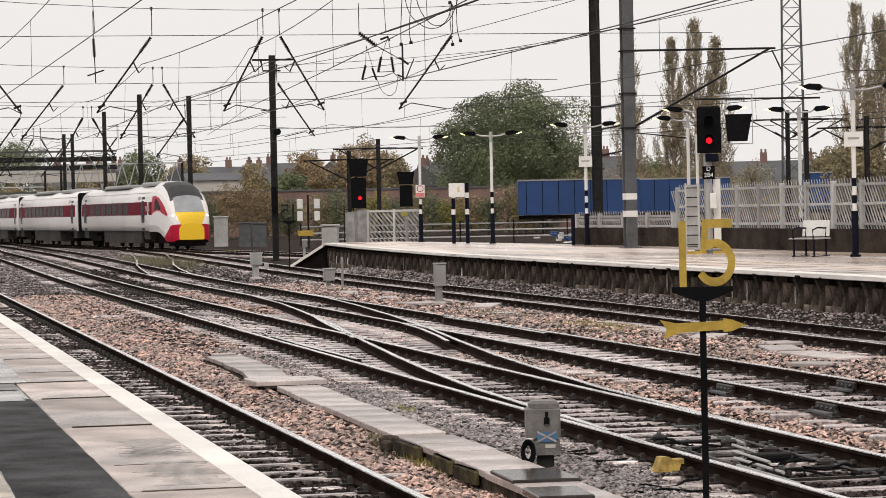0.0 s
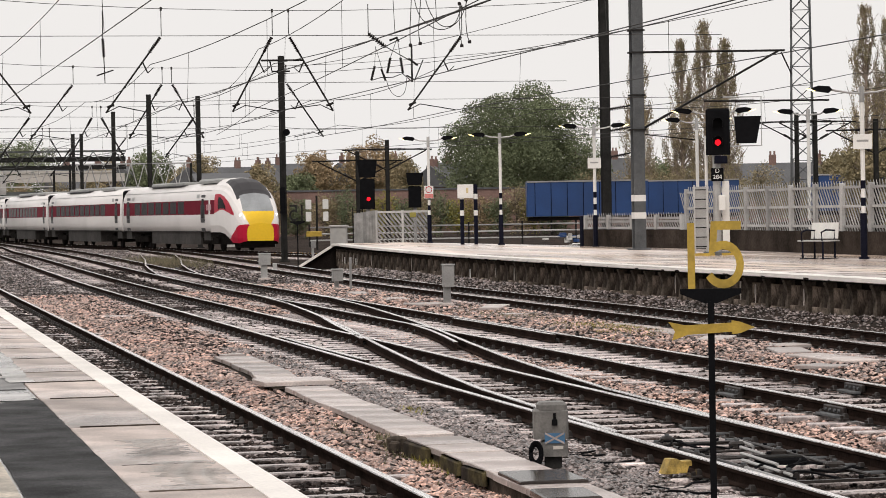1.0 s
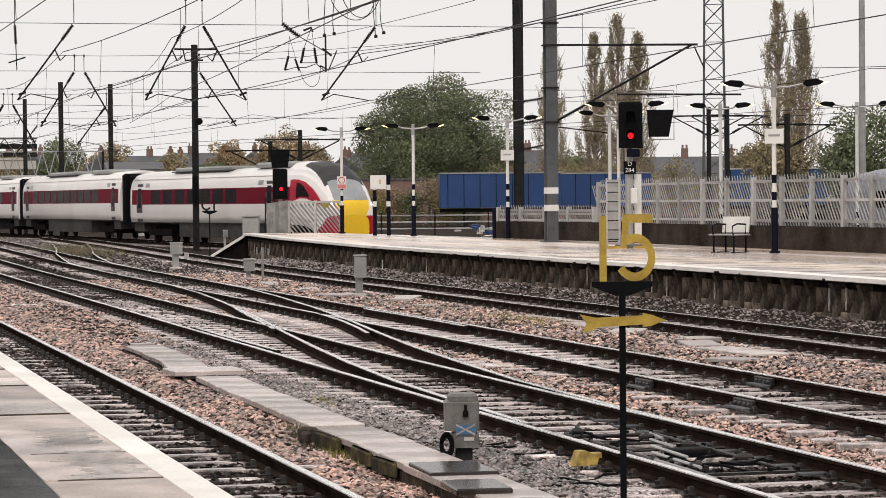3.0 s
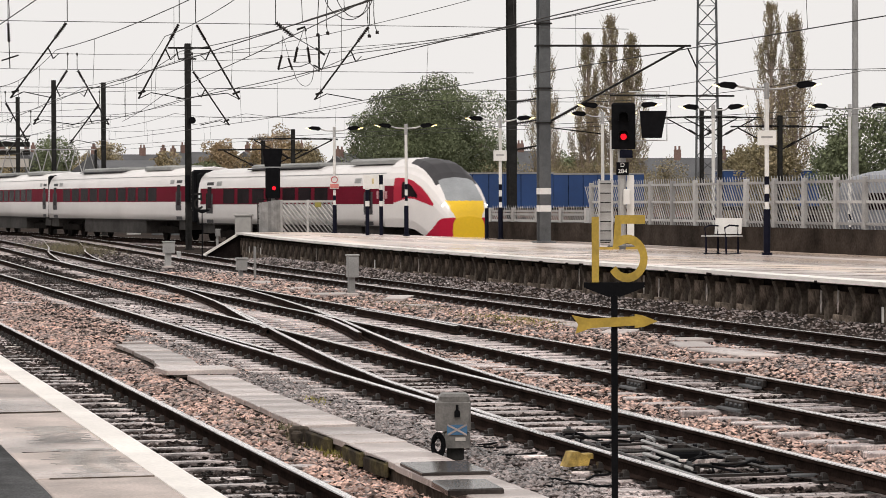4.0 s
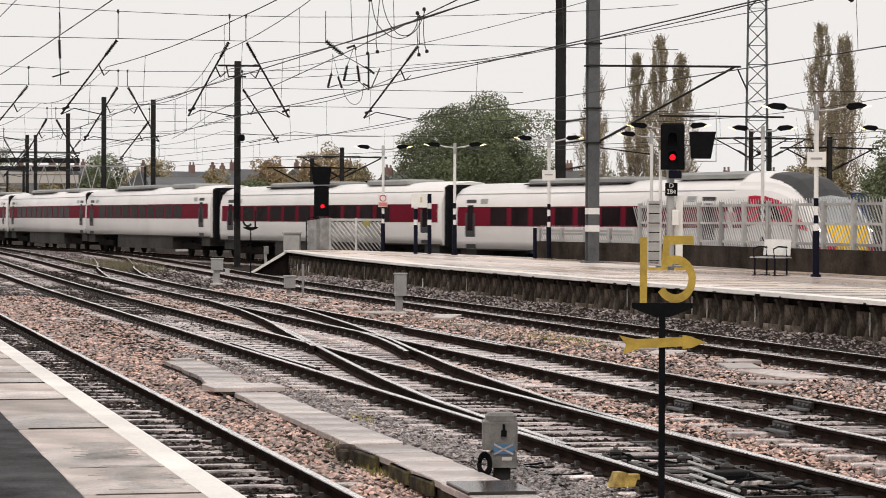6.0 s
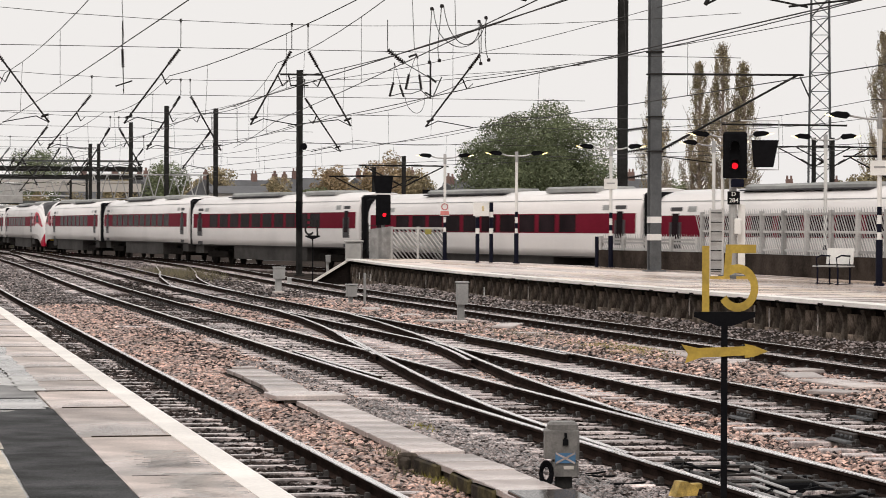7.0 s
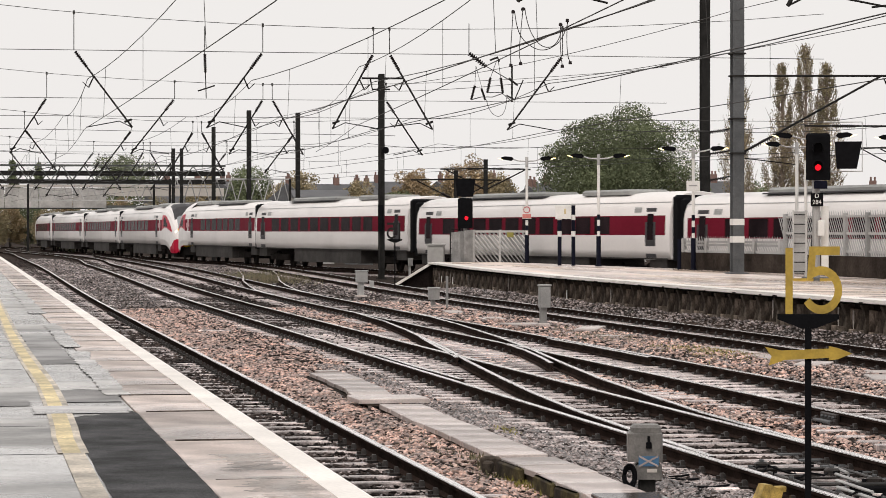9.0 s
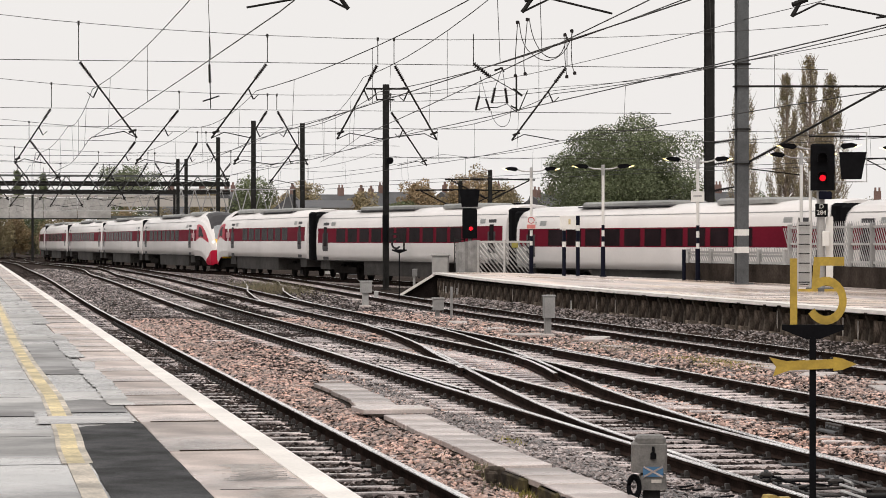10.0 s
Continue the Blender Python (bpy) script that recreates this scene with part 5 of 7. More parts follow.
def build_far_platform_things():
    lamp_post(23.8, 59.4, FAR_Z, 5.0, "navy and white platform lamp post with twin lanterns and name board", True, 1.12)
    lamp_post(24.77, 86.4, FAR_Z, 5.05, "navy and white platform lamp post with twin lanterns and name board", True, 1.0)
    lamp_post(23.2, 93.6, 0.9, 5.0, "navy and white platform lamp post with twin lit lanterns", False, 0.95)
    lamp_post(22.1, 101.0, 0.93, 5.1, "navy and white platform lamp post with prohibition sign and twin lanterns", False, 0.95)
    lamp_post(24.9, 73.9, FAR_Z, 5.05, "navy and white platform lamp post with twin lanterns behind the signal", False, 1.05)
    lamp_post(33.9, 77.5, -0.2, 5.2, "white lamp post with twin lanterns beyond the fence", False, 1.1)
    lamp_post(28.3, 75.0, -0.2, 5.05, "white lamp post with twin lanterns beyond the fence", False, 0.85)
    lamp_post(27.3, 82.8, -0.2, 5.1, "white lamp post with twin lanterns beyond the fence", False, 0.95)
    build_bench(23.25, 61.0)
    build_signal(23.04, 68.2)
    rear_signal(20.85, 107.4, 2.35, 4.4, 0.54, True, "black platform-end signal showing red")
    rear_signal(26.7, 125.3, 2.4, 4.1, 0.55, False, "black unlit platform-end signal")
    # prohibition sign on the lamp post near the ramp
    t = thing("prohibition_sign", "small white and red no-entry sign on a lamp post", "sign", pose(22.07, 100.88, 2.95, 0, 0, -12))
    part("board", Mesh().bevel_box((0, 0, 0), (0.36, 0.02, 0.5), 0.005), M_WHITE, t)
    ring = [(0.12 * math.cos(a), -0.02, 0.1 + 0.12 * math.sin(a)) for a in [math.pi * 2 * i / 16 for i in range(17)]]
    part("ring", Mesh().pipe(ring, 0.014, 4), M_TRAINRED, t, "red prohibition ring")
    part("panel", Mesh().box((0, -0.014, -0.15), (0.34, 0.01, 0.16)), mat("faded_red", (0.55, 0.18, 0.16), 0.5), t, "faded red panel")
    # notice board on two posts
    t = thing("notice_board", "white notice panel on two navy posts with white bands", "notice board", pose(22.45, 95.6, 0.9, 0, 0, -14))
    for s in (-0.26, 0.26):
        part("post", Mesh().tube((s, 0, 0), (s, 0, 2.28), 0.075, 8), M_NAVY, t)
        part("white_band", Mesh().tube((s, 0, 1.1), (s, 0, 1.3), 0.08, 8), M_WHITE, t)
        part("white_band", Mesh().tube((s, 0, 1.72), (s, 0, 1.92), 0.08, 8), M_WHITE, t)
    part("board", Mesh().bevel_box((-0.12, -0.1, 2.02), (0.6, 0.04, 0.52), 0.01), M_WHITE, t, "white notice panel")
    part("writing_bar", Mesh().box((-0.05, -0.124, 2.05), (0.08, 0.006, 0.2)), M_YLINE, t)
    # short post
    solid("bollard", Mesh().tube((24.5, 87.2, 0.85), (24.5, 87.2, 1.93), 0.07, 8), M_NAVY, "short navy platform post", "post")
    # wall and fence at the back of the platform
    w = thing("back_wall", "low dark wall along the back of the platform", "wall", kind="structure")
    pts = [(25.9, 40), (25.9, 60), (25.8, 68), (25.9, 79), (24.9, 88)]
    part("wall", Mesh().sweep([(-0.12, 0.2), (0.12, 0.2), (0.12, 1.46), (-0.12, 1.46)], [(a, b, 0) for a, b in pts]), M_BACKWALL, w, "low dark rendered wall")
    fence_run("palisade_fence", "grey galvanised palisade fence on a low wall", [(25.9, 46), (25.9, 60), (25.85, 68), (25.85, 79.5)], 1.46, 2.8, 1.85, 0.95)
    fence_run("low_palisade_fence", "low grey palisade fence on a low wall", [(25.85, 80.0), (24.9, 88)], 1.46, 2.0, 2.0, 0.4)
    # screened enclosure at the platform end
    t = thing("screen_fence", "grey timber screen with diagonal slats at the platform end", "screen", pose(20.75, 105.0, 0.75, 0, 0, -24))
    for k in range(7):
        part("side_board", Mesh().bevel_box((-1.06 + 0.155 * k, 0.2 - 0.03 * k, 0.78 + 0.02 * k), (0.148, 0.04, 1.56), 0.008), M_SLAT, t, "upright grey side board")
    for sx in (0.0, 1.25, 2.5):
        part("post", Mesh().box((sx, 0, 0.84), (0.1, 0.1, 1.68)), M_GALV, t)
    t.scale = (0.88, 0.88, 0.9)
    part("frame", Mesh().box((1.25, 0, 0.06), (2.5, 0.06, 0.1)).box((1.25, 0, 1.6), (2.5, 0.06, 0.1)), M_GALV, t)
    for k in range(18):
        x0 = -1.1 + 0.2 * k
        a, b = max(0.02, x0), min(2.48, x0 + 1.2)
        if b - a < 0.12:
            continue
        za, zb = 1.55 - (a - x0) * 1.25, 1.55 - (b - x0) * 1.25
        part("slat", Mesh().prism([(a, za - 0.075), (b, max(0.08, zb - 0.075)), (b, max(0.14, zb + 0.075)), (a, za + 0.075)], (0, 0, 0), (1, 0, 0), (0, 0, 1), 0.03), M_SLAT, t)
    part("warning_plate", Mesh().box((1.75, -0.05, 1.45), (0.3, 0.02, 0.22)), M_LEAFY, t, "lime-yellow plate")
    # pale cabinet and small ladder
    t = thing("relay_cabinet", "pale grey lineside cabinet at the platform end", "cabinet", pose(20.0, 109.6, 0.1, 0, 0, -15))
    part("body", Mesh().bevel_box((0, 0, 0.75), (0.7, 0.6, 1.5), 0.03), M_BRIDGEC, t)
    part("cap", Mesh().bevel_box((0, 0, 1.53), (0.8, 0.7, 0.08), 0.03), M_BRIDGEC, t)
    lad = thing("access_ladder", "dark metal access ladder behind the platform end", "ladder", pose(20.45, 107.6, 0.1, 0, 0, -12))
    for sx in (-0.2, 0.2):
        part("stile", Mesh().box((sx, 0, 1.15), (0.05, 0.05, 2.3)), M_STEELD, lad)
    for k in range(8):
        part("rung", Mesh().tube((-0.2, 0, 0.3 + 0.27 * k), (0.2, 0, 0.3 + 0.27 * k), 0.018, 5), M_STEELD, lad)


# ---- overhead line ----
def insulator(a, b, r=0.07):
    """A ribbed string of discs between two points."""
    m = Mesh()
    a, b = Vector(a), Vector(b)
    n = 9
    m.tube(a, b, 0.025, 6)
    for i in range(n):
        p = a + (b - a) * ((i + 0.5) / n)
        d = (b - a).normalized() * 0.018
        m.tube(p - d, p + d, r, 8, r * 0.6)
    return m


def lerp3(a, b, q):
    return tuple(a[i] + (b[i] - a[i]) * q for i in range(3))


ARMS = [  # node, foot, wire end: offsets in x across the tracks
    (2.98, 4.53, 3.3), (8.19, 6.67, 7.8), (11.3, 10.1, 11.45), (11.74, 12.9, 11.2), (16.55, 15.0, 16.3)]


def head_span(y, skew, right_mast, z_node, z_foot, z_top, label, arms=ARMS, shift=0.0, left=-14.0, fat=1.0):
    """A wire span across all tracks, with insulated arms that hold the contact wires."""
    t = thing("head_span", label, "overhead line span", group="overhead line spans")

    def at(x, z):
        return (x + shift, y + skew * (x - 4), z + rise(y))
    rm = right_mast

    def sag(x):
        q = (x - 11.5) / 12
        return z_top + 0.25 * q * q * (2.6 if x < 11.5 else 2.2)
    xs = [left + (rm - left) * i / 14 for i in range(15)]
    part("top_wire", Mesh().pipe([at(x, sag(x)) for x in xs], 0.008 * fat, 4), M_WIRE, t)
    part("cross_wire", Mesh().pipe([at(left, z_node), at(rm, z_node)], 0.009 * fat, 4), M_WIRE, t)
    if y < 100:
        part("lower_wire", Mesh().pipe([at(left, z_foot + 0.3), at(rm, z_foot + 0.3)], 0.007 * fat, 4), M_WIRE, t)
    for node, foot, wire in arms:
        n, f = at(node, z_node), at(foot, z_foot)
        part("dropper", Mesh().tube(at(node, sag(node)), n, 0.012 * fat, 4).tube(at(node, sag(node) - 0.05), at(node, sag(node) + 0.05), 0.03 * fat, 6), M_WIRE, t)
        a1, a2 = lerp3(n, f, 0.02), lerp3(n, f, 0.22)
        part("insulator", insulator(a1, a2, 0.055 * fat), M_INSUL, t, "brown ribbed insulator")
        part("arm", Mesh().tube(a2, f, 0.027 * fat, 6), M_STEELD, t, "inclined registration tube")
        s = 1 if wire > foot else -1
        w = at(wire, z_foot + 0.0)
        mid = (f[0] + s * 0.35, f[1], f[2] + 0.17)
        part("steady_arm", Mesh().pipe([f, mid, w], 0.014 * fat, 5), M_STEELD, t)
        k = lerp3(n, f, 0.34)
        part("clamp", Mesh().tube(k, (k[0] + s * 0.14, k[1], k[2] - 0.3), 0.02 * fat, 5).tube((k[0] + s * 0.14, k[1], k[2] - 0.3), (k[0] + s * 0.3, k[1], k[2] - 0.15), 0.012, 5), M_STEELD, t)
        lo = lerp3(n, f, 0.92)
        part("wire_clip", Mesh().tube((lo[0] - 0.09, lo[1], lo[2] - 0.02), (lo[0] + 0.1, lo[1], lo[2] + 0.05), 0.035 * fat, 6), M_STEELD, t)
    return t


def running_wires(label, fx, y0, supports, z_contact, z_cat, sag, fat=1.0):
    """A contact wire, its catenary and the droppers between them."""
    t = thing("overhead_wires", label, "overhead wires", group="overhead wires")
    con, cat, drops = [], [], Mesh()
    for k, (a, b) in enumerate(zip(supports, supports[1:])):
        n = 10
        for i in range(n):
            q = i / n
            y = a + (b - a) * q
            zig = 0.22 * (1 if k % 2 else -1) * (1 - 2 * q)
            x = fx(y) + zig
            zc = z_contact + rise(y) - 0.03 * math.sin(math.pi * q)
            zt = z_cat + rise(y) - sag * 4 * q * (1 - q)
            con.append((x, y, zc))
            cat.append((fx(y) + zig * 0.6, y, zt))
            if i in (2, 5, 8) and b > 32:
                part("dropper", Mesh().tube(con[-1], cat[-1], 0.006 * fat, 3), M_WIRE, t)
    part("contact_wire", Mesh().pipe(con, 0.0095 * fat, 4), M_WIRE, t)
    part("catenary_wire", Mesh().pipe(cat, 0.0105 * fat, 4), M_WIRE, t)


def build_overhead():
    head_span(31, 0.0, 30, 7.07, 5.0, 7.9, "overhead wire span with insulated arms above the tracks")
    near = [(2.97, 4.53, 3.3), (8.06, 6.53, 7.7), (11.1, 9.97, 11.3), (11.55, 12.75, 11.0), (16.42, 14.85, 16.2)]
    span = head_span(70.4, 0.0, 24.0, 7.07, 5.0, 7.75, "overhead wire span with insulated arms above the tracks", near)
    part("hanging_insulator", insulator((6.48, 70.4, 7.0), (6.5, 70.4, 6.5), 0.05), M_INSUL, span, "brown ribbed insulator")
    part("hanging_rod", Mesh().tube((6.48, 70.4, 7.75), (6.48, 70.4, 7.0), 0.012, 4).tube((6.5, 70.4, 6.5), (6.52, 70.4, 5.8), 0.014, 5).tube((6.3, 70.4, 6.0), (6.75, 70.4, 6.15), 0.02, 5), M_STEELD, span)
    middle = [(3.01, 1.7, 2.8), (7.59, 6.0, 7.4), (10.8, 9.56, 11.0), (11.14, 12.28, 10.9), (15.34, 16.7, 15.6)]
    head_span(94.3, 0.0, 26.0, 6.95, 4.95, 7.5, "overhead wire span with insulated arms above the tracks", middle, fat=1.1)
    head_span(127, 0.3, 22, 6.9, 4.9, 7.4, "distant overhead wire span with insulated arms", fat=1.3)
    head_span(165, 0.0, 21.2, 6.9, 4.9, 7.5, "distant overhead wire span with insulated arms", fat=1.4)
    head_span(190, 0.0, 17.1, 6.9, 4.9, 7.5, "distant overhead wire span with insulated arms", shift=-1.5, fat=1.6)
    head_span(226, 0.0, 18.1, 6.9, 4.9, 7.5, "distant overhead wire span with insulated arms", shift=-3, fat=1.8)
    sup = [-10, 31, 70.4, 94.3, 128, 151, 190, 226, 280]
    running_wires("overhead wires above the platform-side track", line_1, 0, sup, 4.95, 6.3, 0.28)
    running_wires("overhead wires above the second track", line_2, 0, sup, 4.95, 6.3, 0.28)
    running_wires("overhead wires above the third track", line_3, 0, [-10, 31, 70.4, 94.3, 129, 151, 186], 4.95, 6.3, 0.3)
    running_wires("overhead wires above the far platform track", line_4, 0, [-10, 31, 70.4, 94.3, 130, 151], 4.95, 6.3, 0.3)
    running_wires("overhead wires above the curving line", main_x, 0, [40, 79, 105, 130, 151, 190, 226, 280], 5.0, 6.4, 0.5)
    running_wires("overhead wires above the crossover", lambda y: 8.3 + 0.075 * (y - 35), 0, [-10, 31, 72, 100], 5.15, 6.8, 0.35)
    running_wires("overhead wires above the outer line", lambda y: main_x(y) + 3.6, 0, [40, 79, 105, 130, 160], 5.0, 6.4, 0.5)
    # earth and feeder wires running along the tops of the masts
    for pts in ([(24.1, 20, 9.4), (24.1, 79, 9.2), (18.9, 117.5, 8.8), (18.0, 165, 9.3)], [(24.2, 10, 8.0), (24.2, 79, 7.9), (19, 117.5, 8.6)]):
        w = Mesh()
        for a, b in zip(pts, pts[1:]):
            ln = []
            for i in range(11):
                q = i / 10
                p = lerp3(a, b, q)
                ln.append((p[0], p[1], p[2] - 0.5 * 4 * q * (1 - q) * 0.6))
            w.pipe(ln, 0.011, 4)
        solid("feeder_wire", w, M_WIRE, "dark feeder wire strung between masts", "wire", "feeder wires")
    # jumper loops and a section insulator over the third track
    t = thing("jumper_assembly", "looped jumper cables and section insulators hung in the wires", "jumper cables")

    def hung(pts, r, smooth=False):
        P3 = [(a, 68.5, b) for a, b in pts]
        if smooth:
            for _ in range(2):
                P3 = [P3[0]] + [q for u, v in zip(P3, P3[1:]) for q in (lerp3(u, v, 0.25), lerp3(u, v, 0.75))] + [P3[-1]]
        return Mesh().pipe(P3, r, 5)
    for pts in ([(14.65, 8.14), (14.71, 7.73), (14.83, 7.42), (15.07, 7.20), (15.33, 7.08), (15.61, 7.11), (15.92, 7.33), (16.08, 7.67), (16.14, 7.90)],
                [(14.93, 8.23), (14.99, 7.88), (15.11, 7.53), (15.33, 7.23), (15.58, 7.14), (15.80, 7.25), (15.92, 7.51), (15.97, 7.79)]):
        part("jumper_loop", hung(pts, 0.012, True), M_WIRE, t, "hanging jumper loop")
    for pts in ([(14.61, 8.11), (14.58, 7.65), (14.54, 7.04), (14.55, 6.67)], [(14.88, 8.19), (14.83, 7.65), (14.77, 7.04), (14.82, 6.72)], [(15.92, 7.79), (15.91, 7.21), (15.97, 6.66)], [(16.11, 7.90), (16.09, 7.36), (16.12, 6.94), (16.19, 6.76)]):
        part("jumper_tail", hung(pts, 0.012, True), M_WIRE, t)
        for a, b in (pts[0], pts[-1]):
            part("jumper_clamp", Mesh().bevel_box((a, 68.5, b), (0.09, 0.06, 0.09), 0.02), M_INSUL, t)
    for pts, r in (([(13.40, 7.78), (13.40, 6.98)], 0.012), ([(13.84, 6.65), (14.55, 6.25)], 0.012), ([(14.58, 6.66), (14.58, 5.68)], 0.026), ([(13.59, 6.64), (13.56, 6.11)], 0.007), ([(14.19, 6.88), (13.99, 6.33)], 0.008),
                   ([(14.19, 6.88), (14.27, 6.33)], 0.008), ([(13.59, 6.64), (13.77, 5.99)], 0.006), ([(13.46, 5.73), (13.74, 5.81), (14.05, 5.81), (14.32, 5.91), (14.57, 5.70)], 0.012), ([(13.90, 5.93), (14.33, 5.94)], 0.01),
                   ([(14.89, 6.28), (14.65, 5.73)], 0.016), ([(14.49, 6.32), (14.74, 6.13)], 0.03), ([(13.98, 6.80), (14.19, 6.88), (14.23, 6.76)], 0.03), ([(14.43, 5.86), (14.65, 5.74)], 0.022)):
        part("bridle", hung(pts, r), M_STEELD, t)
    part("bridle", hung([(13.88, 5.73), (13.93, 5.51), (14.09, 5.31), (14.26, 5.28), (14.40, 5.44), (14.44, 5.82)], 0.008, True), M_WIRE, t)
    for (a, b), r in ((([(13.40, 6.98), (13.87, 6.62)], 0.075), ([(13.56, 6.11), (13.46, 5.73)], 0.04), ([(13.99, 6.33), (13.90, 5.92)], 0.045), ([(14.27, 6.33), (14.33, 5.92)], 0.045), ([(13.74, 6.04), (13.85, 5.72)], 0.035))):
        part("section_insulator", insulator((a[0], 68.5, a[1]), (b[0], 68.5, b[1]), r), M_INSUL, t, "brown ribbed insulator")
    # cantilever on the platform mast
    t = thing("cantilever", "tubular cantilever bracket with insulators on the platform mast", "cantilever")
    A, B, C = (24.25, 78.9, 7.1), (28.5, 77.5, 7.06), (24.2, 78.95, 4.66)
    part("top_tube", Mesh().tube(A, B, 0.035, 8), M_STEELD, t)
    part("stay_tube", Mesh().tube(lerp3(A, B, 0.96), C, 0.035, 8), M_STEELD, t)
    part("insulator", insulator(lerp3(C, B, 0.06), lerp3(C, B, 0.2), 0.08), M_INSUL, t, "brown ribbed insulator")
    part("hanger", insulator((28.4, 77.55, 7.0), (28.7, 77.45, 6.3), 0.03), M_INSUL, t)
    part("lower_tube", Mesh().tube((26.1, 78.4, 5.52), (29.8, 77.1, 5.47), 0.03, 8), M_STEELD, t)
    part("insulator", insulator((27.0, 78.1, 5.5), (27.6, 77.9, 5.49), 0.08), M_INSUL, t, "brown ribbed insulator")
    part("steady_tube", Mesh().tube((24.3, 78.9, 4.5), (25.8, 78.4, 4.3), 0.02, 6), M_STEELD, t)
    for z in (4.66, 5.75, 7.1, 7.8):
        part("collar", Mesh().bevel_box((24.08, 79, z), (0.46, 0.46, 0.05), 0.01), M_STEELD, t, "dark clamp collar")
    t = thing("cantilever", "insulated bracket arms on the dark mast", "cantilever")
    for z, ln in ((6.3, 1.4), (5.4, 1.5), (4.3, 1.3)):
        part("tube", Mesh().tube((30.6, 105, z), (30.6 + ln, 104.6, z + 0.25), 0.03, 6), M_STEELD, t)
        part("insulator", insulator((30.8, 104.95, z + 0.03), (31.4, 104.75, z + 0.13), 0.09), M_INSUL, t, "brown ribbed insulator")
    # bracket across the mast at the platform end, with its twin arms
    t = thing("mast_bracket", "steel cross-bar bracket at a mast top", "bracket")
    part("bar", Mesh().tube((18.0, 117.6, 9.2), (19.9, 117.4, 9.2), 0.05, 6), M_STEELD, t)
    part("hook", Mesh().pipe([(18.4, 117.6, 9.2), (18.5, 117.6, 8.7), (19.3, 117.5, 8.7)], 0.04, 5), M_STEELD, t)
    part("pulley", Mesh().tube((19.05, 117.3, 5.9), (19.05, 117.2, 5.9), 0.16, 12), M_BLACK, t, "black balance-weight pulley")
    part("weights", Mesh().tube((18.82, 117.2, 2.2), (18.82, 117.2, 3.4), 0.13, 10), M_BLACK, t, "black balance weights")
    part("guide_rod", Mesh().tube((18.78, 117.2, 0.1), (18.78, 117.2, 6.9), 0.03, 5), M_STEELD, t)
    # small bracket masts beyond the train
    for x, y, z1 in ((33.7, 166.6, 6.9), (31.8, 167, 6.2), (56.5, 139, 7.0), (62.8, 168.7, 8.5), (64.0, 168.3, 8.5)):
        t = h_mast("line_mast", x, y, -0.2, z1, 0.24, M_STEELD, "distant dark steel mast with bracket arms")
        for s in (-1, 1):
            part("bracket_tube", Mesh().tube((0, 0, z1 - 0.4), (s * 3.0, 0, z1 - 0.45), 0.05, 5), M_STEELD, t)
            part("bracket_stay", Mesh().tube((0, 0, z1 - 1.8), (s * 2.6, 0, z1 - 0.5), 0.045, 5), M_STEELD, t)
            part("insulator", insulator((s * 0.5, 0, z1 - 0.42), (s * 1.2, 0, z1 - 0.42), 0.1), M_INSUL, t)
            part("insulator", insulator((s * 0.4, 0, z1 - 1.6), (s * 0.95, 0, z1 - 1.3), 0.1), M_INSUL, t)


# ---- distance: trees, bridge, lorries, houses ----
class Leaves(Mesh):
    """A mesh of loose four-cornered leaf clumps, kept as arrays."""

    def data(self, name, material, smooth=False):
        n = len(self.v) // 4
        me = bpy.data.meshes.new(name)
        me.vertices.add(4 * n)
        me.vertices.foreach_set("co", self.v.ravel())
        me.loops.add(4 * n)
        me.loops.foreach_set("vertex_index", np.arange(4 * n, dtype=np.int32))
        me.polygons.add(n)
        me.polygons.foreach_set("loop_start", np.arange(0, 4 * n, 4, dtype=np.int32))
        me.materials.append(material)
        me.update(calc_edges=True)
        return me


def leaf_cloud(lobes, n, size, seed, drop=0.0):
    """Many small leaf clumps spread through rounded lobes."""
    rng = np.random.default_rng(seed)
    lb = np.array(lobes)[rng.integers(len(lobes), size=n)]
    d = rng.normal(size=(n, 3))
    d /= np.linalg.norm(d, axis=1, keepdims=True)
    c = lb[:, :3] + d * lb[:, 3:6] * rng.random((n, 1)) ** 0.3
    s = size * (0.45 + rng.random((n, 1)))
    a = rng.normal(size=(n, 3))
    a /= np.linalg.norm(a, axis=1, keepdims=True)
    b = rng.normal(size=(n, 3))
    b -= a * (a * b).sum(1, keepdims=True)
    b /= np.linalg.norm(b, axis=1, keepdims=True)
    k = rng.random((n, 1)) * 0.6 + 0.4
    m = Leaves()
    m.v = np.stack([c - a * s, c + b * s * k, c + a * s * 0.8, c - b * s * k * 0.7], 1).reshape(-1, 3)
    return m


def limbs(h, spread, n, seed, r, start=0.25):
    rng = random.Random(seed)
    m = Mesh()
    pts = [(0, 0, 0)]
    for i in range(1, 6):
        pts.append((rng.uniform(-.03, .03) * h, rng.uniform(-.03, .03) * h, h * i / 5 * 0.85))
    for i, (a, b) in enumerate(zip(pts, pts[1:])):
        m.tube(a, b, r * (1 - i * 0.17), 7, r * (1 - (i + 1) * 0.17))
    for _ in range(n):
        q = rng.uniform(start, 0.95)
        z = h * 0.85 * q
        a = rng.uniform(0, 6.28)
        L = spread * (1.1 - 0.6 * q) * rng.uniform(0.6, 1.1)
        base = (0, 0, z)
        up = h * rng.uniform(0.05, 0.22)
        mid = (L * 0.5 * math.cos(a), L * 0.5 * math.sin(a), z + up * 0.6)
        tip = (L * math.cos(a + .2), L * math.sin(a + .2), z + up * 1.2)
        m.tube(base, mid, r * 0.35, 5, r * 0.22).tube(mid, tip, r * 0.22, 4, r * 0.06)
    return m


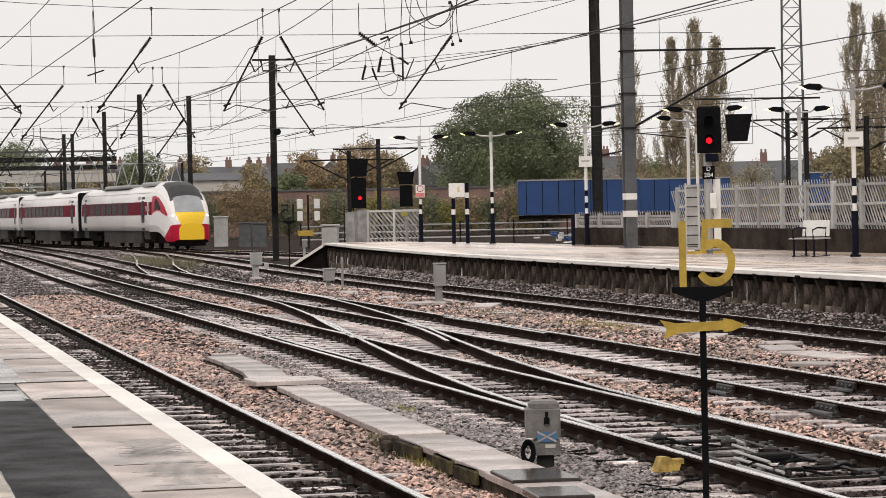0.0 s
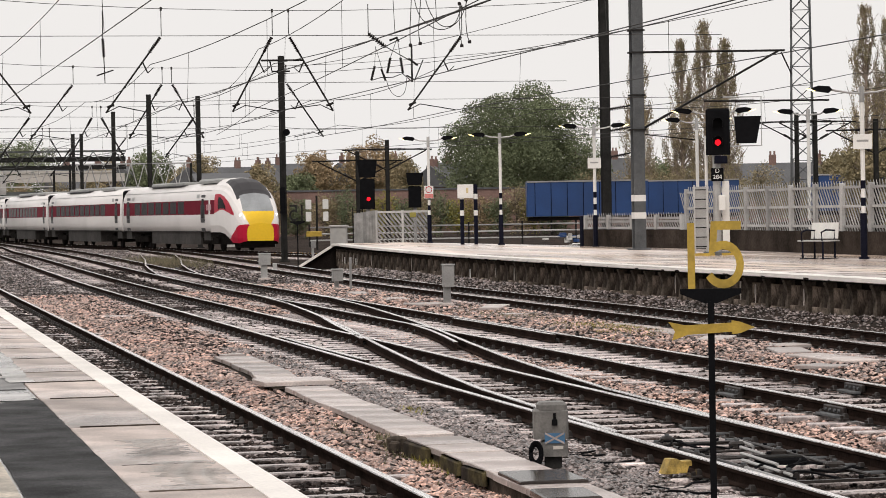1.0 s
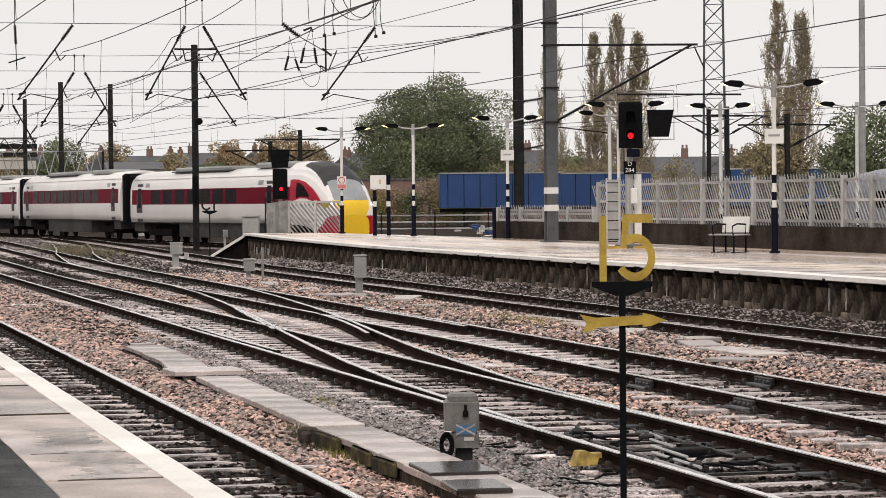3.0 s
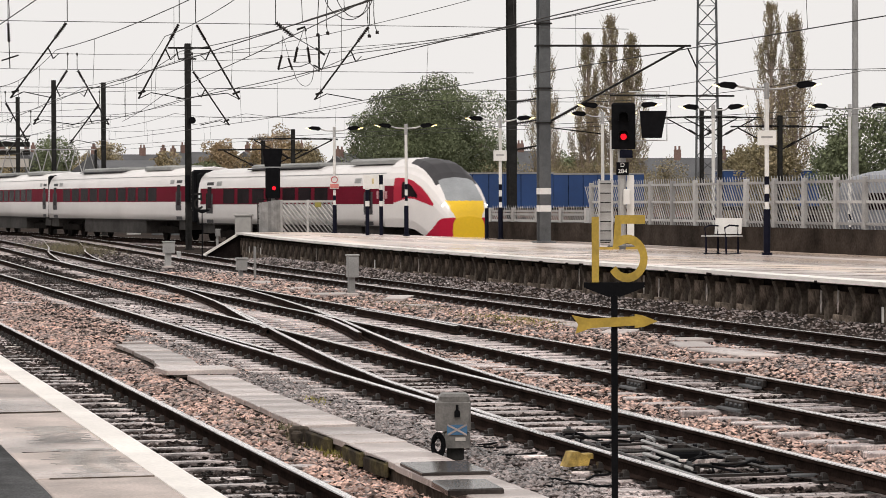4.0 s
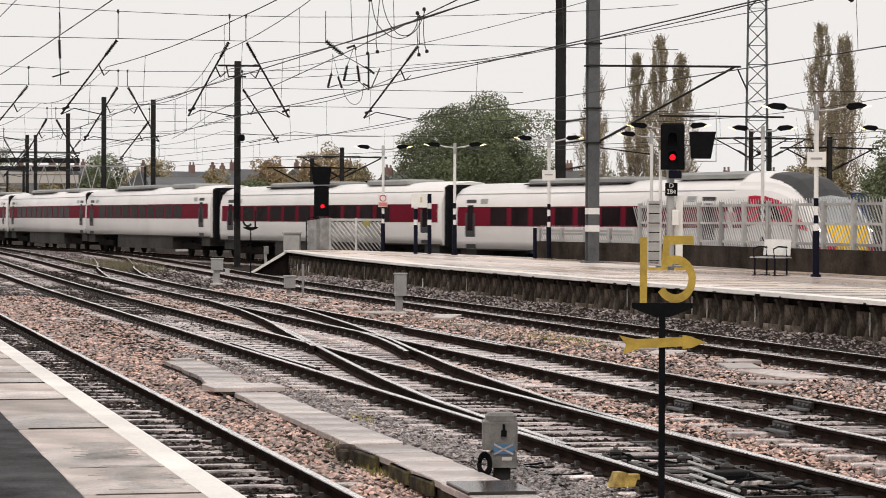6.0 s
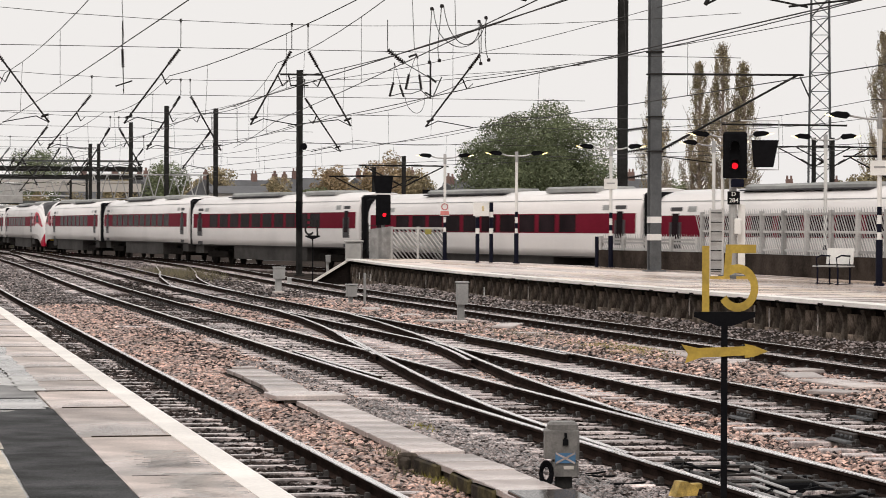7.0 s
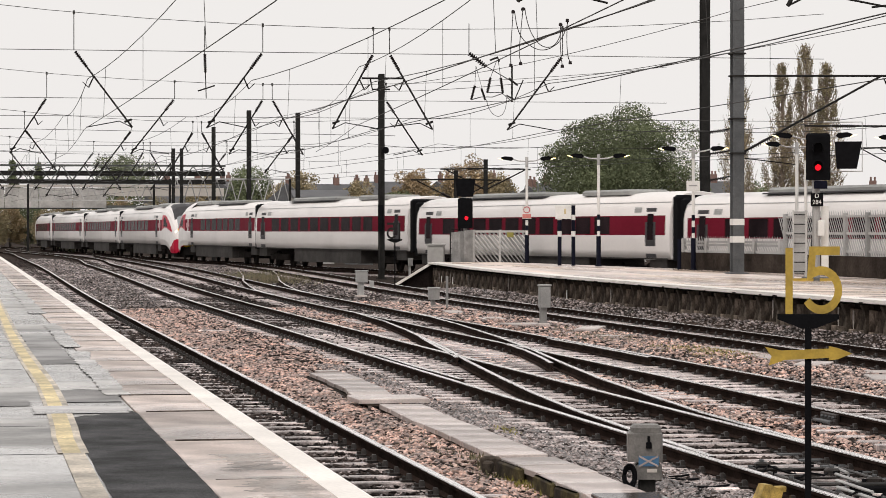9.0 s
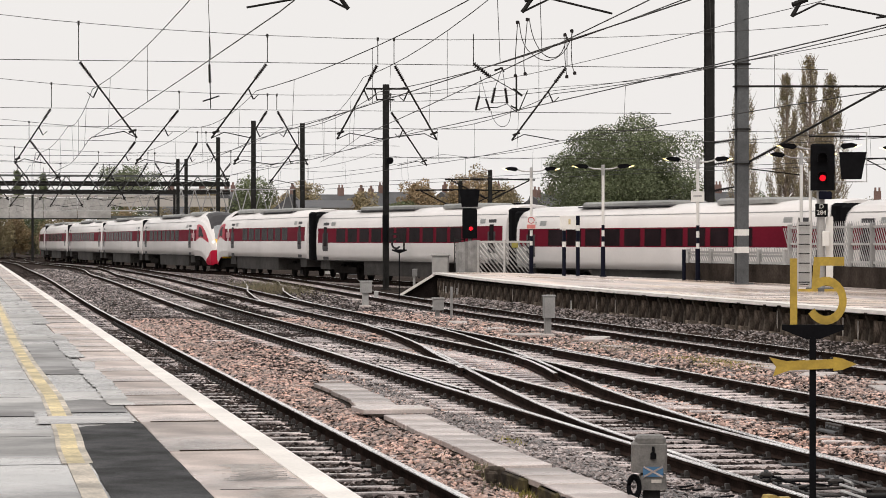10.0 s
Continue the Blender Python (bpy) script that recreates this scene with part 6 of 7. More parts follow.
def tree(x, y, h, w, label, leaf, n, size, seed, base=0.28, name="tree", z0=-0.25, group="background trees"):
    rng = random.Random(seed)
    if name == "bush":
        n, size = int(n * 1.9), size * 0.72
    t = thing(name, label, "tree", pose(x, y, z0), group=group)
    part("trunk", limbs(h * 0.9, w * 0.36, 16, seed, w * 0.022 + 0.1), M_BARK, t)
    lobes = []
    mid, up = (1 + base) / 2, (1 - base) / 2
    count = 64
    for i in range(count):
        up_z = 1 - 2 * (i + rng.random()) / count
        turn = i * 2.39996 + rng.uniform(-0.4, 0.4)
        flat = math.sqrt(1 - up_z * up_z)
        d = Vector((flat * math.cos(turn), flat * math.sin(turn), up_z))
        k = rng.random() ** 0.4
        wide = 1.0 if d.z > -0.2 else 1.12
        lobes.append((d.x * k * w * 0.4 * wide, d.y * k * w * 0.4 * wide, h * (mid + d.z * k * up * 0.84), w * rng.uniform(0.09, 0.16), w * rng.uniform(0.09, 0.16), h * up * rng.uniform(0.17, 0.3)))
    part("crown", leaf_cloud(lobes, n, size, seed), leaf, t)
    return t


def poplar(x, y, h, w, seed, n=16000):
    """A tall narrow poplar with upswept branches and thin autumn leaf."""
    rng = random.Random(seed)
    t = thing("poplar_tree", "tall narrow poplar with thin brown autumn leaf", "tree", pose(x, y, -0.25), group="poplars")
    m = Mesh()
    m.tube((0, 0, 0), (0, 0, h * 0.5), 0.28, 7, 0.16).tube((0, 0, h * 0.5), (0.1, 0, h), 0.16, 6, 0.02)
    lobes = []
    for i in range(150):
        q = rng.uniform(0.04, 0.95)
        z = h * q
        a = rng.uniform(0, 6.28)
        L = h * rng.uniform(0.09, 0.18) * (1 - q * 0.6)
        rr = w * 0.58 * min(0.75 + 0.8 * q, 1.25 * (1.0 - q) ** 0.62) * rng.uniform(0.35, 1)
        mid = (rr * 0.6 * math.cos(a), rr * 0.6 * math.sin(a), z + L * 0.4)
        tip = (rr * math.cos(a), rr * math.sin(a), min(h, z + L * 1.3))
        m.tube((0, 0, z), mid, 0.06, 4, 0.045).tube(mid, tip, 0.045, 4, 0.012)
        for _ in range(2):
            e = (tip[0] + rng.uniform(-0.5, 0.5), tip[1] + rng.uniform(-0.5, 0.5), min(h * 1.02, tip[2] + L * rng.uniform(0.2, 0.6)))
            m.tube(lerp3(mid, tip, 0.5), e, 0.03, 3, 0.01)
        c = lerp3(mid, tip, 0.6)
        lobes.append((*c, 0.4 * (1.15 - 0.75 * q), 0.4 * (1.15 - 0.75 * q), L * 0.62))
    part("trunk", m, M_TWIG, t)
    part("crown", leaf_cloud(lobes, n, 0.075, seed), M_LEAFP, t)


def house(x, y, w, d, h, roof, rz, label, wall=None, chimneys=2):
    t = thing("house", label, "house", pose(x, y, -0.3, 0, 0, rz), group="distant houses")
    part("wall", Mesh().box((0, 0, h / 2), (w, d, h)), wall or M_BRICK, t)
    part("roof", Mesh().prism([(-d / 2 - 0.3, 0), (d / 2 + 0.3, 0), (0, roof)], (0, 0, h), (0, 1, 0), (0, 0, 1), w + 0.4), M_SLATE, t)
    for i in range(chimneys):
        cx = -w / 2 + w * (i + 0.5) / chimneys
        c = part("chimney", Mesh().box((cx, 0, h + roof + 0.3), (0.9, 0.6, 1.5)), M_BRICK, t)
        for k in (-0.25, 0.25):
            part("chimney_pot", Mesh().tube((cx + k, 0, h + roof + 1.0), (cx + k, 0, h + roof + 1.5), 0.13, 6), M_BRICK, c)
    for i in range(max(2, int(w / 3))):
        cx = -w / 2 + w * (i + 0.5) / max(2, int(w / 3))
        wn = part("window", Mesh().box((cx, -d / 2 - 0.02, h * 0.66), (1.0, 0.1, 1.2)), M_WHITE, t)
        part("pane", Mesh().box((cx, -d / 2 - 0.08, h * 0.66), (0.8, 0.04, 1.0)), M_GLASS, wn)


def lorry_trailer(x, y, L, rz, z0, z1, label, w=2.5):
    t = thing("lorry_trailer", label, "lorry trailer", pose(x, y, 0, 0, 0, rz), group="parked lorry trailers")
    part("curtain_side", Mesh().bevel_box((0, 0, (z0 + z1) / 2), (L, w, z1 - z0), 0.06), M_BLUE, t, "blue curtain side")
    part("roof_rail", Mesh().box((0, -w / 2 - 0.02, z1 - 0.05), (L, 0.08, 0.12)), M_GALV, t)
    part("chassis", Mesh().box((0, 0, z0 - 0.2), (L * 0.98, w * 0.8, 0.3)), M_TRAINDARK, t)
    for k in range(int(L / 1.3)):
        part("strap", Mesh().box((-L / 2 + 0.65 + 1.3 * k, -w / 2 - 0.02, (z0 + z1) / 2), (0.05, 0.03, z1 - z0 - 0.1)), M_NAVY, t)
    for k in (0.25, 0.34, 0.43):
        part("wheel", Mesh().tube((L * k, -w * 0.45, 0.35), (L * k, -w * 0.3, 0.35), 0.5, 14), M_BLACK, t)
    part("leg", Mesh().box((-L * 0.3, -w * 0.3, z0 / 2 - 0.2), (0.15, 0.15, z0)), M_STEELD, t)


def build_bridge():
    y = 300.0
    t = thing("girder_bridge", "grey-green lattice girder bridge over the tracks", "bridge", kind="structure")
    x0, x1 = -30.0, 30.0
    part("top_chord", Mesh().box(((x0 + x1) / 2, y, 9.75), (x1 - x0, 0.3, 0.22)), M_GIRDER, t)
    part("bottom_chord", Mesh().box(((x0 + x1) / 2, y, 7.9), (x1 - x0, 0.4, 0.5)), M_STEELD, t)
    part("middle_chord", Mesh().box(((x0 + x1) / 2, y + 0.4, 8.85), (x1 - x0, 0.3, 0.55)), M_STEELD, t)
    n = 24
    for i in range(n):
        a, b = x0 + (x1 - x0) * i / n, x0 + (x1 - x0) * (i + 1) / n
        part("lattice_bar", Mesh().tube((a, y - 0.2, 8.0), ((a + b) / 2, y - 0.2, 9.7), 0.06, 5).tube(((a + b) / 2, y - 0.2, 9.7), (b, y - 0.2, 8.0), 0.06, 5), M_GIRDER, t)
    t2 = thing("road_bridge", "pale concrete-panelled bridge deck with dark abutments", "bridge", kind="structure")
    for i in range(12):
        part("parapet_panel", Mesh().bevel_box((-29.0 + 4.0 * i, y + 12, 6.2), (3.94, 0.4, 2.4), 0.04), M_BRIDGEC if i < 12 else M_GIRDER, t2)
    part("deck", Mesh().box((-2, y + 14.5, 5.1), (64, 5, 0.4)), M_GIRDER, t2)
    part("coping", Mesh().box((-2, y + 12, 7.6), (64, 0.6, 0.25)), M_RENDER, t2)
    part("side_girder", Mesh().box((24, y + 12, 6.9), (14, 0.4, 1.0)), M_RENDER, t2)
    for x in (-24, -3.5, 17.5, 26):
        part("pier", Mesh().box((x, y + 14.5, 2.2), (1.2, 4.4, 5.4)), M_BRICK, t2)
    for i, (a, b, c, d) in enumerate(((3.5, 16, 5.3, 6.9), (16.5, 28, 4.9, 7.2))):
        tt = thing("lattice_gantry", "pale lattice signal gantry before the bridge", "gantry", group="lattice gantries")
        yy = 262 - 14 * i
        for z in (c, d):
            part("chord", Mesh().box(((a + b) / 2 + 3, yy, z), (b - a, 0.12, 0.12)), M_GALV, tt)
        for k in range(9):
            q0, q1 = a + 3 + (b - a) * k / 9, a + 3 + (b - a) * (k + 1) / 9
            part("brace", Mesh().tube((q0, yy, c), ((q0 + q1) / 2, yy, d), 0.05, 4).tube(((q0 + q1) / 2, yy, d), (q1, yy, c), 0.05, 4), M_GALV, tt)
        for q in (a + 3, b + 3):
            part("leg", Mesh().box((q, yy, (d - 0.3) / 2), (0.22, 0.22, d + 0.3)), M_STEELD, tt)


def build_tower(x, y, w, h):
    t = thing("lattice_tower", "pale steel lattice radio tower", "tower", pose(x, y, -0.3, 0, 0, -18))
    k = w / 2
    for sx in (-1, 1):
        for sy in (-1, 1):
            part("leg", Mesh().tube((sx * k, sy * k, 0), (sx * k * 0.7, sy * k * 0.7, h), 0.06, 5), M_STEELG, t)
    n = 16
    for i in range(n):
        z0, z1 = h * i / n, h * (i + 1) / n
        a, b = k * (1 - 0.3 * i / n), k * (1 - 0.3 * (i + 1) / n)
        m = Mesh()
        m.tube((-a, -a, z0), (b, -b, z1), 0.035, 4).tube((a, -a, z0), (-b, -b, z1), 0.035, 4).tube((-a, a, z0), (b, b, z1), 0.035, 4).tube((a, -a, z0), (b, b, z1), 0.035, 4).tube((-b, -b, z1), (b, -b, z1), 0.03, 4)
        part("bracing", m, M_STEELG, t)


def build_distance():
    tree(74.5, 290.5, 17.0, 21.5, "large round green tree with dense leaf", M_LEAFG, 110000, 0.125, 11, 0.06)
    for x, y, h, w, s in ((75.9, 248.7, 18.8, 4.0, 21), (80.0, 247.3, 18.8, 3.8, 22), (82.2, 246.6, 20.6, 4.2, 23), (84.2, 246.0, 18.8, 3.6, 24), (89.6, 222.6, 20.2, 4.6, 25), (91.6, 221.8, 19.2, 4.0, 26)):
        poplar(x, y, h, w, s)
    rng = random.Random(5)
    # bushes below the poplars
    for i in range(9):
        tree(70 + 2.6 * i, 244 - 2.2 * i, rng.uniform(5, 7), 5.5, "brown thinning scrub below the poplars", M_LEAFP, 3500, 0.11, 40 + i, 0.05, "bush", group="lineside scrub")
    for x, y, h, w, s, leaf in ((80.5, 183, 10.3, 8, 31, M_LEAFG), (84.5, 181, 11.2, 8, 32, M_LEAFG), (76.5, 190, 8, 6, 33, M_LEAFP), (88, 178, 10.6, 8, 34, M_LEAFP)):
        tree(x, y, h, w, "autumn-green tree beyond the yard", leaf, 9000, 0.13, s, 0.06)
    # hedges and scrub in the middle distance
    for i in range(13):
        x = 37.5 + 1.55 * i
        leaf = [M_LEAFP, M_LEAFG, M_LEAFA, M_LEAFY][(0, 1, 0, 3, 1, 0, 1, 3, 2, 1, 0, 3, 1)[i]]
        tree(x, 211 - 0.25 * i, rng.uniform(3.6, 4.9), 3.4, "autumn scrub along the yard", leaf, 2200, 0.1, 60 + i, 0.02, "bush", group="lineside scrub")
    for i in range(5):
        tree(28.5 + 1.7 * i, 213, (4.2, 5.4, 5.8, 5.2, 4.0)[i], 3.2, "orange-brown bush beside the line", M_LEAFA if i in (1, 2, 3) else M_LEAFG, 3000, 0.1, 80 + i, 0.02, "bush", group="lineside scrub")
    for i in range(7):
        tree(10.5 + 2.0 * i, 250 + 2 * i, rng.uniform(3.5, 5), 3.6, "dark green scrub beside the line", M_LEAFG, 2000, 0.12, 90 + i, 0.02, "bush", group="lineside scrub")
    # far tree line
    for i, (x, y, h, w, leaf) in enumerate(((65, 374, 12.0, 9, M_LEAFA), (72.5, 373, 13.6, 10, M_LEAFA), (77, 372, 11.5, 8, M_LEAFP), (58, 385, 10.5, 9, M_LEAFP), (50, 390, 12, 10, M_LEAFP), (43, 395, 12.8, 9, M_LEAFG), (36.5, 398, 11.5, 9, M_LEAFP), (25.4, 419, 16.2, 13, M_LEAFG), (60, 360, 8.5, 8, M_LEAFG), (88, 355, 9.0, 9, M_LEAFP), (97, 345, 9.5, 9, M_LEAFP), (104, 330, 9, 8, M_LEAFG), (118, 300, 9.5, 9, M_LEAFP), (126, 290, 10.5, 9, M_LEAFG), (134, 280, 11, 10, M_LEAFP))):
        tree(x, y, h, w, "distant autumn tree behind the railway", leaf, 15000, 0.16, 110 + i, 0.1)
    for i in range(22):
        x = 34 + 4.6 * i
        tree(x, 425 - 1.1 * i, rng.uniform(8, 11.5), 9.5, "distant autumn tree on the skyline", (M_LEAFP, M_LEAFG, M_LEAFA, M_LEAFP)[i % 4], 9000, 0.18, 150 + i, 0.05)
    for x, h in ((8.2, 15.2), (12.4, 14.6), (5.0, 13)):
        t = thing("conifer", "dark distant conifer beyond the bridge", "tree", pose(x, 430, -0.3), group="distant conifers")
        part("trunk", Mesh().tube((0, 0, 0), (0, 0, h), 0.3, 6, 0.05), M_BARK, t)
        part("crown", leaf_cloud([(0, 0, h * (0.25 + 0.09 * k), 2.2 * (1 - k / 9), 2.2 * (1 - k / 9), 0.9) for k in range(8)], 900, 0.35, int(h * 10)), M_LEAFG, t)
    for i in range(13):
        tree(-3 + 2.3 * i, 334 + 3 * (i % 3), rng.uniform(5.5, 7.6), 5.0, "dull brown-green scrub beyond the bridge", (M_LEAFP, M_LEAFG, M_LEAFA)[(i * 2) % 3], 5000, 0.14, 300 + i, 0.02, "bush", group="lineside scrub")
    # brick wall and houses
    w = thing("brick_boundary_wall", "long dark red-brick wall behind the yard", "wall", kind="structure")
    part("wall", Mesh().box((53, 239, 1.95), (44, 0.5, 4.5), -2), M_BRICK, w)
    part("coping", Mesh().box((53, 239, 4.26), (44, 0.7, 0.16), -2), M_SLATE, w)
    for i, (x, y, ww, h, r, rz) in enumerate(((60, 392, 9, 6.2, 3.4, 62), (48, 386, 9, 6.0, 3.6, 80), (54, 398, 12, 6.8, 3.0, 6), (84, 380, 9, 6.0, 3.2, 70), (90, 384, 12, 6.4, 3.4, 4), (98, 370, 9, 6.0, 3.4, 76), (105, 366, 12, 6.2, 3.6, 0), (40, 400, 9, 6.8, 3.4, 72), (72, 388, 9, 6.4, 3.6, 66), (66, 398, 11, 7.0, 3.2, 8), (34, 408, 10, 7.0, 3.2, 10), (78, 392, 10, 7.0, 3.4, 10))):
        house(x, y, ww, 8, h, r, rz, "pale rendered house with slate roof and chimneys" if i % 3 == 1 else "brick house with slate roof and chimneys beyond the railway", M_RENDER if i % 3 == 1 else None)
    house(112.5, 311, 17, 8, 3.6, 4.2, -18, "slate-roofed building with a white dormer window", None, 3)
    d = thing("white_shed", "low white industrial shed beyond the yard", "shed", pose(45, 330, -0.3))
    part("wall", Mesh().box((0, 0, 3.4), (7, 6, 6.8)), M_RENDER, d)
    part("roof", Mesh().prism([(-3.3, 0), (3.3, 0), (0, 1.0)], (0, 0, 6.8), (0, 1, 0), (0, 0, 1), 7.4), M_SLATE, d)
    # parked lorry trailers
    lorry_trailer(57.5, 203.0, 9.8, -12, 1.6, 4.45, "blue curtain-sided lorry trailer parked in the yard")
    lorry_trailer(69.5, 219.3, 12.5, -16, 1.6, 4.55, "blue curtain-sided lorry trailer parked in the yard")
    lorry_trailer(85.5, 213.5, 9, -18, 1.6, 4.8, "blue curtain-sided lorry trailer parked in the yard")
    # yard rails and debris
    t = thing("yard_fence", "low grey rail fence across the rough yard", "fence")
    for k in range(3):
        part("rail", Mesh().tube((27, 158, 0.5 + 0.4 * k), (52, 150, 0.5 + 0.4 * k), 0.05, 5), M_GALV, t)
    for k in range(9):
        part("post", Mesh().tube((27 + 25 * k / 8, 158 - k, -0.2), (27 + 25 * k / 8, 158 - k, 1.5), 0.06, 5), M_STEELD, t)
    g = Mesh()
    g.add([(33, 112, -0.12), (120, 80, -0.12), (160, 330, 0.0), (34, 330, 0.0), (24, 160, 0.05)], [(0, 1, 2, 3, 4)])
    solid("yard", g, M_GRASS, "rough weedy ground of the goods yard", "ground", kind="structure")
    t = thing("rubbish_heap", "heap of pale and blue rubbish in the yard", "rubbish heap", pose(41.8, 149, -0.1))
    for i in range(30):
        part("rubbish", Mesh().bevel_box((rng.gauss(0, 0.9), rng.uniform(-1, 1), rng.uniform(0.1, 0.75)), (rng.uniform(.15, .55), rng.uniform(.15, .5), rng.uniform(.08, .3)), 0.03, rng.uniform(0, 90)), (M_WHITE, M_BLUE, M_BRIDGEC, M_STEELG)[i % 4], t)
    for x, y, z1, ww, label in ((23.5, 168.4, 2.0, 0.9, "pale grey lineside relay cabinet"), (24.3, 163.2, 1.6, 0.8, "dark grey lineside relay cabinet"), (25.2, 163.0, 1.55, 0.9, "grey lineside relay cabinet")):
        t = thing("relay_cabinet", label, "cabinet", pose(x, y, 0, 0, 0, -10))
        part("body", Mesh().bevel_box((0, 0, z1 / 2), (ww, 0.7, z1), 0.04), M_BRIDGEC if z1 > 1.8 else M_STEELG, t)
        part("cap", Mesh().bevel_box((0, 0, z1 + 0.03), (ww * 1.12, 0.8, 0.08), 0.03), M_BRIDGEC if z1 > 1.8 else M_STEELG, t)
    t = thing("ground_signal", "small black ground signal with yellow board beside the line", "signal", pose(25.7, 147.8, 0))
    part("post", Mesh().tube((0, 0, 0), (0, 0, 3.2), 0.06, 6), M_STEELD, t)
    part("yellow_board", Mesh().bevel_box((-0.2, -0.1, 1.0), (0.9, 0.1, 0.3), 0.03), M_YELLOW, t)
    for sx in (-0.5, 0.5):
        part("pale_plate", Mesh().bevel_box((sx, -0.1, 2.7), (0.34, 0.08, 0.55), 0.03), M_WHITE, t)
        part("pale_plate", Mesh().bevel_box((sx, -0.1, 2.0), (0.32, 0.08, 0.55), 0.03), M_WHITE, t)
    solid("tall_pole", Mesh().tube((60.4, 137.3, -0.2), (60.4, 137.3, 20), 0.2, 10, 0.16), M_GALV, "tall grey tapering lighting column", "pole")
    build_tower(73.7, 196.7, 1.9, 24)
    # stabled train beyond the fence
    t = thing("stabled_train", "grey-blue stabled train behind the fence", "train", pose(46.2, 95, -0.2, 0, 0, 0))
    ring = ring_at(section())
    m = Mesh()
    n = len(ring)
    for y in (-20, 7.0, 9.0, 9.8):
        k = 1 if y < 8 else (0.93 if y < 9.5 else 0.75)
        m.v += [(a * k, y, 1 + (b - 1) * k) for a, b in ring]
    for i in range(3):
        m.f += [(i * n + j, i * n + (j + 1) % n, (i + 1) * n + (j + 1) % n, (i + 1) * n + j) for j in range(n)]
    m.f.append(tuple(range(4 * n - 1, 3 * n - 1, -1)))
    part("body", m, M_STABLED, t, "grey-blue coach body")
    part("window_band", Mesh().box((-1.37, -7, 2.3), (0.03, 26, 0.7)), M_GLASS, t)
    part("underframe", Mesh().box((0, -6, 0.55), (2.4, 27, 1.1)), M_TRAINDARK, t)


def build_litter():
    """Broken timber ends and cable lengths lying on the ballast by the switch."""
    rng = random.Random(77)
    for k in range(16):
        x, y = rng.uniform(6.15, 7.0), rng.uniform(18.6, 27)
        solid("timber_piece", Mesh().bevel_box((x, y, -0.165), (rng.uniform(0.1, 0.34), rng.uniform(0.04, 0.1), 0.05), 0.01, rng.uniform(-30, 20)), M_SLEEPER, "broken wet timber piece lying on the ballast", "debris", "timber pieces")
    for k in range(5):
        x, y = rng.uniform(6.1, 6.4), rng.uniform(19.5, 24)
        pts = [(x + 0.13 * i, y + rng.uniform(-0.12, 0.12), -0.14 + rng.uniform(-0.02, 0.03)) for i in range(6)]
        solid("loose_cable", Mesh().pipe(pts, 0.011, 5), M_BLACK, "black loose cable lying on the ballast", "cable", "loose cables")


build_litter()
build_ground()
build_near_platform()
build_far_platform()
build_train()
build_masts()
build_trackside()
build_trough()
build_point_gear()
build_far_platform_things()
build_overhead()
build_bridge()
build_distance()
build_tracks()


def weeds(name, cx, cy, rx, ry, n, h, material, seed):
    """Tufts of grass and weed growing through the ballast."""
    rng = random.Random(seed)
    m = Mesh()
    for _ in range(n):
        x, y = cx + rng.gauss(0, rx * 0.5), cy + rng.gauss(0, ry * 0.5)
        zz = ground_z(x, y)
        a, k = rng.uniform(0, 6.28), h * rng.uniform(0.4, 1.2)
        w = 0.012
        tip = (x + rng.uniform(-.5, .5) * k, y + rng.uniform(-.5, .5) * k, zz + k)
        m.add([(x - w * math.cos(a), y - w * math.sin(a), zz), (x + w * math.cos(a), y + w * math.sin(a), zz), tip], [(0, 1, 2)])
    tagged(part(name, m, material), "green weeds growing in the ballast", "weeds", kind="stuff")


weeds("weed_patch", 14.0, 47.5, 0.8, 3.0, 1300, 0.07, M_LEAFY, 1)
weeds("weed_patch", 13.7, 55.0, 0.7, 4.0, 700, 0.08, M_GRASS, 2)
weeds("weed_patch", 5.22, 24.2, 0.1, 1.0, 260, 0.08, M_LEAFY, 3)
weeds("weed_patch", 5.15, 25.6, 0.12, 0.7, 160, 0.09, M_GRASS, 4)
weeds("weed_patch", 6.2, 29.5, 0.12, 0.6, 120, 0.06, M_LEAFY, 5)
weeds("weed_patch", 13.6, 118, 1.5, 9.0, 1500, 0.4, M_GRASS, 6)
weeds("weed_patch", 4.95, 27.0, 0.3, 4.0, 200, 0.06, M_GRASS, 7)


def off_trough(x, y):
    rail = (np.abs(x - 4.22) < 0.06) | (np.abs(x - 7.14) < 0.06) | (np.abs(x - 8.64) < 0.06) | (np.abs(x - 10.5) < 0.06) | (np.abs(x - 12.0) < 0.06) | (np.abs(x - 15.4) < 0.06) | (np.abs(x - 16.9) < 0.06)
    return ((np.abs(x - 5.6) < 0.3) & (y < 41.2)) | rail


def outside(c):
    return lambda x, y: off_trough(x, y) | (np.abs(x - c) > 0.74)


BIG = (0.016, 0.043)
scatter_stones("rusty_ballast", M_STONE_R, 30000, 4.3, 5.4, 15, 78, "rusty brown angular ballast stones", BIG, off_trough, 1)
scatter_stones("rusty_ballast", M_STONE_R, 20000, 5.4, 7.1, 33, 78, "rusty brown angular ballast stones", BIG, off_trough, 21)
scatter_stones("grey_ballast", M_STONE_G, 15000, 5.8, 7.1, 15, 42, "wet grey angular ballast stones", BIG, off_trough, 22)
scatter_stones("dark_ballast", M_STONE_D, 15000, 4.3, 7.1, 15, 80, "dark wet ballast stones", BIG, off_trough, 12)
scatter_stones("grey_ballast", M_STONE_G, 26000, 4.3, 7.1, 62, 190, "grey-brown oily ballast stones", BIG, off_trough, 11)
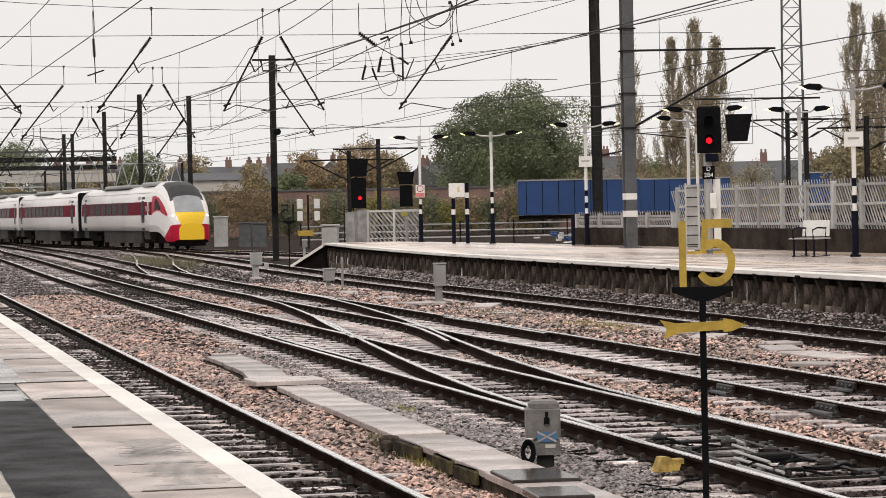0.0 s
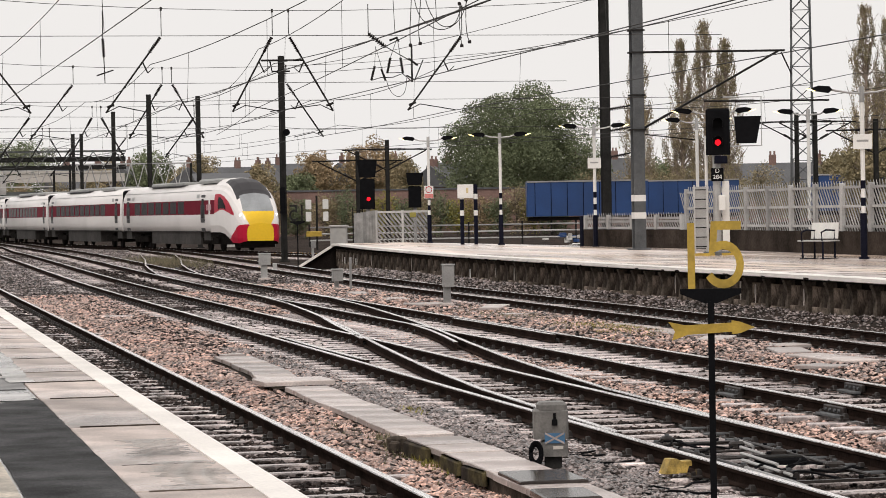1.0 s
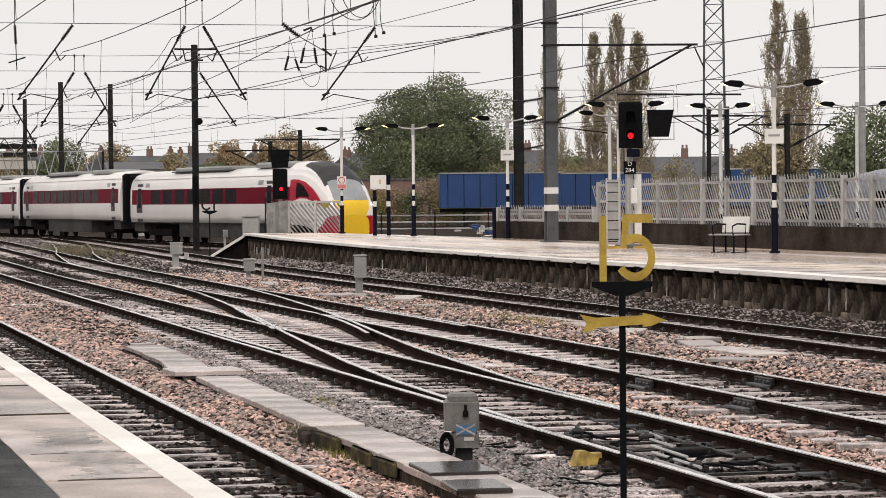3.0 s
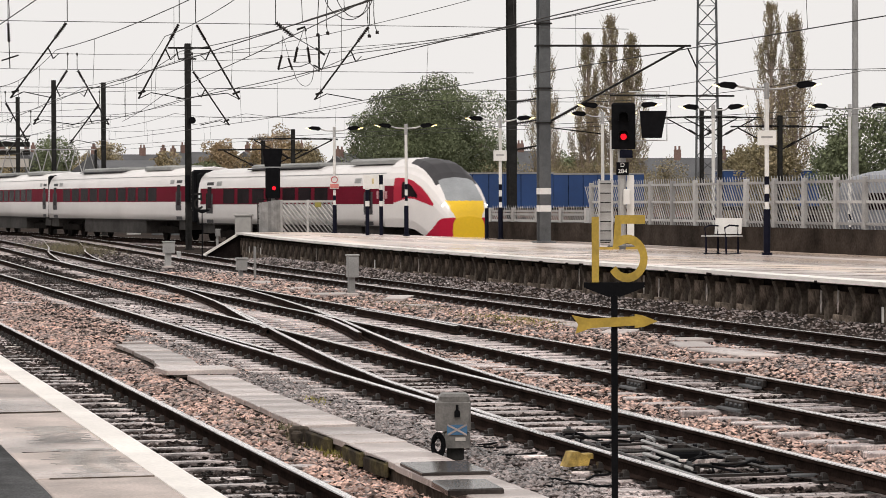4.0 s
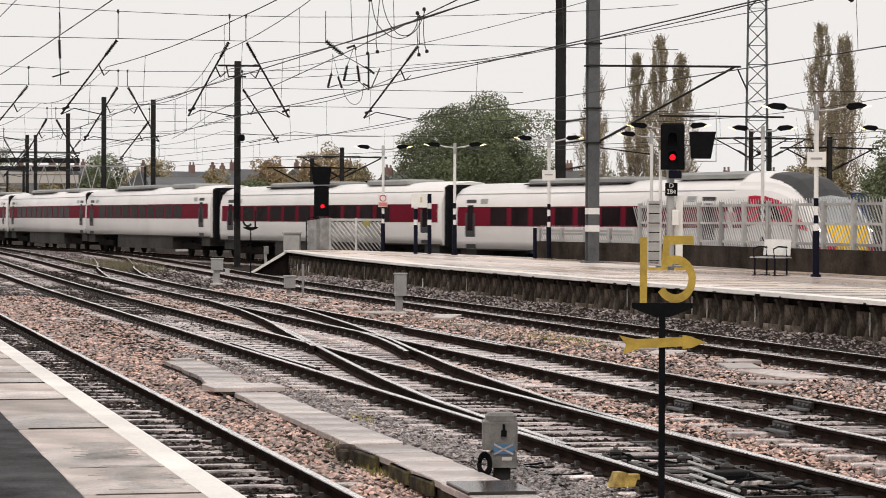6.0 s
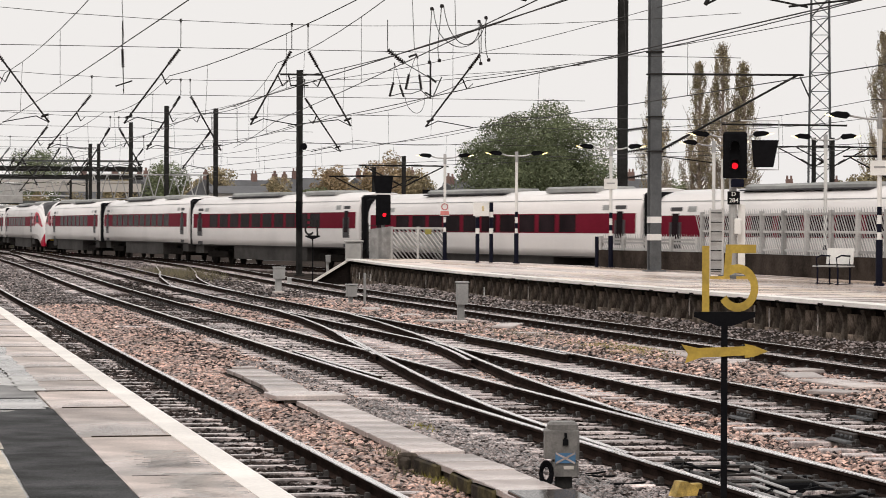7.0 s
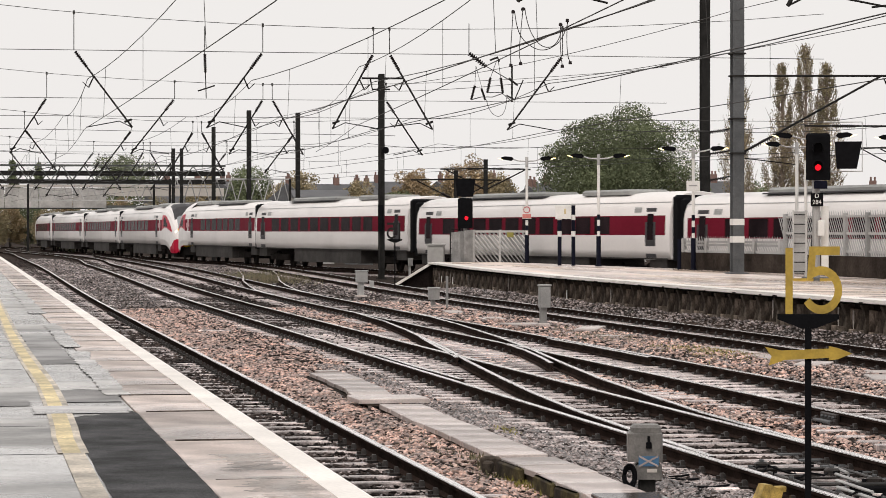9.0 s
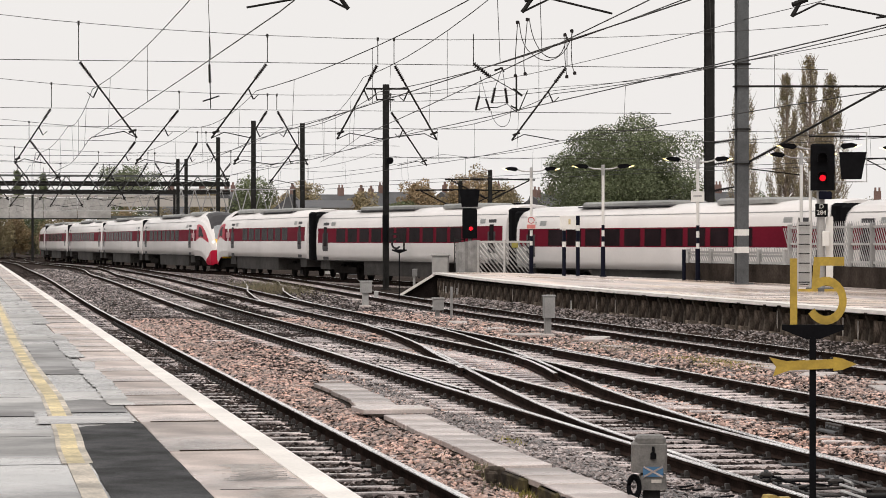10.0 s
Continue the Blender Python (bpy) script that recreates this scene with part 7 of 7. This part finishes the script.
scatter_stones("dark_ballast", M_STONE_D, 15000, 4.3, 7.1, 62, 190, "dark wet ballast stones", BIG, off_trough, 13)
scatter_stones("dark_ballast", M_STONE_D, 20000, 2.1, 4.2, 12, 70, "dark wet ballast stones between the rails", (0.02, 0.046), off_trough, 2)
scatter_stones("dark_ballast", M_STONE_D, 9000, 2.7, 4.2, 60, 190, "dark oily ballast over the far sleepers", BIG, off_trough, 31)
scatter_stones("dark_ballast", M_STONE_D, 9000, 7.2, 8.6, 80, 190, "dark oily ballast over the far sleepers", BIG, off_trough, 32)
scatter_stones("dark_ballast", M_STONE_D, 9000, 10.5, 12.0, 80, 190, "dark oily ballast over the far sleepers", BIG, off_trough, 33)
scatter_stones("grey_ballast", M_STONE_G, 12000, 8.6, 15.4, 85, 190, "grey-brown oily ballast stones", BIG, off_trough, 34)
scatter_stones("grey_ballast", M_STONE_G, 5000, 2.1, 4.2, 12, 60, "wet grey angular ballast stones", (0.018, 0.04), off_trough, 14)
scatter_stones("dark_ballast", M_STONE_D, 20000, 7.1, 8.65, 17, 90, "dark wet ballast stones between the rails", (0.018, 0.042), outside(7.89), 6)
scatter_stones("dark_ballast", M_STONE_D, 10000, 10.5, 12.0, 19, 90, "dark wet ballast stones between the rails", (0.018, 0.042), outside(11.25), 7)
scatter_stones("grey_ballast", M_STONE_G, 14000, 6.0, 7.1, 17, 45, "wet grey angular ballast stones", BIG, off_trough, 8)
scatter_stones("rusty_ballast", M_STONE_R, 24000, 8.65, 10.5, 18, 80, "rusty brown angular ballast stones", BIG, off_trough, 3)
scatter_stones("dark_ballast", M_STONE_D, 9000, 8.65, 10.5, 18, 110, "dark wet ballast stones", BIG, off_trough, 15)
scatter_stones("rusty_ballast", M_STONE_R, 40000, 12.0, 15.4, 19, 85, "rusty brown angular ballast stones", BIG, off_trough, 4)
scatter_stones("dark_ballast", M_STONE_D, 12000, 12.0, 15.4, 19, 120, "dark wet ballast stones", BIG, off_trough, 16)
scatter_stones("grey_ballast", M_STONE_G, 14000, 10.5, 15.4, 19, 110, "wet grey angular ballast stones", BIG, off_trough, 9)
scatter_stones("grey_ballast", M_STONE_G, 26000, 15.4, 18.0, 30, 105, "wet grey angular ballast stones", BIG, off_trough, 5)


# ---- movement ----
def motions():
    times = [0.5 * i for i in range(21)]
    for car, back_by in TRAIN:
        rows = []
        for t in times:
            s = S130 - 11.1132 + 10.77 * t + 0.0746 * t * t - 0.0051 * t ** 3
            rows.append((t, car_pose(s - back_by)))
        walk(car, rows)


motions()
